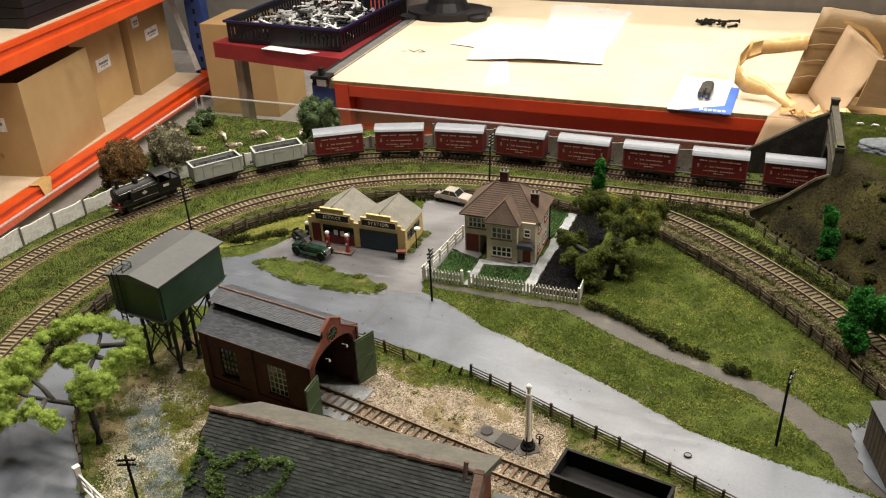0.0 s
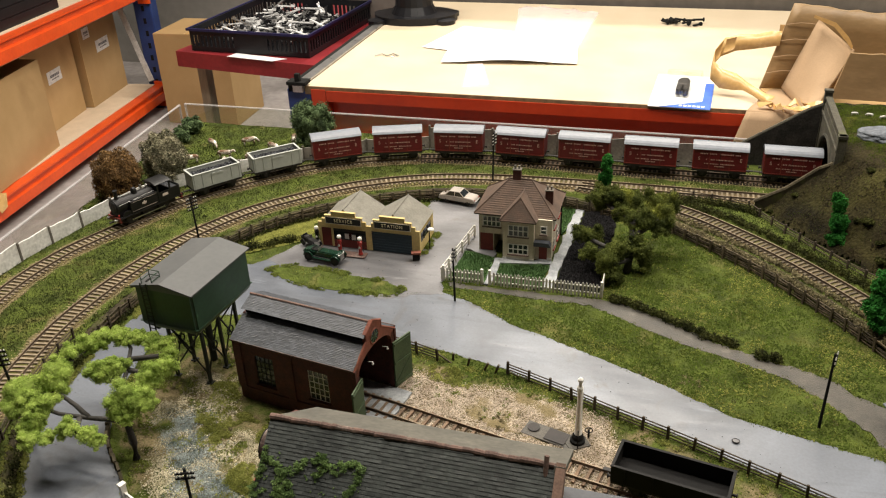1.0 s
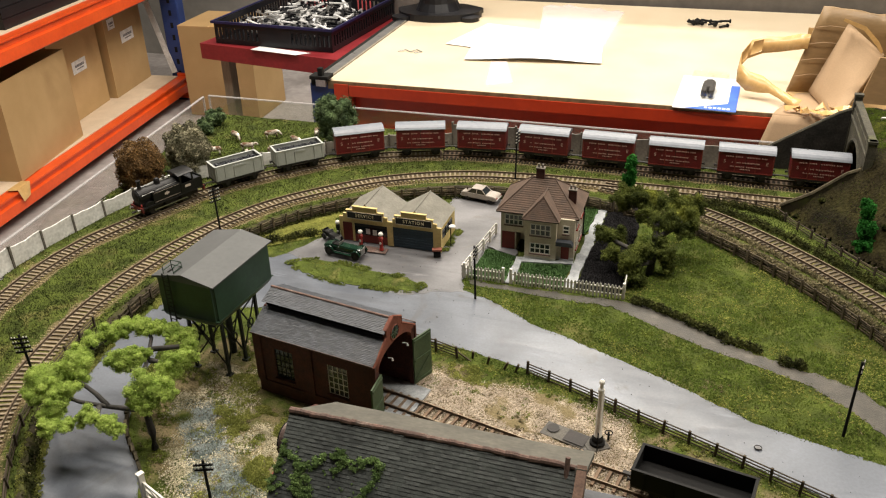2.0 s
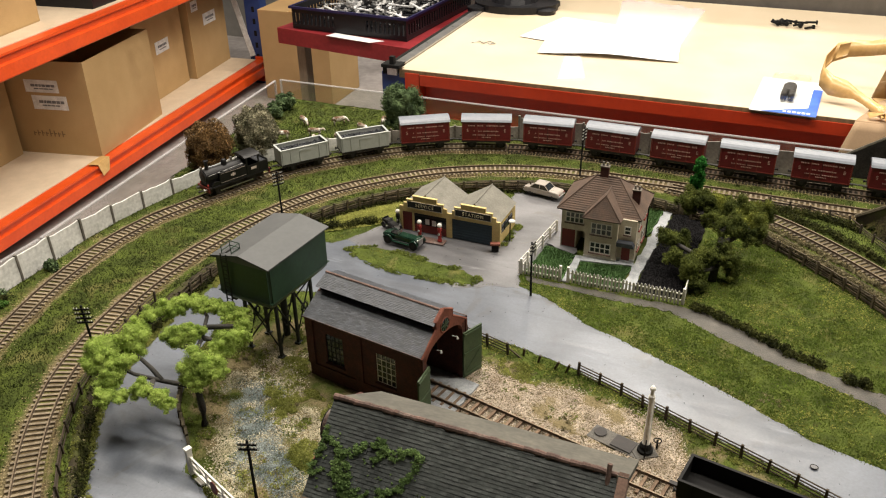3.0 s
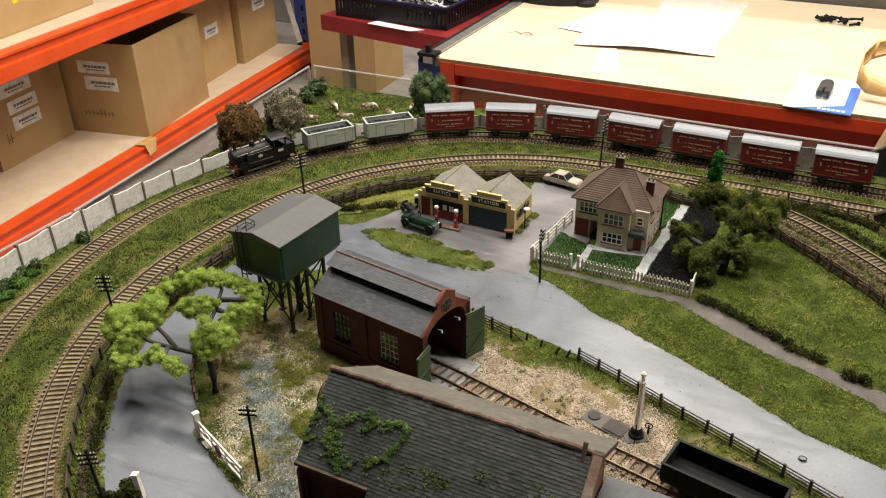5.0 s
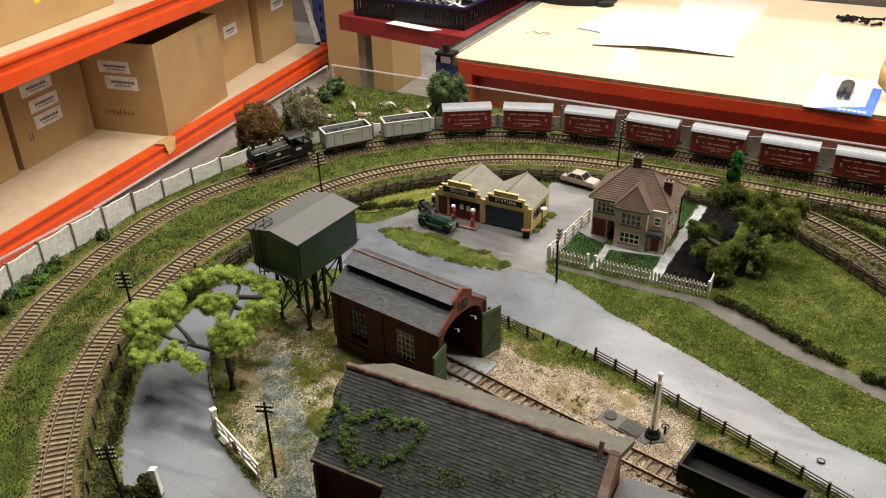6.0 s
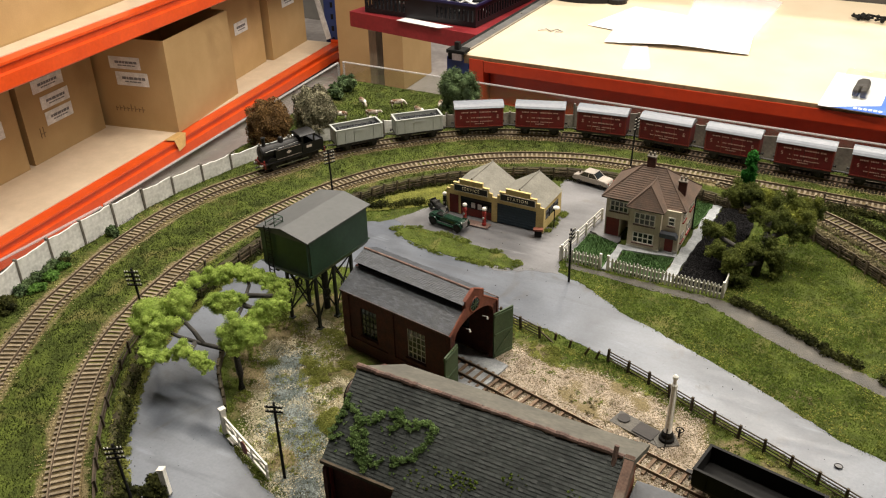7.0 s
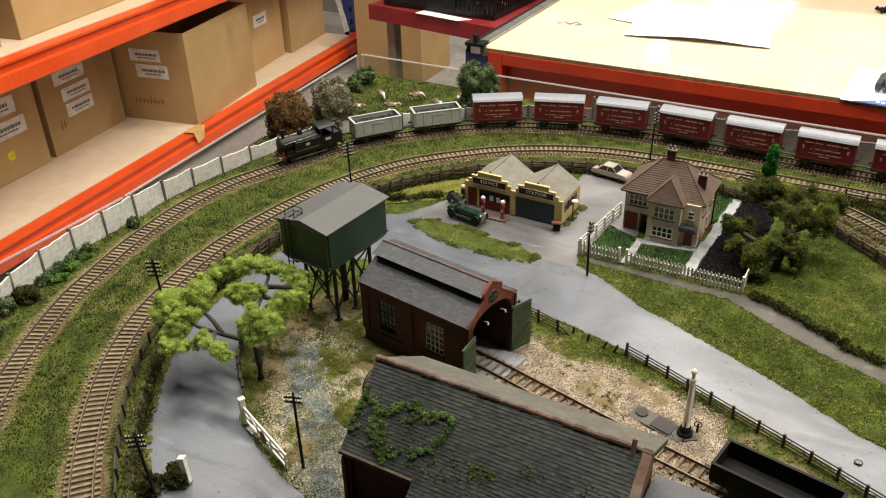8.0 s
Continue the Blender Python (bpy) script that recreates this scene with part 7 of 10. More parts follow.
part("cap", bx(-0.0027, 0.0027, -0.0027, 0.0027, 0.022, 0.0235), WHITE, wp)
lw = thing("stone_edging", pose(0, 0, 0), "low dark stone edging along the road bend", "wall")
for k, (x_, y_) in enumerate(((-0.4455, 0.524), (-0.4535, 0.532), (-0.4615, 0.539), (-0.4695, 0.546), (-0.4775, 0.554), (-0.4845, 0.562), (-0.4905, 0.571), (-0.4965, 0.580), (-0.502, 0.590), (-0.507, 0.600))):
    part("stone", bx(-0.0052, 0.0052, -0.0012, 0.0012, -0.001, 0.0075 + 0.0012 * (k % 3), m=pose(x_, y_, 0.0, 0, 0, 135 - k * 2)), STONEWALL, lw)

# concrete panel wall outside the outer line
cw, cs = spline([(-0.655, 0.36), (-0.705, 0.45), (-0.733, 0.512), (-0.749, 0.565), (-0.757, 0.62), (-0.761, 0.70), (-0.760, 0.78), (-0.749, 0.86), (-0.736, 0.915), (-0.716, 0.972), (-0.695, 1.013), (-0.6695, 1.042), (-0.639, 1.068), (-0.595, 1.110), (-0.54, 1.152), (-0.48, 1.188), (-0.42, 1.211), (-0.34, 1.222), (-0.2, 1.222), (0.02, 1.220)])
cf = thing("concrete_fence", pose(0, 0, 0), "weathered grey concrete panel wall behind the railway", "fence")
u_ = 0.0
rng = random.Random(8)
while u_ + 0.046 < cs[-1]:
    p0 = np.array([np.interp(u_, cs, cw[:, 0]), np.interp(u_, cs, cw[:, 1])])
    p1 = np.array([np.interp(u_ + 0.046, cs, cw[:, 0]), np.interp(u_ + 0.046, cs, cw[:, 1])])
    a_ = math.degrees(math.atan2(*(p1 - p0)[::-1]))
    ln_ = float(np.hypot(*(p1 - p0)))
    hp = 0.021 + 0.010 * float(smooth01((0.62 - u_) / 0.35)) + (0.014 if p0[0] > -0.43 else 0.0)
    m_ = pose(p0[0], p0[1], ZT - 0.003, rng.uniform(-3, 3), 0, a_)
    bm = B()
    cols = 6
    tops = [hp + 0.0016 * noise.noise(Vector((u_ * 40 + i * 0.7, 0, 0))) - 0.0012 * math.sin(math.pi * i / cols) for i in range(cols + 1)]
    for i in range(cols):
        x0_, x1_ = 0.001 + (ln_ - 0.002) * i / cols, 0.001 + (ln_ - 0.002) * (i + 1) / cols
        lo_ = [bm.verts.new(q) for q in ((x0_, -0.0009, 0), (x1_, -0.0009, 0), (x1_, 0.0009, 0), (x0_, 0.0009, 0))]
        hi_ = [bm.verts.new(q) for q in ((x0_, -0.0009, tops[i]), (x1_, -0.0009, tops[i + 1]), (x1_, 0.0009, tops[i + 1]), (x0_, 0.0009, tops[i]))]
        bm.faces.new(lo_[::-1]), bm.faces.new(hi_)
        for q in range(4):
            bm.faces.new((lo_[q], lo_[(q + 1) % 4], hi_[(q + 1) % 4], hi_[q]))
    bmesh.ops.remove_doubles(bm, verts=bm.verts, dist=1e-6)
    # Panels east of x = -0.56 use the darker concrete.
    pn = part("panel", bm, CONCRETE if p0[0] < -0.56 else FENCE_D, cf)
    pn.matrix_basis = m_
    ps = part("post", bx(-0.0013, 0.0013, -0.0020, 0.0014, 0, hp + 0.0015 + 0.0015 * rng.random()), POST_D, cf)
    ps.matrix_basis = m_
    u_ += 0.046

# ---------------------------------------------------------------- tunnel mouth
tp = thing("tunnel_portal", pose(0.131, 1.168, ZT), "weathered stone tunnel mouth with parapet and wing walls", "tunnel")
PW = 0.071
arch = [(0.053 * math.cos(a), 0.030 + 0.040 * math.sin(a)) for a in np.linspace(0, math.pi, 15)]
face = [(-PW, -0.002), (-0.053, -0.002), *arch[::-1], (0.053, -0.002), (PW, -0.002), (PW, 0.092), (-PW, 0.092)]
part("portal_face", prism(B(), face, 0.007, pose(0.004, 0, 0, 0, 0, 90)), PORTAL, tp)
part("arch_ring", tube(B(), [(-0.0032, y_, z_) for y_, z_ in arch], 0.0022), PORTAL, tp)
part("string_course", bx(-0.005, 0.004, -PW - 0.001, PW + 0.001, 0.080, 0.083), PORTAL, tp)
part("parapet", bx(-0.002, 0.003, -PW - 0.002, PW + 0.002, 0.092, 0.098), PORTAL, tp)
part("coping", bx(-0.0035, 0.0045, -PW - 0.003, PW + 0.003, 0.098, 0.101), PORTAL, tp)
for s in (-1, 1):
    part("pier", bx(-0.0045, 0.0045, s * PW - 0.0035, s * PW + 0.0035, 0, 0.106 if s > 0 else 0.098), PORTAL, tp)
    part("pier_cap", bx(-0.0052, 0.0052, s * PW - 0.0042, s * PW + 0.0042, 0.106 if s > 0 else 0.098, 0.109 if s > 0 else 0.101), PORTAL, tp)
part("lining", prism(B(), [(-0.06, -0.002), (-0.056, -0.002), *[(0.056 * math.cos(a), 0.030 + 0.043 * math.sin(a)) for a in np.linspace(math.pi, 0, 13)], (0.056, -0.002), (0.06, -0.002), (0.06, 0.078), (-0.06, 0.078)], 0.35, pose(0.0045, 0, 0, 0, 0, -90)), BLACK, tp)
part("tunnel_end", bx(0.352, 0.358, -0.06, 0.06, 0, 0.08), BLACK, tp)
part("wing_wall", prism(B(), [(-0.098, -0.002), (-0.002, -0.002), (-0.002, 0.088), (-0.020, 0.080), (-0.098, 0.026)], 0.004, pose(0, PW - 0.001, 0)), PORTAL_D, tp, "dark sloping wing wall behind the track")
part("wing_coping", tube(B(), [(-0.099, PW + 0.001, 0.027), (-0.020, PW + 0.001, 0.081), (-0.004, PW + 0.001, 0.089)], 0.0022), PORTAL, tp)
part("wing_wall", prism(B(), [(-0.082, -0.002), (-0.002, -0.002), (-0.002, 0.066), (-0.018, 0.058), (-0.050, 0.030), (-0.082, 0.010)], 0.004, pose(0, -PW - 0.001, 0)), MORTAR, tp, "mossy sloping wing wall beside the bank")
part("wing_coping", tube(B(), [(-0.083, -PW + 0.001, 0.011), (-0.050, -PW + 0.001, 0.031), (-0.018, -PW + 0.001, 0.059), (-0.004, -PW + 0.001, 0.066)], 0.0024), STONEWALL, tp)


def rock(x, y, z, rx, ry, rz, seed):
    bm = B()
    bmesh.ops.create_icosphere(bm, subdivisions=4, radius=1)
    for v in bm.verts:
        c = v.co
        k = 1 + 0.16 * noise.noise(c * 1.7 + Vector((seed, 0, 0))) + 0.08 * noise.noise(c * 4 + Vector((0, seed, 0)))
        v.co = Vector((c.x * rx, c.y * ry, c.z * rz)) * k
    ob = part("boulder", bm, ROCK)
    ob.location = (x, y, z)
    return tagged(ob, "blue-grey rock outcrop on the tunnel hill", "rock")


rock(0.178, 1.140, 0.101, 0.026, 0.019, 0.009, 3)


def animal(name, label, category, group, x, y, z, a, s, material, graze):
    """A tiny farm animal in one mesh."""
    bm = B()
    tube(bm, [(-0.011, 0, 0.0105), (-0.008, 0, 0.0110), (0.0, 0, 0.0106), (0.008, 0, 0.0112), (0.0105, 0, 0.0112)], [0.0022, 0.0038, 0.0042, 0.0036, 0.0020], 10)
    hd = 0.006 if graze else 0.0135
    tube(bm, [(0.009, 0, 0.0118), (0.0125, 0, (0.0118 + hd) / 2 + 0.001), (0.0145, 0, hd), (0.0170, 0, hd - 0.0016)], [0.0026, 0.0020, 0.0019, 0.0012], 8)
    for lx in (-0.0085, 0.0075):
        for ly in (-0.0022, 0.0022):
            tube(bm, [(lx, ly, 0.009), (lx + 0.0004, ly, 0.0045), (lx, ly, 0.0)], [0.0014, 0.0008, 0.0008], 6)
    tube(bm, [(-0.0112, 0, 0.0118), (-0.0124, 0, 0.008), (-0.0124, 0, 0.005)], 0.0004, 5)
    for e in (-1, 1):
        tube(bm, [(0.0138, e * 0.001, hd + 0.001), (0.0134, e * 0.0032, hd + 0.0012)], [0.0007, 0.0003], 5)
    bmesh.ops.scale(bm, vec=(s, s, s), verts=bm.verts)
    ob = part(name, bm, material, smooth=True)
    ob.matrix_basis = pose(x, y, z, 0, 0, a)
    return tagged(ob, label, category, group)


for k, (x_, y_, a_, g_) in enumerate(((-0.7118, 1.158, -35, True), (-0.6615, 1.1765, 40, True), (-0.6717, 1.122, 12, False), (-0.6268, 1.116, -8, True), (-0.6157, 1.163, -25, True), (-0.712, 1.0975, 200, False), (-0.6576, 1.087, 100, False), (-0.5977, 1.1975, -70, False))):
    animal("cow", "brown and white model cow grazing in the field" if g_ else "brown and white model cow standing in the field", "cow", "cows in the field", x_, y_, float(ground_z(x_, y_)) - 0.0002, a_, 0.92, COWM, g_)
for x_, y_, a_ in ((0.160, 1.213, 10), (0.177, 1.208, 160), (0.190, 1.202, 30)):
    animal("sheep", "small white sheep on the tunnel hill", "sheep", "sheep on the hill", x_, y_, ZT + float(hill_h(x_, y_)) - 0.0012, a_, 0.32, SHEEPM, True)

hut = thing("wooden_hut", pose(0.172, 0.715, 0.0012, 0, 0, 14), "tall dark brown wooden hut beside the hardstanding", "hut")
part("walls", bx(-0.013, 0.02, -0.028, 0.028, 0, 0.040), WOOD_D, hut)
for k in range(9):
    part("plank", bx(-0.0139, -0.0131, -0.028 + 0.0063 * k, -0.0222 + 0.0063 * k, 0.0005, 0.0395), WOOD_D, hut)
part("roof", quad_plate(B(), (-0.016, -0.031, 0.040), (0.023, -0.031, 0.043), (0.023, 0.031, 0.043), (-0.016, 0.031, 0.040), 0.0015), SLATE, hut)

# ---------------------------------------------------------------- trees and bushes


def tree(name, label, x, y, z, trunk, limbs, clumps, count, size, leaf, seed, rad=0.003, shell=0.5, category="tree", split=True, core=0.72):
    t_ = thing(name, pose(x, y, z), label, category)
    bm = B()
    if trunk:
        n = len(trunk)
        tube(bm, trunk, [rad * (1 - 0.6 * i / n) for i in range(n)], 8)
        for lb in limbs:
            tube(bm, lb, [rad * 0.72 * (1 - 0.55 * i / len(lb)) for i in range(len(lb))], 6)
        part("trunk", bm, BARK, t_, smooth=True)
    else:
        bm.free()
    rng_ = random.Random(seed)
    small = []
    for c in clumps:
        k = max(int(c[3] / 0.003), 2) * 5 if split else 0
        small += [tuple(c)] if not split else [(*c[:3], c[3] * 0.75, c[4] * 0.75, c[5] * 0.75)]
        for _ in range(k):
            d_ = Vector((rng_.gauss(0, 1), rng_.gauss(0, 1), rng_.gauss(0, 1))).normalized() * rng_.uniform(0.45, 0.95)
            s_ = rng_.uniform(0.22, 0.42)
            small.append((c[0] + d_.x * c[3], c[1] + d_.y * c[4], c[2] + d_.z * c[5], c[3] * s_, c[4] * s_, c[5] * s_))
    cr0 = leaves("crown", small, count, size, leaf, t_, seed, shell=shell)
    core_blobs("inner_foliage", small, leaf, cr0, core)
    return t_


def off(cl, x, y, z, g=1.1):
    return [(a - x, b - y, c - z, r * g, s * g, t * g) for a, b, c, r, s, t in cl]


TRUNK_CLUMPS = [(0.003, 0.007, 0.058, 0.0148), (-0.002, -0.003, 0.054, 0.0098), (0.016, 0.007, 0.055, 0.0098), (0.007, -0.002, 0.050, 0.0088), (-0.036, 0.033, 0.061, 0.0114), (-0.042, 0.027, 0.061, 0.0093), (-0.028, 0.038, 0.062, 0.0083), (0.004, 0.039, 0.060, 0.0111), (0.002, 0.030, 0.058, 0.007)]
ARCH_CLUMPS = [(-0.076, 0.026, 0.064, 0.009), (-0.075, 0.042, 0.066, 0.0091), (-0.067, 0.053, 0.068, 0.0091), (-0.058, 0.063, 0.069, 0.0096), (-0.046, 0.069, 0.069, 0.0091), (-0.031, 0.070, 0.068, 0.009), (-0.016, 0.070, 0.067, 0.0094), (-0.004, 0.070, 0.066, 0.0088), (0.006, 0.061, 0.063, 0.0087), (0.011, 0.052, 0.060, 0.0071)]
BOUGH_CLUMPS = [(-0.071, 0.008, 0.060, 0.0141), (-0.085, -0.003, 0.060, 0.0142), (-0.084, -0.018, 0.056, 0.0115), (-0.065, -0.014, 0.055, 0.0113), (-0.064, -0.029, 0.050, 0.0102), (-0.055, -0.043, 0.046, 0.008), (-0.046, -0.037, 0.045, 0.007), (-0.028, -0.030, 0.052, 0.0084), (-0.010, -0.033, 0.050, 0.0083), (-0.001, -0.035, 0.048, 0.0063)]
tree("tree", "lime-green foam-leaved model tree spreading bare branches over the road", -0.450, 0.551, 0,
     [(0, 0, 0), (0.002, -0.001, 0.018), (-0.001, 0.001, 0.034), (-0.004, 0.006, 0.046), (-0.002, 0.010, 0.056)],
     [[(-0.002, 0.002, 0.038), (-0.016, -0.002, 0.040), (-0.030, -0.006, 0.042), (-0.052, -0.012, 0.047), (-0.072, -0.014, 0.053)],
      [(-0.030, -0.006, 0.042), (-0.045, 0.0, 0.047), (-0.064, 0.004, 0.054), (-0.080, 0.0, 0.058)],
      [(-0.004, 0.006, 0.046), (-0.016, 0.020, 0.052), (-0.022, 0.040, 0.057), (-0.030, 0.060, 0.064), (-0.040, 0.068, 0.067)],
      [(-0.016, 0.020, 0.052), (-0.034, 0.030, 0.057)], [(-0.022, 0.040, 0.057), (-0.002, 0.040, 0.057)], [(-0.026, 0.050, 0.060), (0.002, 0.060, 0.062)],
      [(-0.036, -0.010, 0.043), (-0.024, -0.028, 0.048), (-0.010, -0.032, 0.049)], [(-0.070, 0.006, 0.056), (-0.074, 0.030, 0.062), (-0.062, 0.056, 0.066)]],
     [(x_, y_, z_, r_ * 1.18, r_ * 1.18, r_ * 0.95) for x_, y_, z_, r_ in TRUNK_CLUMPS + ARCH_CLUMPS + BOUGH_CLUMPS],
     175000, 0.00062, LEAF_Y, 21, 0.0034, 0.35)
tx, ty = -0.088, 0.938
OLIVE_TOP = [(-0.127, 1.003, 0.058, 0.0121), (-0.108, 0.996, 0.060, 0.0130), (-0.089, 0.998, 0.060, 0.0130), (-0.069, 1.000, 0.058, 0.0130), (-0.051, 1.009, 0.055, 0.0121), (-0.077, 0.972, 0.050, 0.0143), (-0.055, 0.981, 0.050, 0.0130), (-0.058, 0.966, 0.042, 0.0089), (-0.098, 0.980, 0.052, 0.0110)]
OLIVE_LOW = [(-0.139, 0.957, 0.032, 0.0112), (-0.124, 0.959, 0.032, 0.0094), (-0.128, 0.929, 0.026, 0.0096), (-0.107, 0.919, 0.026, 0.0138), (-0.097, 0.930, 0.030, 0.0108), (-0.099, 0.908, 0.012, 0.0098), (-0.109, 0.914, 0.016, 0.0098), (-0.082, 0.953, 0.034, 0.0092), (-0.073, 0.942, 0.024, 0.0104), (-0.069, 0.940, 0.012, 0.0080), (-0.090, 0.944, 0.022, 0.0090)]
tree("tree", "dark olive spreading tree leaning over the garden bed", tx, ty, 0,
     [(0, 0, 0), (0.002, 0.006, 0.018), (0.002, 0.014, 0.034), (0.002, 0.030, 0.050)],
     [[(0.002, 0.006, 0.020), (-0.022, 0.004, 0.026), (-0.042, 0.012, 0.030)], [(0.002, 0.014, 0.036), (0.022, 0.030, 0.046), (0.034, 0.050, 0.052)], [(0.002, 0.024, 0.046), (-0.030, 0.055, 0.055)], [(0.002, 0.004, 0.014), (-0.014, -0.020, 0.020)]],
     off([(a_, b_, c_, r_ * 1.1, r_ * 1.1, r_ * 1.05) for a_, b_, c_, r_ in OLIVE_TOP + OLIVE_LOW], tx, ty, 0),
     80000, 0.0009, LEAF_D, 22, 0.0045, 0.45, core=0.62)
tree("tree", "slim bright green young tree behind the garden", -0.128, 1.088, 0, [(0, 0, 0), (0, 0, 0.03), (0.001, 0, 0.06)], [],
     [(0, 0, 0.066, 0.008, 0.008, 0.013), (0.001, 0.0, 0.046, 0.009, 0.008, 0.013), (-0.002, 0, 0.030, 0.009, 0.008, 0.010)], 4200, 0.0014, LEAF_G, 23, 0.0014)
tree("tree", "bright green bushy tree at the edge of the field", 0.1445, 0.852, 0, [(0, 0, 0), (0.001, 0, 0.02), (0.004, 0.004, 0.045)], [],
     [(0.0, 0.002, 0.036, 0.014, 0.014, 0.016), (0.006, 0.008, 0.056, 0.016, 0.015, 0.016), (0.004, -0.004, 0.024, 0.012, 0.011, 0.009), (0.026, 0.018, 0.042, 0.016, 0.014, 0.018)], 14000, 0.0014, LEAF_G, 24, 0.0018)
tree("tree", "bright green shrub growing on the brown tunnel bank", 0.128, 1.018, ZT + float(hill_h(0.128, 1.018)) - 0.004, [(0, 0, 0), (0, 0, 0.012), (0.0, 0.002, 0.04)], [],
     [(0.0, 0.004, 0.042, 0.009, 0.009, 0.014), (0.002, 0.0, 0.022, 0.012, 0.010, 0.014), (0.004, -0.006, 0.004, 0.012, 0.008, 0.010)], 8000, 0.0013, LEAF_G, 25, 0.0012)
tree("tree", "round russet autumn tree by the concrete wall", -0.748, 0.978, ZT, [(0, 0, -0.002), (0, 0, 0.03)], [], [(0.0, 0.0, 0.033, 0.029, 0.029, 0.030), (0.0, -0.003, 0.016, 0.027, 0.026, 0.018)], 30000, 0.0011, LEAF_R, 26, 0.002, 0.75, split=False)
tree("tree", "round grey-green blossoming tree by the concrete wall", -0.711, 1.034, ZT, [(0, 0, -0.002), (0, 0, 0.03)], [], [(0.0, 0.0, 0.036, 0.028, 0.028, 0.033), (0.002, -0.002, 0.016, 0.025, 0.025, 0.018)], 32000, 0.0011, LEAF_B, 27, 0.002, 0.75, split=False)
tree("tree", "round mid-green tree at the back of the layout", -0.557, 1.181, ZT, [(0, 0, -0.002), (0, 0, 0.03)], [], [(0.0, 0.0, 0.040, 0.031, 0.028, 0.031), (0.002, -0.004, 0.020, 0.026, 0.022, 0.020)], 26000, 0.0011, LEAF_M, 28, 0.002, 0.7)
for k, (x_, y_, r_) in enumerate(((-0.775, 1.210, 0.017), (-0.768, 1.172, 0.012), (-0.790, 1.195, 0.010))):
    tree("bush", "small dark green bush in the corner of the field", x_, y_, ZT, None, [], [(0, 0, r_ * 0.7, r_, r_, r_ * 0.85)], 2600, 0.0014, LEAF_M, 40 + k, category="bush")
for k, (x_, y_, r_) in enumerate(((-0.728, 0.506, 0.012), (-0.726, 0.527, 0.0125), (-0.690, 1.005, 0.008), (-0.655, 1.045, 0.007), (-0.70, 0.472, 0.010), (-0.744, 0.618, 0.006), (-0.746, 0.688, 0.0085), (-0.634, 1.053, 0.008))):
    tree("bush", "scrubby bush against the concrete wall", x_, y_, ZT, None, [], [(0, 0, r_ * 0.6, r_, r_, r_ * 0.9)], 1500, 0.0013, HEDGE_L if k % 2 else LEAF_M, 50 + k, category="bush")
for k, (x_, y_, r_) in enumerate(((-0.7332, 0.592, 0.011), (-0.7267, 0.5695, 0.010), (-0.7385, 0.612, 0.008))):
    tree("bush", "fresh green tuft of weeds at the concrete wall", x_, y_, ZT, None, [], [(0, 0, r_ * 0.3, r_ * 0.8, r_, r_ * 0.5)], 1600, 0.0012, TUFT, 56 + k, category="bush")
tree("bush", "dark bush around the white crossing post", -0.428, 0.422, 0, None, [], [(0, 0, 0.006, 0.013, 0.011, 0.009), (-0.012, -0.012, 0.006, 0.012, 0.011, 0.008)], 2600, 0.0012, HEDGE_L, 60, category="bush")
tree("bush", "dark bush at the field edge", 0.170, 0.895, 0, None, [], [(0.006, 0, 0.006, 0.016, 0.012, 0.010)], 2000, 0.0012, HEDGE_L, 61, category="bush")


def hedge(pts, label, r, count, leaf, seed, z=0.0):
    ln_, s_ = spline(pts, 0.004)
    rng_ = random.Random(seed)
    cl = [(x_ + rng_.uniform(-r, r) * 0.5, y_ + rng_.uniform(-r, r) * 0.5, z + r * rng_.uniform(0.3, 0.7), r * rng_.uniform(0.7, 1.2), r * rng_.uniform(0.7, 1.2), r * rng_.uniform(0.6, 1.0)) for x_, y_ in ln_]
    h_ = leaves("hedge", cl, count, 0.0012, leaf, None, seed, shell=0.25)
    return tagged(h_, label, "hedge")


hedge([(-0.735, 0.553), (-0.742, 0.575), (-0.746, 0.600), (-0.749, 0.625)], "fresh green weeds growing up the foot of the concrete wall", 0.0062, 5000, LEAF_M, 84, ZT)
hedge([(-0.100, 0.878), (-0.075, 0.868), (-0.041, 0.851), (-0.012, 0.834), (0.014, 0.823), (0.022, 0.820)], "low dark hedge along the field beside the lane", 0.0055, 4200, HEDGE_L, 70)
hedge([(0.046, 0.806), (0.062, 0.803)], "short dark clump of hedge beside the lane", 0.0058, 1200, HEDGE_L, 71)
hedge([(-0.541, 0.893), (-0.518, 0.905), (-0.492, 0.922), (-0.476, 0.936)], "dark hedge at the edge of the forecourt", 0.0062, 2600, HEDGE_L, 72)
hedge(shifted(FOOT, 0.003)[4:int(0.30 * len(FOOT)):12].tolist(), "dark undergrowth along the lineside wall", 0.0085, 20000, HEDGE_L, 73, 0.003)
hedge(shifted(FOOT, 0.006)[int(0.26 * len(FOOT)):int(0.5 * len(FOOT)):12].tolist(), "dark undergrowth on the curve of the lineside wall", 0.0055, 9000, HEDGE_L, 74, 0.006)
hedge(shifted(FOOT, 0.004)[int(0.74 * len(FOOT))::12].tolist(), "scrub along the branch line wall", 0.0050, 13000, HEDGE_L, 75, 0.006)
hedge(shifted(FOOT, 0.004)[int(0.28 * len(FOOT)):int(0.72 * len(FOOT)):12].tolist(), "straw-coloured scrub along the lineside bank", 0.0042, 9000, SCRUB_P, 81, 0.006)
hedge(shifted(FOOT, 0.004)[4:int(0.28 * len(FOOT)):12].tolist(), "straw-coloured weeds in the lineside undergrowth", 0.006, 5000, SCRUB_P, 82, 0.004)
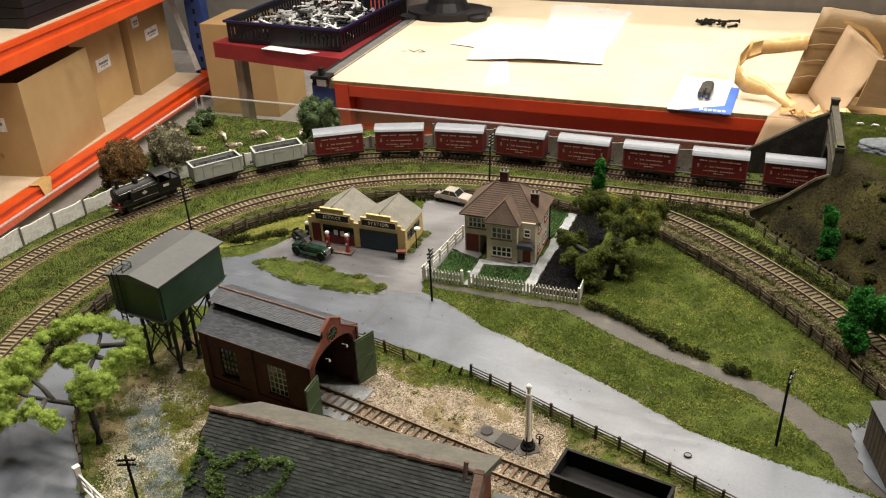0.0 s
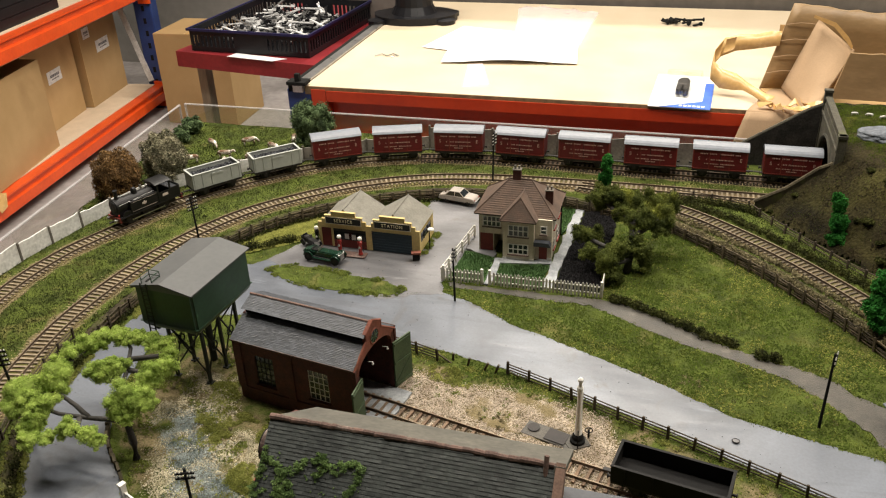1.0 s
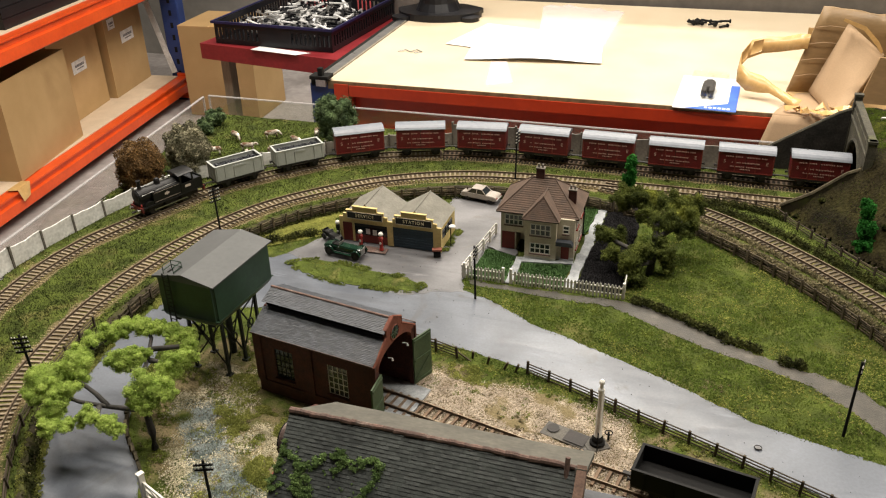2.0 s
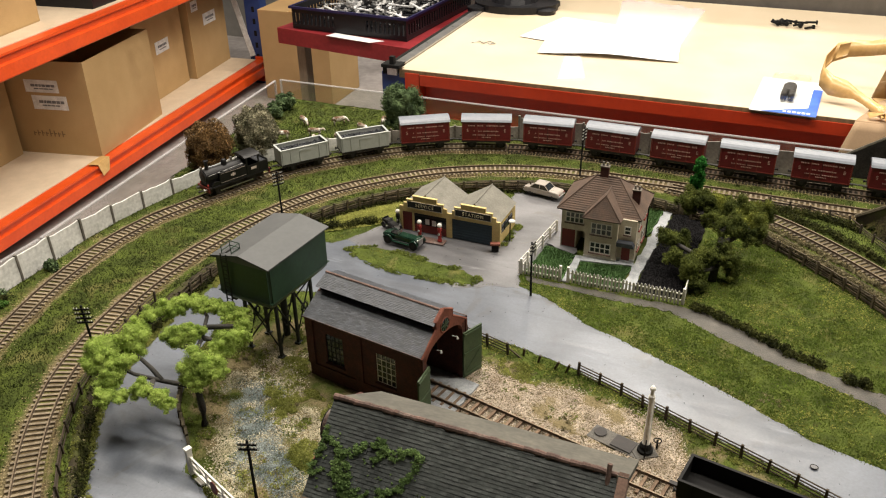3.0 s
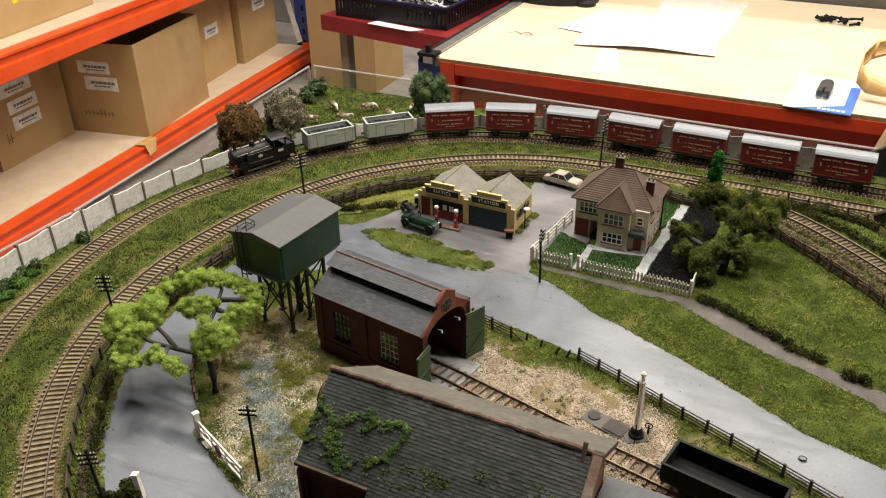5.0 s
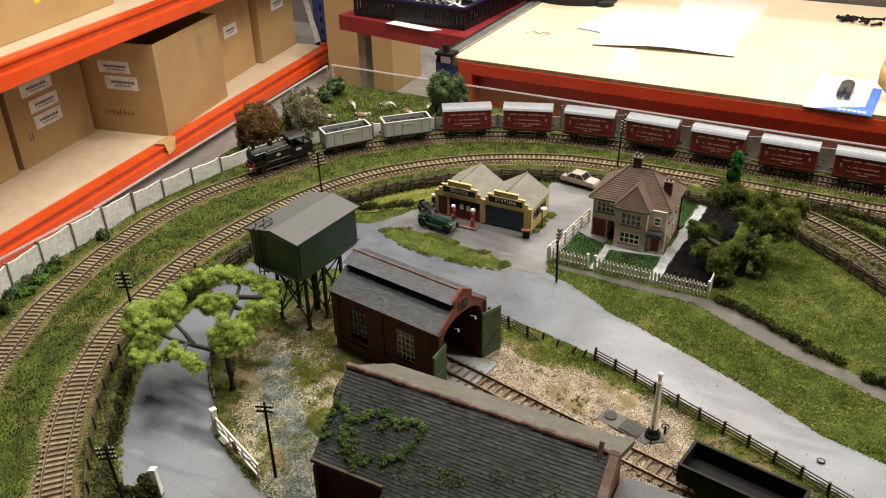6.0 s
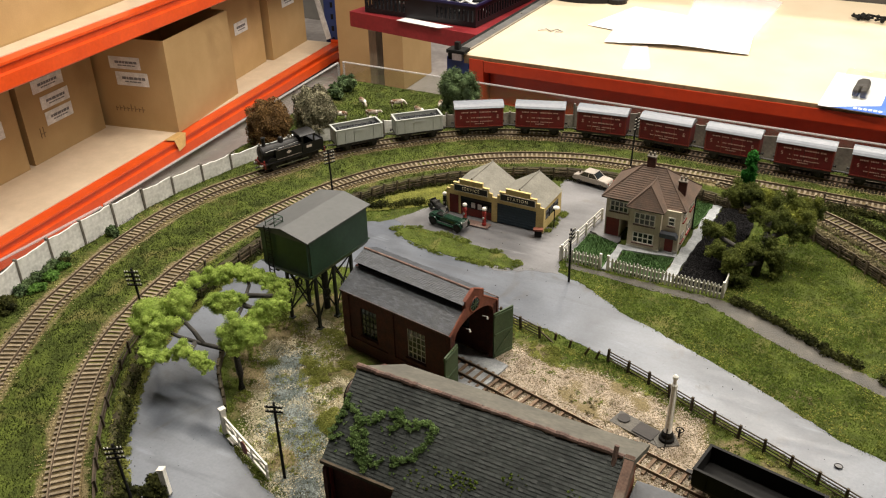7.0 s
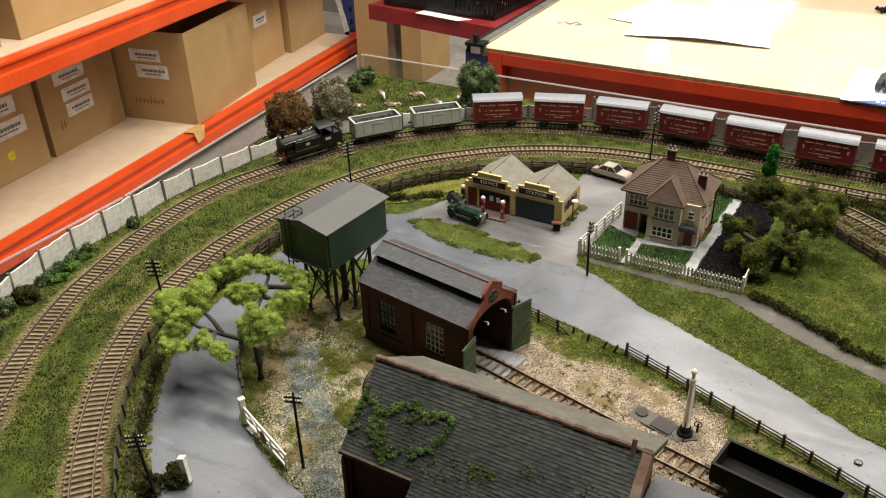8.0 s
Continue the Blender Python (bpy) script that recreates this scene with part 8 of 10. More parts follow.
hedge(shifted(FOOT, -0.005)[int(0.27 * len(FOOT)):int(0.70 * len(FOOT)):12].tolist(), "dark weeds at the foot of the bank fence", 0.0032, 6000, HEDGE_L, 83, 0.001)
hedge(shifted(FOOT, 0.0)[int(0.70 * len(FOOT))::12].tolist(), "pale dry scrub on the bank behind the branch fence", 0.0048, 14000, SCRUB_P, 79, 0.009)
hedge(shifted(FOOT, 0.012)[int(0.74 * len(FOOT))::12].tolist(), "pale dry weeds along the branch line", 0.0036, 9000, SCRUB_P, 76, ZT - 0.001)
hedge(shifted(BRANCH, 0.024)[int(0.24 * len(BRANCH))::12].tolist(), "dark scrub between the branch line and the tunnel bank", 0.0062, 12000, HEDGE_L, 77, ZT - 0.001)
hedge([(-0.03, 1.108), (0.0, 1.106), (0.03, 1.098), (0.05, 1.085)], "dark scrub at the foot of the tunnel wing wall", 0.006, 3000, HEDGE_L, 78, ZT - 0.001)

# ---------------------------------------------------------------- clear screens round the layout
def screen(label, p0, p1, h0, h1):
    d = Vector((p1[0] - p0[0], p1[1] - p0[1], 0))
    m = pose(p0[0], p0[1], 0, 0, 0, math.degrees(math.atan2(d.y, d.x)))
    s = thing("acrylic_screen", m, label, "screen", "screens round the layout")
    L = d.length
    pn = part("pane", bx(0, L, -0.0015, 0.0015, h0, h1 - 0.0016), PERSPEX, s, "clear acrylic")
    pn.visible_shadow = False
    part("top_edge", bx(0, L, -0.0016, 0.0016, h1 - 0.0015, h1), EDGEW, s, "bright polished edge")
    for x in (0.0012, L - 0.0012):
        part("end_edge", bx(x - 0.0012, x + 0.0012, -0.0016, 0.0016, h0, h1 - 0.0016), EDGEW, s)
    return s


screen("long low clear acrylic screen along the back edge of the layout", (-0.814, 1.2590), (0.60, 1.2590), -0.004, 0.042)
screen("low clear acrylic screen along the side of the layout", (-0.8185, 1.252), (-0.7655, 0.70), -0.004, 0.042)
screen("low clear acrylic screen along the side of the layout", (-0.7650, 0.696), (-0.7640, 0.47), -0.004, 0.042)

# ---------------------------------------------------------------- orange racking with cartons
RACK = pose(-1.895, 1.171, 0, 0, 0, 6.54)
rk = thing("storage_rack", RACK, "orange and blue steel storage rack with chipboard shelves", "shelving")


def beam(name, parent, y0, y1, z0, z1, x, material, face=1):
    """A stepped box beam along y, its lip on top."""
    out = [(x - 0.040, z0), (x - 0.004, z0), (x, z0 + 0.004), (x, z0 + (z1 - z0) * 0.56), (x - 0.009, z0 + (z1 - z0) * 0.62), (x - 0.009, z1 - 0.012), (x, z1 - 0.006), (x, z1), (x - 0.040, z1)]
    return part(name, prism(B(), out, y1 - y0, pose(0, y0, 0)), material, parent)


for z0, z1 in ((-0.642, -0.578), (-0.218, -0.148)):
    beam("beam", rk, -1.1, 1.945, z0, z1, 0.0, ORANGE)
    part("back_beam", bx(-0.60, -0.56, -1.1, 1.945, z0, z1), ORANGE, rk)
    part("shelf_board", bx(-0.585, -0.041, -1.1, 1.94, z1 - 0.016, z1 + 0.002), CHIP, rk, "bare chipboard shelf")
    part("beam_connector", bx(-0.045, 0.004, 1.946, 1.956, z0 - 0.03, z1 + 0.012), ORANGE, rk)
for y in (-1.16, 1.985):
    for x in (-0.03, -0.57):
        up = part("upright", box(bx(x - 0.045, x + 0.030, y - 0.028, y + 0.028, FLOOR, 1.2, bevel=0.004), x - 0.06, x + 0.045, y - 0.04, y + 0.04, FLOOR, FLOOR + 0.006), BLUE, rk, "blue steel upright")
        for k in range(20):
            part("slot", bx(x - 0.012, x + 0.0, y - 0.0290, y - 0.0275, FLOOR + 0.05 + 0.05 * k, FLOOR + 0.072 + 0.05 * k), BLACK, up)
SH1, SH2 = -0.576, -0.146


def carton(label, x, y, z, w, d, h, a=0.0, material=CARD, labels=(), open_top=False, group="cartons on the rack", parent_m=RACK, stickers=(), scrawl=()):
    """A cardboard carton; x, y its near corner on the rack, w along the shelf, d into it."""
    c = thing("cardboard_box", parent_m @ pose(x, y, z, 0, 0, a), label, "box", group)
    t = 0.004
    part("bottom", bx(-d, 0, 0, w, 0.0005, 0.005), material, c)
    for nm, q in (("side", (-d, 0, 0, t)), ("side", (-d, 0, w - t, w)), ("side", (-t, 0, t, w - t)), ("side", (-d, -d + t, t, w - t))):
        part(nm, bx(*q, 0.005, h), material, c)
    if open_top:
        part("flap", quad_plate(B(), (-d, 0, h), (-d, w, h), (-d - 0.05, w, h + 0.10), (-d - 0.05, 0, h + 0.10), 0.003), material, c)
    else:
        part("top_flap", bx(-d, -d / 2 - 0.001, 0, w, h, h + 0.004), material, c)
        part("top_flap", bx(-d / 2 + 0.001, 0, 0, w, h, h + 0.004), material, c)
        part("tape", bx(-d / 2 - 0.02, -d / 2 + 0.02, -0.0006, w + 0.0006, h + 0.0042, h + 0.0047), TAPE, c)
    rng_ = random.Random(int(w * 1000) + int(h * 777))
    for fc, u0, u1, v0, v1 in labels:
        # fc "f": face along the shelf, "s": face across it
        m = pose(0.0006, 0, 0, 0, 0, 90) if fc == "f" else pose(0, -0.0006, 0)
        lb = part("label", bx(u0, u1, -0.0004, 0.0004, v0, v1, m=m), LABEL, c, "white printed paper label")
        pr = B()
        for k, (bold, wide) in enumerate(((0.10, 0.62), (0.045, 0.46))):
            vv = v0 + (v1 - v0) * (0.56 - 0.26 * k)
            u_ = u0 + (u1 - u0) * (0.5 - wide / 2)
            while u_ < u1 - (u1 - u0) * (0.5 - wide / 2):
                l_ = rng_.uniform(0.006, 0.016)
                box(pr, u_, min(u_ + l_, u1 - 0.004), -0.0009, -0.0004, vv - (v1 - v0) * bold, vv + (v1 - v0) * bold, m=m)
                u_ += l_ + 0.0022
        part("print", pr, PRINT, lb)
    for fc, u0, u1, v0, v1 in scrawl:
        m = pose(0.0006, 0, 0, 0, 0, 90) if fc == "f" else pose(0, -0.0006, 0)
        n_ = max(int((u1 - u0) / 0.014), 2)
        for k in range(n_):
            ua = u0 + (u1 - u0) * k / n_
            part("marker_stroke", bx(ua, ua + 0.0026, -0.0004, 0.0003, v0, v0 + (v1 - v0) * rng_.uniform(0.5, 1.0), m=m), INK, c, "faded marker pen stroke")
            part("marker_stroke", bx(ua + 0.003, ua + 0.010, -0.0004, 0.0003, v0 + (v1 - v0) * 0.3, v0 + (v1 - v0) * 0.3 + 0.0024, m=m), INK, c, "faded marker pen stroke")
    for fc, u0, u1, v0, v1 in stickers:
        m = pose(0.0006, 0, 0, 0, 0, 90) if fc == "f" else pose(0, -0.0006, 0)
        part("sticky_note", bx(u0, u1, -0.0004, 0.0004, v0, v1, m=m), POST_IT, c, "yellow sticky note")
    return c


carton("open brown cardboard box standing askew on the rack shelf", -0.030, 0.856, SH1, 0.395, 0.29, 0.305, 4.4, labels=(("s", -0.215, -0.100, 0.205, 0.245), ("s", -0.200, -0.080, 0.150, 0.195)), open_top=True, scrawl=(("s", -0.225, -0.110, 0.060, 0.088),))
carton("closed brown cardboard box with three paper labels", -0.285, 0.490, SH1, 0.325, 0.27, 0.33, 2, labels=(("f", 0.06, 0.19, 0.205, 0.245), ("f", 0.08, 0.20, 0.150, 0.190), ("f", 0.085, 0.20, 0.098, 0.140)), scrawl=(("f", 0.05, 0.075, 0.07, 0.11),))
carton("closed brown cardboard box with two labels and a yellow note", -0.275, 0.120, SH1, 0.345, 0.28, 0.34, 1, labels=(("f", 0.13, 0.27, 0.19, 0.24), ("f", 0.15, 0.29, 0.125, 0.175)), stickers=(("f", 0.20, 0.225, 0.06, 0.085),))
carton("closed brown cardboard box on the rack shelf", -0.280, -0.26, SH1, 0.36, 0.28, 0.34, 0, labels=(("f", 0.1, 0.22, 0.2, 0.25),))
carton("tall brown cardboard box with a small paper label", -0.150, 1.285, SH1, 0.335, 0.36, 0.365, 3, labels=(("f", 0.13, 0.225, 0.160, 0.205),))
carton("tall brown cardboard box with a small paper label", -0.145, 1.640, SH1, 0.290, 0.36, 0.375, 2, labels=(("f", 0.11, 0.21, 0.185, 0.230), ("f", 0.03, 0.08, 0.255, 0.295)))
carton("large brown cardboard box on the upper shelf", -0.10, 0.32, SH2, 0.52, 0.36, 0.34, 3, stickers=(("f", 0.20, 0.222, 0.075, 0.10),))
carton("large brown cardboard box on the upper shelf", -0.12, -0.24, SH2, 0.50, 0.36, 0.34, -2)
tr_ = thing("plastic_tray", RACK @ pose(-0.20, 1.20, SH2), "stack of black plastic trays on the upper shelf", "tray")
for k in range(3):
    z_ = 0.032 * k
    q = part("tray", bx(-0.16, 0.14, -0.20, 0.24, z_, z_ + 0.006), CRATE_M, tr_)
    for a_ in ((-0.16, -0.154, -0.20, 0.24), (0.134, 0.14, -0.20, 0.24), (-0.154, 0.134, -0.20, -0.194), (-0.154, 0.134, 0.234, 0.24)):
        part("rim", bx(*a_, z_ + 0.006, z_ + 0.030), CRATE_M, q)
st = tagged(part("plastic_strip", bx(-0.012, 0.012, -0.002, 0.002, 0, 0.40, m=RACK @ pose(-0.055, 1.948, SH1 + 0.012, 0, -18, 0) @ pose(0, 0, 0, -6, 0, 0)), WHITEPART), "long pale plastic strip leaning at the end of the shelf", "strip")
bt = thing("torn_tape", RACK @ pose(-0.002, 0.800, SH1), "scrap of torn parcel tape stuck to the beam", "tape")
part("scrap", quad_plate(quad_plate(B(), (-0.03, -0.02, 0.004), (-0.028, 0.05, 0.006), (0.006, 0.046, 0.010), (0.004, -0.012, 0.004), 0.0006), (0.006, 0.046, 0.010), (0.004, -0.012, 0.004), (0.012, -0.006, -0.034), (0.010, 0.030, -0.028), 0.0006), TAPE, bt)

# ---------------------------------------------------------------- red workbench with chipboard top
wbn = thing("workbench", pose(0, 0, 0), "broad red-framed workbench with a pale chipboard top", "table")
TX0, TX1, TY0, TY1, TZ = -0.815, 1.30, 1.680, 2.475, -0.064
part("top", bx(TX0 + 0.012, TX1, TY0 + 0.006, TY1, TZ - 0.018, TZ), BENCHTOP, wbn, "pale chipboard top")
part("top_edge", bx(TX0 + 0.012, TX1, TY0 + 0.0035, TY0 + 0.0058, TZ - 0.0175, TZ - 0.0002), EDGECHIP, wbn, "rough brown chipboard edge")
out = [(0, -0.194), (0.004, -0.196), (0.044, -0.196), (0.044, -0.0822), (0.0032, -0.0822), (0.0032, -0.0715), (0.0, -0.0715), (0.0, -0.094), (0.030, -0.100), (0.030, -0.168), (0.0, -0.174)]
part("front_beam", prism(B(), [(y_, z_) for y_, z_ in out], TX1 - TX0 - 0.06, pose(TX1, TY0, 0, 0, 0, 90)), REDBEAM, wbn, "red steel beam")
part("beam_connector", bx(TX0 + 0.026, TX0 + 0.058, TY0 + 0.001, TY0 + 0.042, -0.245, -0.070), REDBEAM, wbn)
part("upright", bx(TX0 - 0.030, TX0 + 0.024, TY0 + 0.004, TY0 + 0.06, FLOOR, -0.072, bevel=0.003), BLUE, wbn, "blue steel upright")
part("upright", bx(TX1 - 0.06, TX1 - 0.005, TY0 + 0.045, TY0 + 0.10, FLOOR, -0.083, bevel=0.003), BLUE, wbn)
part("upright", bx(TX0 - 0.030, TX0 + 0.024, TY1 - 0.06, TY1 - 0.005, FLOOR, -0.072, bevel=0.003), BLUE, wbn)
part("upright", bx(TX1 - 0.06, TX1 - 0.005, TY1 - 0.06, TY1 - 0.005, FLOOR, -0.083, bevel=0.003), BLUE, wbn)
part("edge_strip", bx(TX0 - 0.012, TX0 + 0.010, TY0 - 0.004, TY1, TZ - 0.012, TZ + 0.004), ALU, wbn, "aluminium edge strip")
part("edge_gasket", bx(TX0 - 0.026, TX0 - 0.0125, TY0 + 0.004, TY1, TZ - 0.014, TZ + 0.001), BLACK, wbn)
part("corner_clamp", box(bx(TX0 - 0.022, TX0 + 0.02, TY0 - 0.012, TY0 + 0.018, TZ + 0.0045, TZ + 0.012, bevel=0.001), TX0 - 0.004, TX0 + 0.006, TY0 - 0.008, TY0 + 0.002, TZ + 0.012, TZ + 0.028), BLACK, wbn)
bp = tagged(part("back_panel", bx(TX0 - 0.2, TX1 + 0.2, 2.49, 2.51, FLOOR, 0.42), PANELM), "grey-brown panel standing behind the workbench", "panel")

vs = thing("vice", pose(-0.742, 2.262, TZ, 0, 0, 8), "black cast iron vice base on the workbench", "vice")
b_ = slab(B(), [(0.115 * math.cos(a) * (1.0 if math.cos(a) > 0 else 0.9), 0.075 * math.sin(a)) for a in np.linspace(0, 2 * math.pi, 24, endpoint=False)], 0.0005, 0.018)
part("base", b_, CRATE_M, vs)
part("pillar", lathe(B(), [(0.06, 0), (0.05, 0.02), (0.045, 0.09), (0.055, 0.10)], 20, pose(0, 0.01, 0.018)), CRATE_M, vs)
part("jaw", bx(-0.07, 0.07, -0.035, 0.045, 0.118, 0.16, bevel=0.006), CRATE_M, vs)
for a_ in (35, 145, 215, 325):
    part("lug", lathe(B(), [(0.026, 0.0), (0.026, 0.010), (0.012, 0.013)], 14, pose(0.108 * math.cos(radians(a_)), 0.075 * math.sin(radians(a_)), 0.0005)), CRATE_M, vs)

for k, (x_, y_, a_, w_, h_) in enumerate(((-0.473, 2.066, -14, 0.297, 0.21), (-0.428, 2.003, 6.5, 0.297, 0.21))):
    n = 8
    up = [(w_ * (i / n - 0.5), h_ * (j / n - 0.5), 0.0016 + 0.010 * max(0, 0.3 - j / n) * math.sin(math.pi * i / n) ** 2 * (2.2 if k == 1 else 0.3)) for j in range(n + 1) for i in range(n + 1)]
    fc = [(j * (n + 1) + i, j * (n + 1) + i + 1, (j + 1) * (n + 1) + i + 1, (j + 1) * (n + 1) + i) for j in range(n) for i in range(n)]
    m81 = len(up)
    bm_v = up + [(x, y, z - 0.0004) for x, y, z in up]
    bm_f = fc + [tuple(q + m81 for q in f[::-1]) for f in fc]
    ob = mesh_part("paper_sheet", bm_v, bm_f, PAPER)
    ob.matrix_basis = pose(x_, y_, TZ + 0.0008 + 0.0015 * k, 0, 0, a_)
    tagged(ob, "blank white paper sheet lying on the workbench", "paper", "papers on the workbench")

pb = thing("blister_pack", pose(-0.044, 1.777, TZ, 0, 0, -3), "blue and white blister pack with a small dark model part", "packaging")
part("card", bx(-0.056, 0.056, -0.105, 0.095, 0.0006, 0.0018), PAPER, pb)
part("blue_band", slab(B(), [(-0.035, -0.1055), (0.0565, -0.1055), (0.0565, 0.05), (0.040, 0.05), (0.040, -0.062), (0.0, -0.085)], 0.0019, 0.0024), PACKBLUE, pb, "blue printed band")
lb_ = B()
for k in range(6):
    box(lb_, 0.0 + 0.008 * k, 0.0055 + 0.008 * k, -0.098, -0.090, 0.0025, 0.0028)
part("print", lb_, PAPER, pb)
fg_ = B()
box(fg_, -0.0075, 0.0075, -0.012, 0.016, 0.004, 0.016, bevel=0.003)
box(fg_, -0.0055, 0.0055, 0.016, 0.028, 0.004, 0.014, bevel=0.003)
box(fg_, -0.0075, -0.001, -0.034, -0.012, 0.004, 0.016, bevel=0.002)
box(fg_, 0.001, 0.0075, -0.034, -0.012, 0.004, 0.016, bevel=0.002)
bmesh.ops.scale(fg_, vec=(1.55, 1.35, 1.2), verts=fg_.verts)
part("model_part", fg_, IRON, pb)
bl_ = part("blister", bx(-0.036, 0.034, -0.058, 0.062, 0.0026, 0.026, bevel=0.006), PERSPEX, pb, "clear plastic blister")
bl_.visible_shadow = False

cl_ = thing("screw_pile", pose(-0.062, 2.305, TZ, 0, 0, -10), "small pile of black screws on the workbench", "screws")
rng = random.Random(31)
for k in range(14):
    m_ = pose(rng.uniform(-0.04, 0.04), rng.uniform(-0.016, 0.016), 0.004 + rng.uniform(0, 0.006), 90, rng.uniform(-10, 10), rng.uniform(0, 360))
    bm = rod(B(), (0, 0, -0.012), (0, 0, 0.012), 0.0026, n=8)
    rod(bm, (0, 0, 0.012), (0, 0, 0.015), 0.005, n=8)
    bmesh.ops.transform(bm, matrix=m_, verts=bm.verts)
    part("screw", bm, BLACK, cl_)
wr = tagged(part("wire_scrap", tube(B(), [(-0.73, 1.915, TZ + 0.002), (-0.715, 1.925, TZ + 0.004), (-0.70, 1.915, TZ + 0.0025), (-0.69, 1.93, TZ + 0.004), (-0.675, 1.922, TZ + 0.0025), (-0.69, 1.912, TZ + 0.002)], 0.0014), ALU), "curled scrap of bright wire on the workbench", "wire")

# torn open carton with loose parcel tape
OC = Vector((0.10, 1.70, TZ + 0.0006))
oc = thing("open_carton", pose(*OC), "torn open cardboard carton with loose flaps of parcel tape", "box")


def at(*p):
    return [Vector(q) - OC for q in p]


def strip(bm, line, across, w, t=0.0004):
    """A bent ribbon of tape through points, with a width direction at each."""
    sec = []
    for i, (p, c) in enumerate(zip(line, across)):
        p, c = Vector(p), Vector(c).normalized()
        d_ = (Vector(line[min(i + 1, len(line) - 1)]) - Vector(line[max(i - 1, 0)])).normalized()
        n_ = d_.cross(c).normalized() * t
        wi = w[i] if isinstance(w, (list, tuple)) else w
        sec.append([bm.verts.new(q) for q in (p - c * wi / 2, p + c * wi / 2, p + c * wi / 2 + n_, p - c * wi / 2 + n_)])
    for a, b in zip(sec, sec[1:]):
        for k in range(4):
            bm.faces.new((a[k], a[(k + 1) % 4], b[(k + 1) % 4], b[k]))
    bm.faces.new(sec[0][::-1]), bm.faces.new(sec[-1])
    return bm


def torn_plate(corners, t, n, amount, seed):
    """A cardboard panel through four corners, its far edge torn uneven and its face slightly buckled."""
    a, b, c, d = at(*corners)
    nrm = (b - a).cross(d - a).normalized()
    rng_ = random.Random(seed)
    bm = B()
    rows = []
    for j in range(5):
        row = []
        for i in range(n + 1):
            u, v = i / n, j / 4
            p = a.lerp(b, u).lerp(d.lerp(c, u), v)
            if j == 4:
                p += (d - a).normalized() * rng_.uniform(-amount, amount)
            p += nrm * 0.0012 * noise.noise(Vector((u * 3 + seed, v * 3, 0)))
            row.append((bm.verts.new(p), bm.verts.new(p - nrm * t)))
        rows.append(row)
    for j in range(4):
        for i in range(n):
            q = (rows[j][i], rows[j][i + 1], rows[j + 1][i + 1], rows[j + 1][i])
            bm.faces.new([v[0] for v in q]), bm.faces.new([v[1] for v in q][::-1])
    rim = [rows[0][i] for i in range(n + 1)] + [rows[j][n] for j in range(1, 5)] + [rows[4][i] for i in range(n - 1, -1, -1)] + [rows[j][0] for j in (3, 2, 1)]
    for p, q in zip(rim, [*rim[1:], rim[0]]):
        bm.faces.new((p[0], p[1], q[1], q[0]))
    return bm


part("bottom", slab(B(), [(v.x, v.y) for v in at((0.10, 1.80, 0), (0.14, 1.70, 0), (0.56, 1.70, 0), (0.56, 2.02, 0), (0.14, 2.02, 0))], 0, 0.004), CARD, oc)
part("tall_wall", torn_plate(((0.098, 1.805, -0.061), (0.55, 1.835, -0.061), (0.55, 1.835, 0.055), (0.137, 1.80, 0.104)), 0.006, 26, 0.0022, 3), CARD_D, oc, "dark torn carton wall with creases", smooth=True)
part("back_wall", torn_plate(((0.14, 2.02, -0.061), (0.55, 2.02, -0.061), (0.55, 2.02, 0.0), (0.14, 2.02, 0.01)), 0.005, 12, 0.002, 5), CARD, oc)
part("inner_flap", torn_plate(((0.171, 1.645, -0.058), (0.2487, 1.788, 0.027), (0.181, 1.79, 0.079), (0.135, 1.788, -0.05)), 0.005, 10, 0.0006, 7), CARD_L, oc, "pale folded inner flap", smooth=True)
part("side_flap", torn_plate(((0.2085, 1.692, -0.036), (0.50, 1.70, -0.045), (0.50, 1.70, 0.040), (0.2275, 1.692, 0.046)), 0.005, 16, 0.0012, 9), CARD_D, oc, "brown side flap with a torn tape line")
part("front_flap", torn_plate(((0.190, 1.655, -0.055), (0.150, 1.80, -0.057), (0.118, 1.80, -0.059), (0.068, 1.655, -0.055)), 0.004, 10, 0.0016, 11), CARD_L, oc, "pale flap lying over the bench edge", smooth=True)
part("hanging_flap", torn_plate(((0.0685, 1.6545, -0.056), (0.190, 1.6545, -0.056), (0.195, 1.637, -0.122), (0.050, 1.643, -0.118)), 0.004, 12, 0.003, 13), CARD_L, oc, "pale flap hanging over the bench edge", smooth=True)
for k in range(4):
    u = 0.2 + 0.19 * k
    p0, p1 = Vector((0.098, 1.802, -0.061)).lerp(Vector((0.137, 1.797, 0.104)), u), Vector((0.150, 1.803, -0.061)).lerp(Vector((0.185, 1.798, 0.096)), u + 0.05)
    part("crease", tube(B(), at(p0, p0.lerp(p1, 0.5) + Vector((0, -0.001, 0.003)), p1), 0.0007), CARD_L, oc)
part("tape_seam", strip(B(), at((0.172, 1.787, 0.085), (0.21, 1.789, 0.070), (0.235, 1.786, 0.045), (0.245, 1.785, 0.03)), [(0.3, 0, 1)] * 4, [0.005, 0.008, 0.009, 0.006]), TAPE, oc, "torn brown tape along the fold")
loop = [(0.122, 1.797, 0.040), (0.104, 1.806, 0.036), (0.078, 1.820, 0.026), (0.048, 1.826, 0.022), (0.022, 1.818, 0.014), (0.006, 1.800, -0.004), (0.006, 1.782, -0.022), (0.024, 1.768, -0.033), (0.048, 1.756, -0.034), (0.066, 1.746, -0.038), (0.084, 1.732, -0.044), (0.100, 1.712, -0.048), (0.112, 1.690, -0.046)]
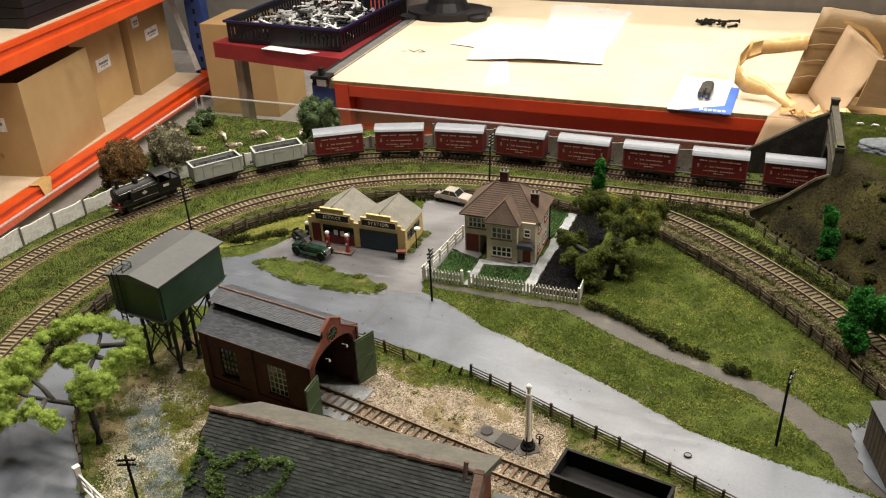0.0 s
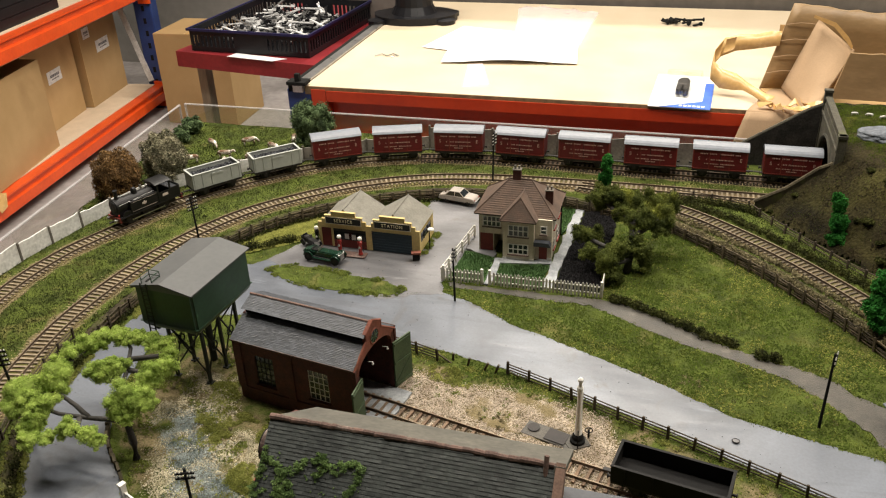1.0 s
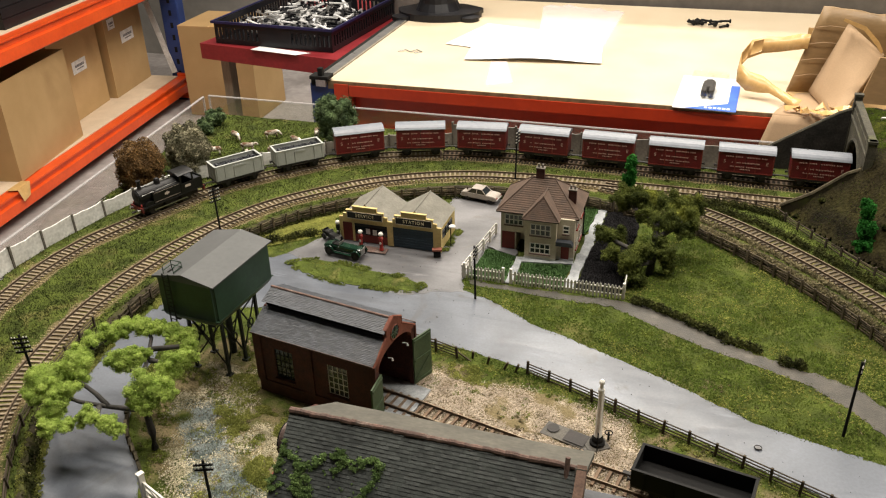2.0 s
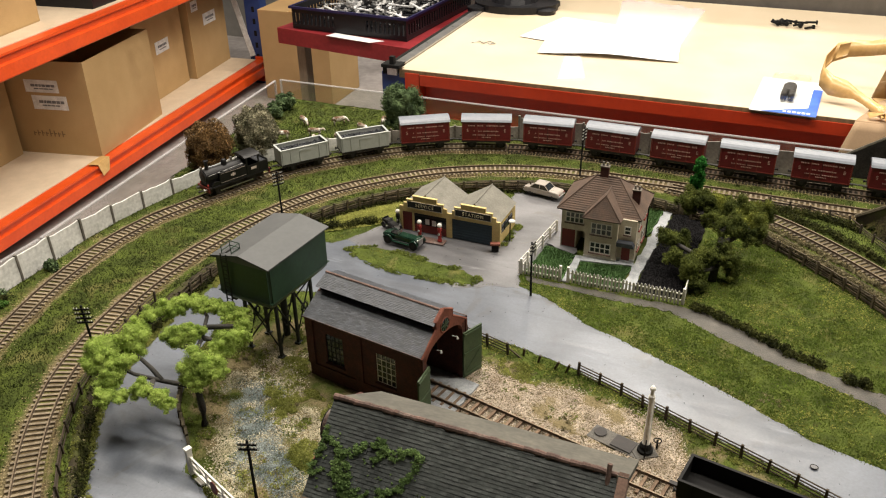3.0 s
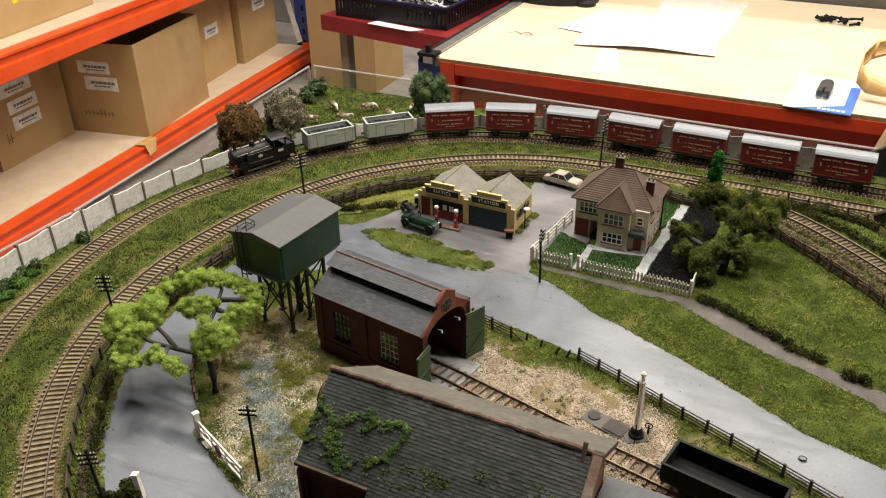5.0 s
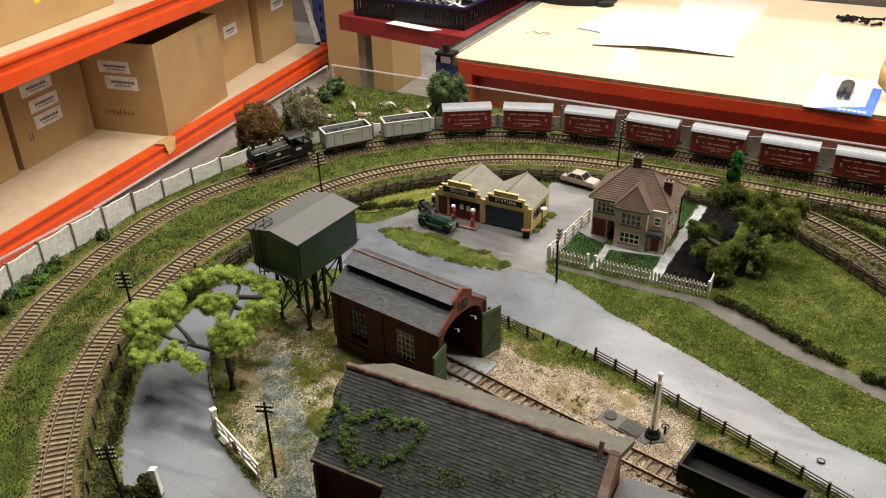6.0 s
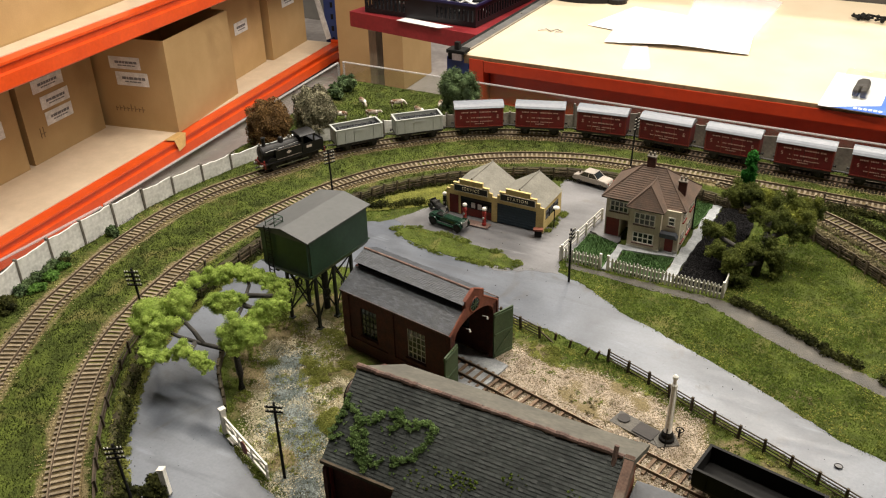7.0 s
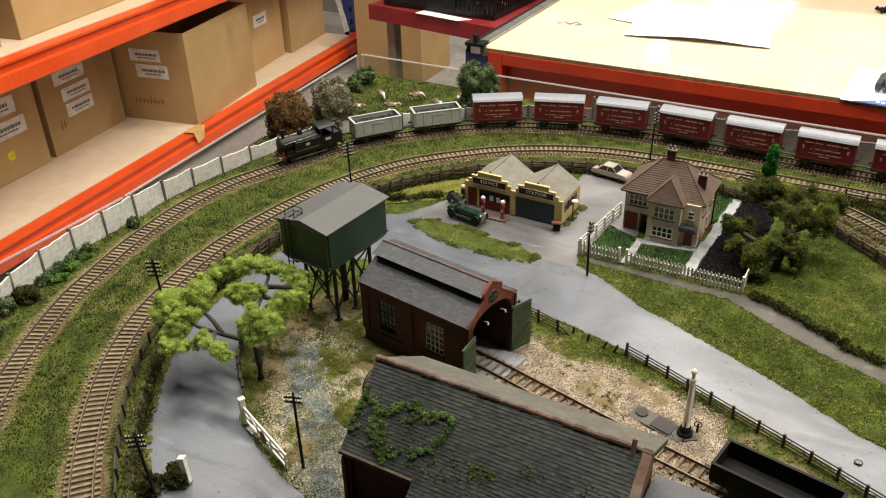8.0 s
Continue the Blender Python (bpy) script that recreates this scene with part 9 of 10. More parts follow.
acr = [(0.1, 0.2, 1)] * 4 + [(0.15, 0.3, 1), (0.15, 0.5, 1), (0.15, 0.5, 1), (0.15, 0.5, 1), (0.15, 0.5, 1), (0.3, 0.5, 0.8), (0.4, 0.5, 0.7), (0.4, 0.5, 0.6), (0.4, 0.4, 0.6)]
part("loose_tape", strip(B(), at(*loop), acr, [0.026, 0.030, 0.028, 0.032, 0.036, 0.034, 0.034, 0.036, 0.032, 0.018, 0.016, 0.018, 0.020]), TAPE, oc, "loop of brown parcel tape", smooth=True)
rng = random.Random(12)
for k in range(5):
    x0, y0 = 0.085 + 0.018 * k, rng.uniform(1.66, 1.70)
    pts = [(x0 + 0.010 * i + rng.uniform(-0.006, 0.006), y0 - 0.008 * i + rng.uniform(-0.008, 0.008), -0.053 + rng.uniform(0.002, 0.016)) for i in range(6)]
    part("crumpled_tape", strip(B(), at(*pts), [(rng.uniform(-0.5, 0.5), 1, rng.uniform(-0.8, 0.8)) for _ in pts], 0.014), TAPE, oc, "crumpled shiny tape")

# clear polythene bag and a clear offcut on the bench
bv, bf, nb = [], [], 22
for j in range(nb + 1):
    for i in range(nb + 1):
        u, v = i / nb, j / nb
        x_, y_ = -0.465 + 0.215 * u - 0.02 * v + 0.06 * (1 - v) * (0.5 - u), 2.06 + 0.32 * v + 0.02 * math.sin(u * 5)
        bv.append((x_, y_, TZ + 0.008 + 0.010 * abs(noise.noise(Vector((u * 5, v * 7, 1)))) + 0.004 * abs(noise.noise(Vector((u * 14, v * 15, 4))))))
bf = [(j * (nb + 1) + i, j * (nb + 1) + i + 1, (j + 1) * (nb + 1) + i + 1, (j + 1) * (nb + 1) + i) for j in range(nb) for i in range(nb)]
m_n = len(bv)
bv += [(x_, y_, z_ - 0.0006) for x_, y_, z_ in bv]
bf += [tuple(q + m_n for q in f[::-1]) for f in bf]
pbag = tagged(mesh_part("plastic_bag", bv, bf, POLYBAG, smooth=True), "crumpled clear polythene bag on the papers", "bag")
pbag.visible_shadow = False
poff = tagged(part("plastic_offcut", slab(B(), [(-0.502, 1.881), (-0.470, 1.890), (-0.424, 1.748), (-0.474, 1.722)], TZ + 0.0010, TZ + 0.0030), POLYBAG), "clear plastic offcut lying before the papers", "plastic")
poff.visible_shadow = False

# ---------------------------------------------------------------- maroon side bench with a crate
sb = thing("side_bench", pose(-1.372, 2.104, 0, 0, 0, -9), "maroon-edged side bench on grey timber legs", "table")
part("top", bx(0, 0.50, 0, 0.62, -0.172, -0.130), MAROON, sb)
for lx_, ly_ in ((0.02, 0.05), (0.36, 0.06), (0.03, 0.55), (0.46, 0.55)):
    part("leg", bx(lx_, lx_ + 0.028, ly_, ly_ + 0.028, FLOOR, -0.172), TIMBER, sb)
tagged(part("paper_scrap", quad_plate(B(), (-1.20, 2.070, -0.128), (-1.06, 2.048, -0.128), (-1.03, 2.075, -0.1285), (-1.19, 2.105, -0.1285), 0.0006), PAPER), "torn scrap of white paper under the crate", "paper")
crt = thing("plastic_crate", pose(-1.325, 2.112, -0.1285, 0, 0, -3.5), "low black plastic crate full of white plastic parts", "crate")
CW, CD, CH = 0.352, 0.40, 0.058
part("bottom", bx(0, CW, 0, CD, 0, 0.004), CRATE_M, crt)
for nm, x0, x1, y0, y1 in (("front_wall", 0, CW, 0, 0.004), ("back_wall", 0, CW, CD - 0.004, CD), ("side_wall", 0, 0.004, 0.004, CD - 0.004), ("side_wall", CW - 0.004, CW, 0.004, CD - 0.004)):
    along = x1 - x0 > 0.1
    bm = B()
    box(bm, x0, x1, y0, y1, 0.004, 0.013)
    box(bm, x0, x1, y0, y1, CH - 0.016, CH)
    n = 26
    for k in range(n + 1):
        lo_, hi_ = (x0, x1) if along else (y0, y1)
        c0 = lo_ + (hi_ - lo_ - 0.007) * k / n
        wd = 0.007 if not (along and 9 < k < 17) else 0.0138
        if along:
            box(bm, c0, min(c0 + wd, x1), y0, y1, 0.013, CH - 0.016)
        else:
            box(bm, x0, x1, c0, c0 + wd, 0.013, CH - 0.016)
    part(nm, bm, CRATE_M, crt)
part("rim", box(box(box(bx(-0.006, CW + 0.006, -0.006, 0.0, CH - 0.004, CH + 0.002), -0.006, CW + 0.006, CD, CD + 0.006, CH - 0.004, CH + 0.002), -0.006, 0, 0, CD, CH - 0.004, CH + 0.002), CW, CW + 0.006, 0, CD, CH - 0.004, CH + 0.002), CRATE_B, crt, "blue rim")
rng = random.Random(77)
for k in range(230):
    l_ = rng.uniform(0.03, 0.075)
    m_ = pose(rng.uniform(0.05, CW - 0.05), rng.uniform(0.05, CD - 0.05), rng.uniform(0.012, 0.052), rng.uniform(-14, 14), rng.uniform(-16, 16), rng.uniform(0, 180))
    bm = box(B(), -l_ / 2, l_ / 2, -0.0032, 0.0032, -0.0015, 0.0015, m=m_)
    box(bm, -l_ / 2, -l_ / 2 + 0.006, -0.006, 0.006, -0.002, 0.002, m=m_)
    box(bm, l_ / 2 - 0.012, l_ / 2, -0.0042, -0.0022, -0.0015, 0.006, m=m_)
    part("plastic_clip", bm, (WHITEPART, CRATE_M, ALU)[(0, 1, 0, 1, 2)[k % 5]], crt)
carton("brown cardboard box on the floor under the side bench", 0.62, -0.62, 0.0, 0.245, 0.30, 0.355, 0, group="cartons under the bench", parent_m=pose(-1.712, 2.950, FLOOR + 0.001, 0, 0, 2) @ pose(-0.62, 0.62, 0))

# ---------------------------------------------------------------- lineside bank
tagged(ribbon("lineside_bank", FOOT, [(-0.0025, -0.002), (-0.001, 0.006), (0.001, 0.012), (0.0035, 0.0135), (0.009, 0.012)], MORTAR, jitter=0.0012), "dark overgrown earth bank holding up the track bed", "", "", "structure")

# ---------------------------------------------------------------- grass and chippings
rs = np.random.RandomState(11)


def cloud(x, y, scale, seed):
    """Smooth random unevenness from 0 to 1 over the plan, about 1 / scale metres from lump to lump."""
    r = np.random.RandomState(seed).rand(256, 256)
    u, v = (np.asarray(x) + 2) * scale, (np.asarray(y) + 2) * scale
    i, j = np.floor(u).astype(int), np.floor(v).astype(int)
    a, b = smooth01(u - i), smooth01(v - j)
    g = [[r[(i + m) % 256, (j + n) % 256] for n in (0, 1)] for m in (0, 1)]
    return (g[0][0] * (1 - a) + g[1][0] * a) * (1 - b) + (g[0][1] * (1 - a) + g[1][1] * a) * b


def scatter_blades(name, label, x, y, z, h, w, material, lean=0.5):
    n = len(x)
    a, t = rs.rand(n) * 2 * np.pi, rs.rand(n) * 2 * np.pi
    mound = 0.5 * cloud(x, y, 180, 3) + 0.5 * cloud(x, y, 60, 4)
    hh_, ww_ = h * (0.35 + rs.rand(n)) * (0.6 + 1.1 * mound), w * (0.7 + 0.6 * rs.rand(n))
    le = lean * hh_ * rs.rand(n)
    v = np.empty((n, 3, 3))
    v[:, 0] = np.c_[x - np.cos(a) * ww_ / 2, y - np.sin(a) * ww_ / 2, z - 0.0006]
    v[:, 1] = np.c_[x + np.cos(a) * ww_ / 2, y + np.sin(a) * ww_ / 2, z - 0.0006]
    v[:, 2] = np.c_[x + np.cos(t) * le, y + np.sin(t) * le, z + hh_]
    ob = mesh_part(name, v.reshape(-1, 3).tolist(), np.arange(n * 3).reshape(-1, 3).tolist(), material)
    return tagged(ob, label, "grass", "", "stuff")


def spots(n, x0, x1, y0, y1):
    return rs.uniform(x0, x1, n), rs.uniform(y0, y1, n)


FOOTPRINTS = [[(-0.405, 0.63), (-0.29, 0.61), (-0.28, 0.69), (-0.40, 0.71)], [(-0.30, 0.46), (-0.10, 0.41), (-0.04, 0.41), (-0.04, 0.55), (-0.10, 0.57), (-0.30, 0.575)], [(0.155, 0.68), (0.2, 0.69), (0.19, 0.75), (0.15, 0.74)]]


def bare(x, y, fringe=0.0):
    """Where no grass grows; fringe lets it creep a little over the edges of road and paths."""
    f = fringe * np.random.RandomState(5).rand(len(x))
    isl_ = depth_in(ISLAND, x, y) > -f
    b = (depth_in(ROAD_OUT, x, y) > f) & ~isl_ | (depth_in(YARD_OUT, x, y) > f) & ~isl_ | (depth_in(PATH_OUT, x, y) > f) | inside(PLOT, x, y)
    for q in FOOTPRINTS:
        b |= inside(q, x, y)
    return b


x, y = spots(500000, -0.80, 0.26, 0.36, 1.255)
ok = inside(BOARD, x, y) & ~bare(x, y, 0.0045)
x, y = x[ok], y[ok]
rail = np.minimum(near(OUTER, x, y), np.minimum(near(INNER, x, y), near(BRANCH, x, y)))
sid = near(SIDING, x, y)
thin = np.clip(1.05 - bareness(x, y), 0.05, 1) ** 1.5
patch = 0.6 * cloud(x, y, 35, 1) + 0.4 * cloud(x, y, 110, 2)
ok = (rail > 0.0135 + 0.004 * rs.rand(len(x))) & (sid > 0.014) & (rs.rand(len(x)) < thin * np.clip(patch + 0.5, 0.5, 1)) & (hill_h(x, y) < 0.001)
x, y, rail = x[ok], y[ok], rail[ok]
z = ground_z(x, y)
z = np.where(inside(ISLAND, x, y), 0.0008, np.maximum(z, 0.0002))
inner_field = inside(YARD_AREA, x, y)
scatter_blades("grass", "short static grass of the fields and verges", x[inner_field], y[inner_field], z[inner_field], 0.0009, 0.0009, BLADE, 1.6)
dead = ~inner_field & ~((x < -0.53) & (y > 1.06) & (rail > 0.03)) & (0.7 * cloud(x, y, 26, 21) + 0.25 * cloud(x, y, 110, 22) + 0.05 * rs.rand(len(x)) + np.clip((0.026 - rail) / 0.026, -0.3, 0.5) + 0.12 * smooth01((y - 1.0) / 0.1) > 0.60)
live = ~inner_field & ~dead
scatter_blades("lineside_grass", "coarse olive grass along the railway", x[live], y[live], z[live], 0.0016, 0.0009, BLADE_D, 1.0)
scatter_blades("dead_grass", "straw-brown dead grass beside the ballast", x[dead], y[dead], z[dead], 0.0013, 0.0008, BLADE_O, 1.2)
# lawns
x, y = spots(60000, -0.28, -0.15, 0.88, 1.10)
lawn = [[(-0.275, 0.883), (-0.2365, 0.883), (-0.2365, 0.936), (-0.271, 0.947)], [(-0.2245, 0.883), (-0.174, 0.883), (-0.173, 0.932), (-0.2245, 0.924)], [(-0.261, 1.021), (-0.169, 1.011), (-0.162, 1.096), (-0.257, 1.099)]]
ok = inside(lawn[0], x, y) | inside(lawn[1], x, y) | inside(lawn[2], x, y)
scatter_blades("lawn_grass", "bright green clipped lawn grass", x[ok], y[ok], np.full(ok.sum(), 0.002), 0.0014, 0.0008, BLADE_L)
# grass and scrub on the hill
x, y = spots(200000, 0.05, 0.26, 0.80, 1.25)
h = hill_h(x, y)
ok = (h > 0.003) & ~((y > 1.104) & (x < 0.142)) & (np.hypot((x - 0.178) / 0.027, (y - 1.14) / 0.02) > 1) & ((h > 0.083 + 0.004 * rs.rand(len(x))) | (rs.rand(len(x)) < 0.04))
scatter_blades("hill_grass", "rough grass over the tunnel hill", x[ok], y[ok], ZT + h[ok] - 0.001, 0.0012, 0.0010, BLADE, 1.4)


def scatter_stones(name, label, x, y, z, size, material, category="gravel"):
    n = len(x)
    base = np.array([(1, 0, -0.5), (-1, 0, -0.5), (0, 1, -0.5), (0, -1, -0.5), (0, 0, 1)], float)
    tri = np.array([(0, 2, 4), (2, 1, 4), (1, 3, 4), (3, 0, 4)])
    s = size * (0.5 + rs.rand(n) ** 2)[:, None, None] * (0.6 + 0.5 * rs.rand(n, 5, 1))
    a = rs.rand(n) * np.pi
    c, d = np.cos(a), np.sin(a)
    v = base[None] * s * np.array([1, 0.8, 0.6])
    v = np.stack([v[..., 0] * c[:, None] - v[..., 1] * d[:, None], v[..., 0] * d[:, None] + v[..., 1] * c[:, None], v[..., 2]], -1)
    v += np.stack([x, y, z], -1)[:, None]
    f = (tri[None] + 5 * np.arange(n)[:, None, None]).reshape(-1, 3)
    return tagged(mesh_part(name, v.reshape(-1, 3).tolist(), f.tolist(), material), label, category, "", "stuff")


x, y = spots(120000, -0.31, 0.03, 0.57, 0.73)
ok = (rs.rand(len(x)) < smooth01(0.35 + depth_in(GRAVEL_E, x, y) / 0.022)) & ~inside(ROAD_OUT, x, y) & (rs.rand(len(x)) < np.where(near(SIDING, x, y) > 0.0095, 1.0, 0.75)) & ~inside(FOOTPRINTS[0], x, y) & (np.hypot(x + 0.126, (y - 0.655) * 1.6) > 0.016)
scatter_stones("pale_gravel", "pale pinkish stone chippings beside the siding", x[ok], y[ok], np.where(near(SIDING, x[ok], y[ok]) > 0.0095, 0.0006, 0.0), 0.0007, STONE_P)
x, y = spots(190000, -0.47, -0.28, 0.44, 0.67)
clump = np.clip(1.6 * (0.5 * cloud(x, y, 60, 5) + 0.5 * cloud(x, y, 160, 6)) + 0.05, 0, 1)
ok = (rs.rand(len(x)) < 0.8 * clump * np.maximum(smooth01(0.5 + depth_in(GRAVEL_W, x, y) / 0.03), np.maximum(smooth01(0.5 + depth_in(GRAVEL_S, x, y) / 0.02), 0.55 * smooth01(0.5 + depth_in(MOSS_BED, x, y) / 0.02)))) & ~inside(ROAD_OUT, x, y)
blue = 1.25 - near(spline([(-0.436, 0.596), (-0.391, 0.545), (-0.350, 0.510), (-0.325, 0.470)], 0.01)[0], x, y) / 0.026 + 0.9 * (cloud(x, y, 70, 8) - 0.5) > rs.rand(len(x))
scatter_stones("cream_gravel", "cream stone chippings in the yard", x[ok & ~blue], y[ok & ~blue], np.full((ok & ~blue).sum(), 0.0005), 0.0008, STONE_G)
scatter_stones("blue_gravel", "blue-grey stone chippings in the yard", x[ok & blue], y[ok & blue], np.full((ok & blue).sum(), 0.0005), 0.0008, STONE_B)
w_ = [(o, l) for o in (-0.012, 0.012) for l in (OUTER, INNER)]
bxs, bys = [], []
for o, l in w_:
    k = rs.randint(0, len(l), 11000)
    p = l[k] + side(l)[k] * (o + rs.normal(0, 0.005, 11000))[:, None]
    bxs.append(p[:, 0]), bys.append(p[:, 1])
x, y = np.concatenate(bxs), np.concatenate(bys)
rail = np.minimum(near(OUTER, x, y), np.minimum(near(INNER, x, y), near(BRANCH, x, y)))
ok = (rail > 0.0095) & (rail < 0.026) & inside(BOARD, x, y) & ~inside(YARD_AREA, x, y)
BALL_ST = mat("ballast_stone", (0.48, 0.40, 0.23), (0.20, 0.16, 0.075), 0.9, 50, 0, island=0.45, vary=0.2, spec=0.15)
scatter_stones("track_ballast", "sandy ballast stones along the tracks", x[ok], y[ok], np.full(ok.sum(), ZT + 0.0006), 0.0007, BALL_ST)

# clods in the garden bed, rough lumps and scrub on the hill
x, y = spots(9000, -0.162, -0.108, 0.884, 1.09)
ok = depth_in([(-0.160, 0.886), (-0.113, 0.887), (-0.110, 1.05), (-0.128, 1.09), (-0.150, 1.07), (-0.155, 0.98)], x, y) > 0.0005
scatter_stones("soil_clods", "black clods of dug garden soil", x[ok], y[ok], np.full(ok.sum(), 0.0032), 0.0011, SOIL)
x, y = spots(22000, 0.05, 0.26, 0.80, 1.16)
h = hill_h(x, y)
ok = (h > 0.004) & (h < 0.080) & ~((y > 1.100) & (x < 0.142)) & (cloud(x, y, 90, 7) > 0.42)
HILL_ST = mat("hill_lumps", (0.036, 0.028, 0.013), (0.012, 0.010, 0.006), 0.95, 60, 0, island=0.5, vary=0.2, spec=0.1)
scatter_stones("hill_rubble", "dark brown rubble and earth on the tunnel bank", x[ok], y[ok], ZT + h[ok] - 0.0008, 0.0012, HILL_ST)
rng = random.Random(91)
scr = []
for _ in range(34):
    x_, y_ = rng.uniform(0.06, 0.22), rng.uniform(0.90, 1.10)
    h_ = float(hill_h(x_, y_))
    if 0.004 < h_ < 0.08:
        r_ = rng.uniform(0.003, 0.007)
        scr.append((x_, y_, ZT + h_, r_, r_, r_ * 0.4))
sc_ = leaves("hill_scrub", scr, 9000, 0.0012, HEDGE_L, None, 92, shell=0.3)
tagged(sc_, "dark scrub clinging to the tunnel bank", "scrub", "", "stuff")
# grit lying on the roads
x, y = spots(2600, -0.58, 0.25, 0.40, 1.0)
ok = (inside(ROAD_OUT, x, y) | inside(YARD_OUT, x, y)) & ~inside(ISLAND, x, y) & (rs.rand(len(x)) < 0.35)
scatter_stones("road_grit", "dark grit and crumbs lying on the road", x[ok], y[ok], np.full(ok.sum(), 0.0009), 0.0006, HILL_ST)


def moss(name, label, n, x0, x1, y0, y1, keep_at, material, seed, zfun, least=0.95):
    x, y = spots(n, x0, x1, y0, y1)
    ok = keep_at(x, y) & (cloud(x, y, 45, seed) + 0.5 * cloud(x, y, 150, seed + 1) > least)
    x, y = x[ok], y[ok]
    z = zfun(x, y)
    r = 0.0008 + 0.0016 * rs.rand(len(x)) ** 2
    cl = np.c_[x, y, z + 0.0006, r * 1.2, r * 1.2, r * 0.7].tolist()
    return tagged(leaves(name, cl, len(cl) * 14, 0.0007, material, None, seed, shell=0.2), label, "moss", "", "stuff")


def open_ground(x, y):
    r = np.minimum(near(OUTER, x, y), np.minimum(near(INNER, x, y), near(BRANCH, x, y)))
    return inside(BOARD, x, y) & ~bare(x, y) & (r > 0.017) & (near(SIDING, x, y) > 0.016) & (hill_h(x, y) < 0.001)


def crumbs(name, label, n, x0, x1, y0, y1, keep_at, size, material, scale, seed, least):
    """Loose foam crumbs in drifts over the turf."""
    x, y = spots(n, x0, x1, y0, y1)
    ok = keep_at(x, y) & (bareness(x, y) < 0.35 + 0.2 * rs.rand(n)) & (0.65 * cloud(x, y, scale, seed) + 0.35 * cloud(x, y, scale * 3.3, seed + 1) + 0.25 * rs.rand(n) > least)
    x, y = x[ok], y[ok]
    return scatter_stones(name, label, x, y, np.maximum(ground_z(x, y), 0) + 0.0006, size, material, "turf")


def in_field(x, y):
    return open_ground(x, y) & inside(YARD_AREA, x, y)


def lineside(x, y):
    return open_ground(x, y) & ~inside(YARD_AREA, x, y)


crumbs("yellow_turf", "yellow-green foam turf in drifts over the field", 90000, -0.31, 0.20, 0.60, 1.10, in_field, 0.0010, CRUMB_Y, 28, 201, 0.74)
VERGE_W = [(-0.565, 0.872), (-0.535, 0.882), (-0.47, 0.93), (-0.45, 1.01), (-0.50, 0.995), (-0.575, 0.915)]
crumbs("yellow_turf", "bright yellow-green turf bank beside the service station", 90000, -0.58, -0.44, 0.86, 1.02, lambda x, y: in_field(x, y) & inside(VERGE_W, x, y), 0.0011, CRUMB_Y, 40, 231, 0.42)
crumbs("green_turf", "dull green foam turf over the field", 100000, -0.31, 0.20, 0.60, 1.10, in_field, 0.0011, CRUMB_G, 33, 211, 0.60)
crumbs("green_turf", "dull green foam turf between the tracks", 60000, -0.78, 0.05, 0.36, 1.25, lineside, 0.0012, CRUMB_D, 30, 221, 0.66)
moss("moss_tufts", "small mossy tufts in the field grass", 15000, -0.30, 0.20, 0.66, 1.06, lambda x, y: open_ground(x, y) & inside(YARD_AREA, x, y), MOSS, 101, lambda x, y: ground_z(x, y))
moss("moss_tufts", "small mossy tufts between the tracks", 5000, -0.78, 0.02, 0.36, 1.25, lambda x, y: open_ground(x, y) & ~inside(YARD_AREA, x, y), BLADE_D, 111, lambda x, y: ground_z(x, y))
moss("moss_tufts", "olive weeds at the edge of the yard gravel", 12000, -0.50, -0.29, 0.44, 0.72, lambda x, y: open_ground(x, y) & (depth_in(GRAVEL_W, x, y) < 0.004), MOSS, 161, lambda x, y: ground_z(x, y))
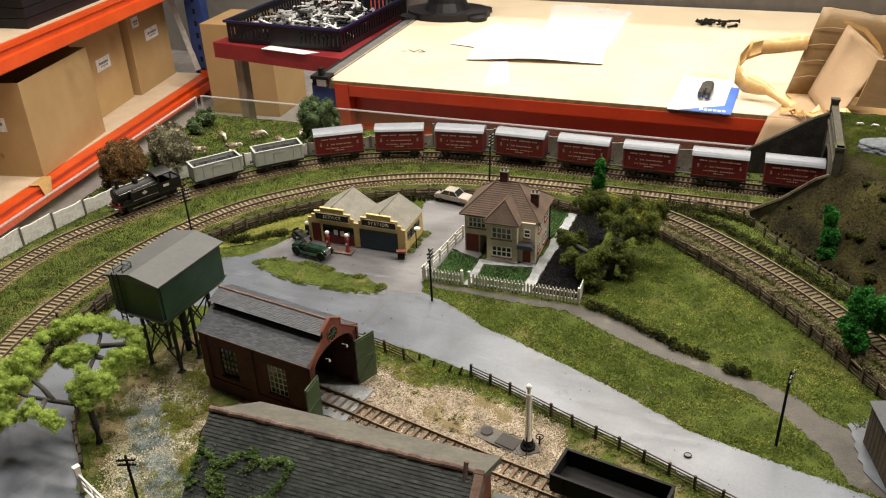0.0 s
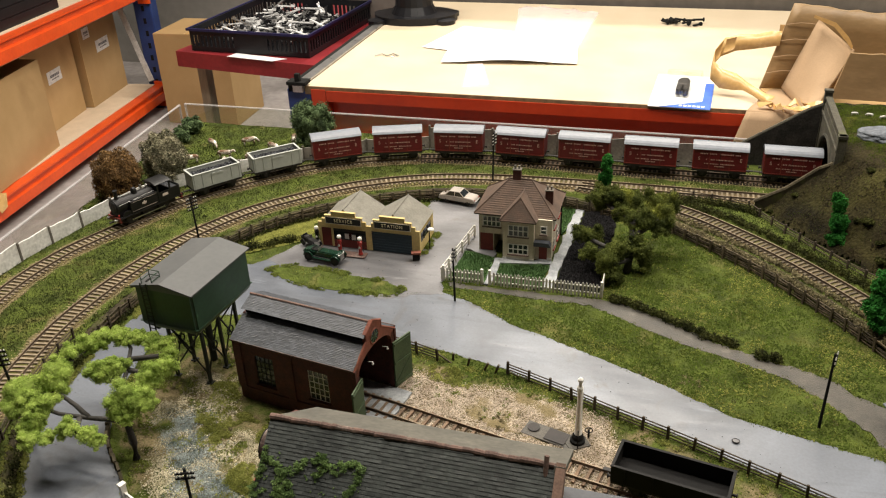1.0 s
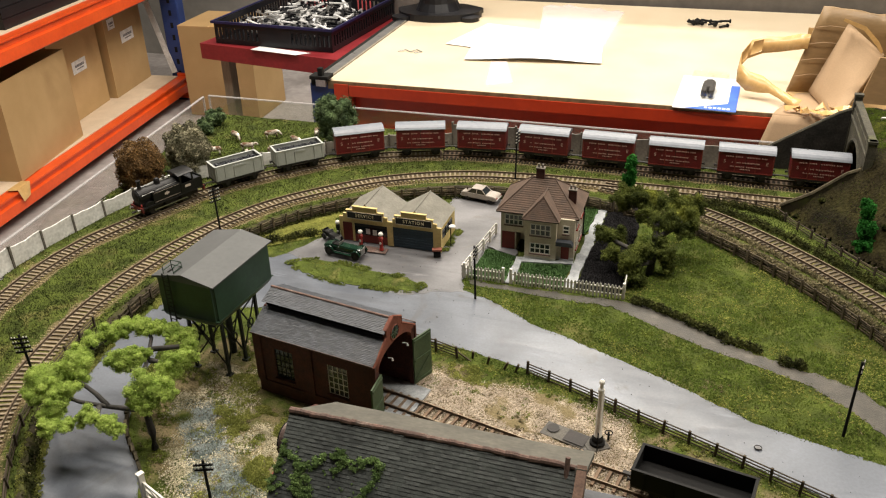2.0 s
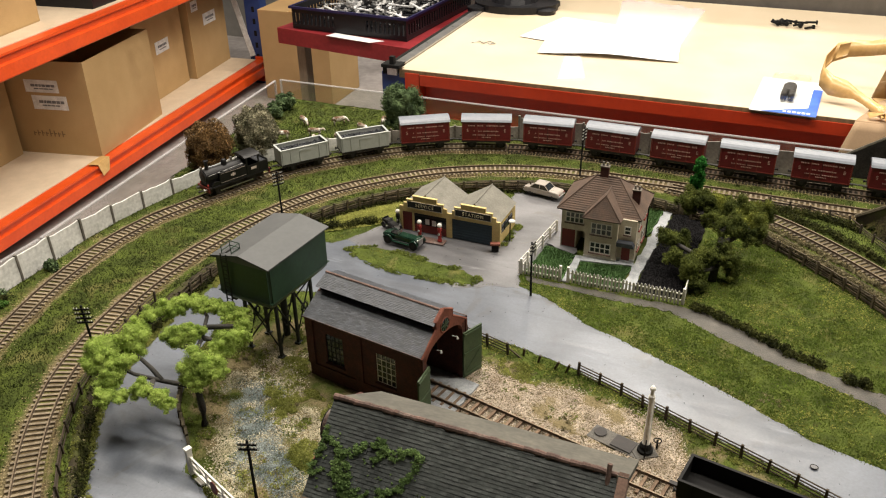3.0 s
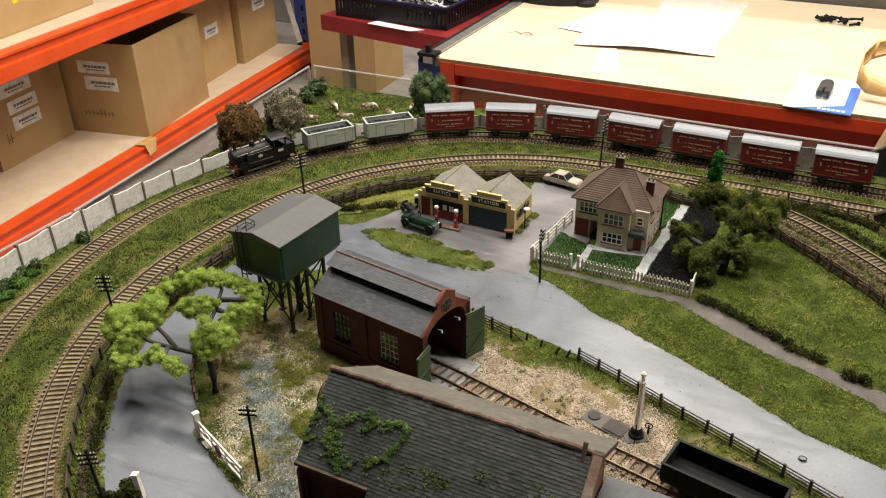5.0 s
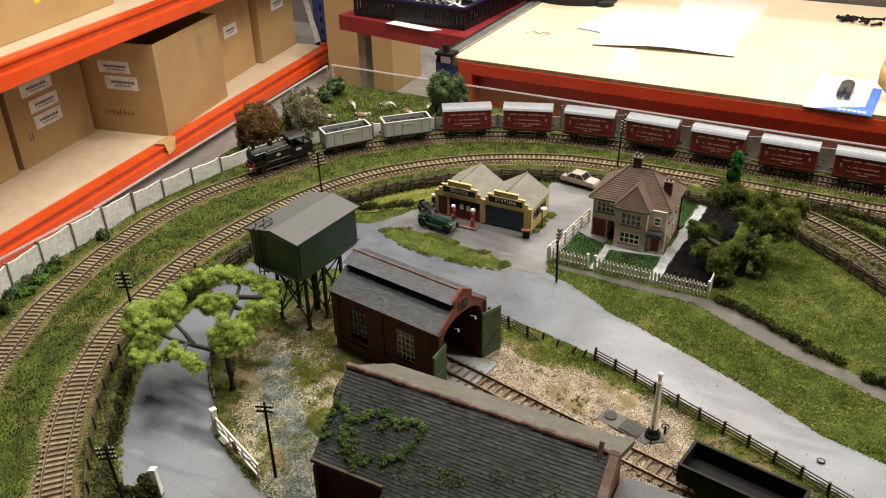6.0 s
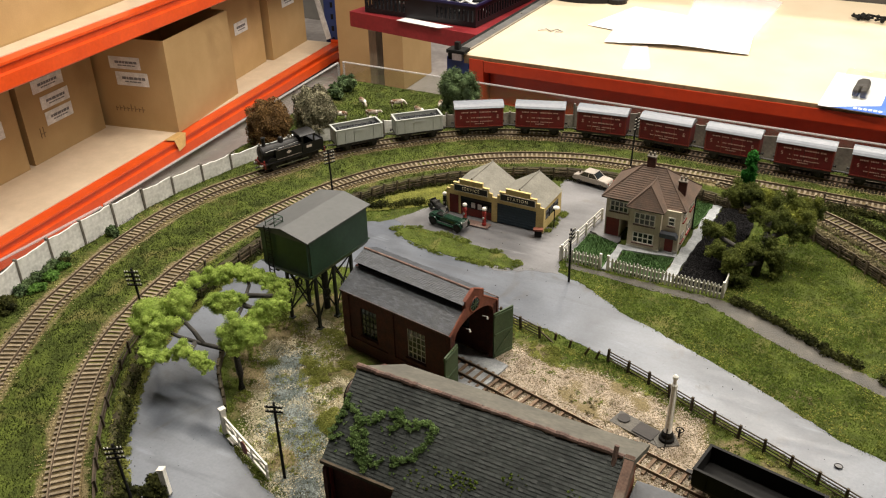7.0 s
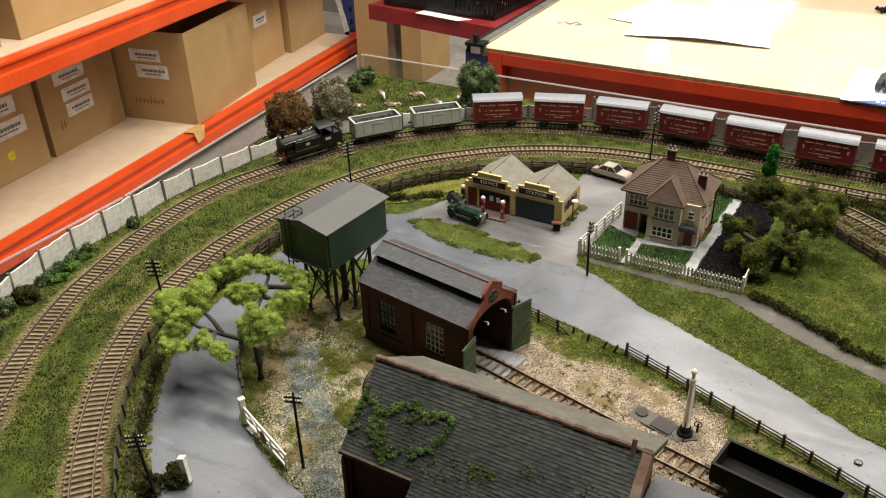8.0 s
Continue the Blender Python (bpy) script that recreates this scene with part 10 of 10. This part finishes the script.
moss("dry_tufts", "ochre weeds and dust on the yard ground", 6000, -0.52, 0.10, 0.48, 0.76, lambda x, y: open_ground(x, y) & inside(YARD_AREA, x, y), SCRUB_P, 121, lambda x, y: ground_z(x, y))
moss("yellow_moss", "yellow-green moss beside the yard gravel", 24000, -0.46, -0.29, 0.51, 0.67, lambda x, y: open_ground(x, y) & (depth_in(MOSS_BED, x, y) > -0.008), MOSS_Y, 151, lambda x, y: ground_z(x, y), 0.82)
EDGE_L, _ = spline(LEFT_ROAD[:9])
EDGE_L = shifted(EDGE_L, 0.003)
moss("yellow_moss", "yellow-green moss between the lane and the hedge bank", 60000, -0.62, -0.38, 0.33, 0.86, lambda x, y: near(EDGE_L, x, y) < 0.0075, MOSS_Y, 171, lambda x, y: np.maximum(ground_z(x, y), 0.0003), 0.6)
moss("yellow_moss", "mossy weeds along the service station wall and the forecourt edges", 20000, -0.50, -0.28, 0.82, 1.0, lambda x, y: (near(spline([(-0.3185, 0.935), (-0.317, 0.985)], 0.004)[0], x, y) < 0.006) | (near(spline([(-0.284, 0.872), (-0.279, 0.905), (-0.272, 0.96)], 0.004)[0], x, y) < 0.003) | (np.abs(depth_in(ISLAND, x, y)) < 0.0045), MOSS, 181, lambda x, y: np.full(len(x), 0.0006), 0.6)
moss("yellow_moss", "yellow-green moss along the verge of siding and road", 30000, -0.30, 0.10, 0.57, 0.75, lambda x, y: open_ground(x, y) & (depth_in(VERGE, x, y) > -0.004) & (depth_in(GRAVEL_E, x, y) < 0.004), MOSS_Y, 131, lambda x, y: ground_z(x, y))
moss("yellow_moss", "yellow-green moss along the lane edge and the tracks", 22000, -0.70, -0.24, 0.36, 0.98, lambda x, y: open_ground(x, y) & ((np.abs(depth_in(ROAD_OUT, x, y)) < 0.010) | inside([(-0.56, 0.87), (-0.47, 0.93), (-0.45, 1.01), (-0.49, 0.99), (-0.57, 0.91)], x, y) | (bareness(x, y) > 0.3) & (cloud(x, y, 25, 9) > 0.5)), MOSS_Y, 141, lambda x, y: ground_z(x, y))
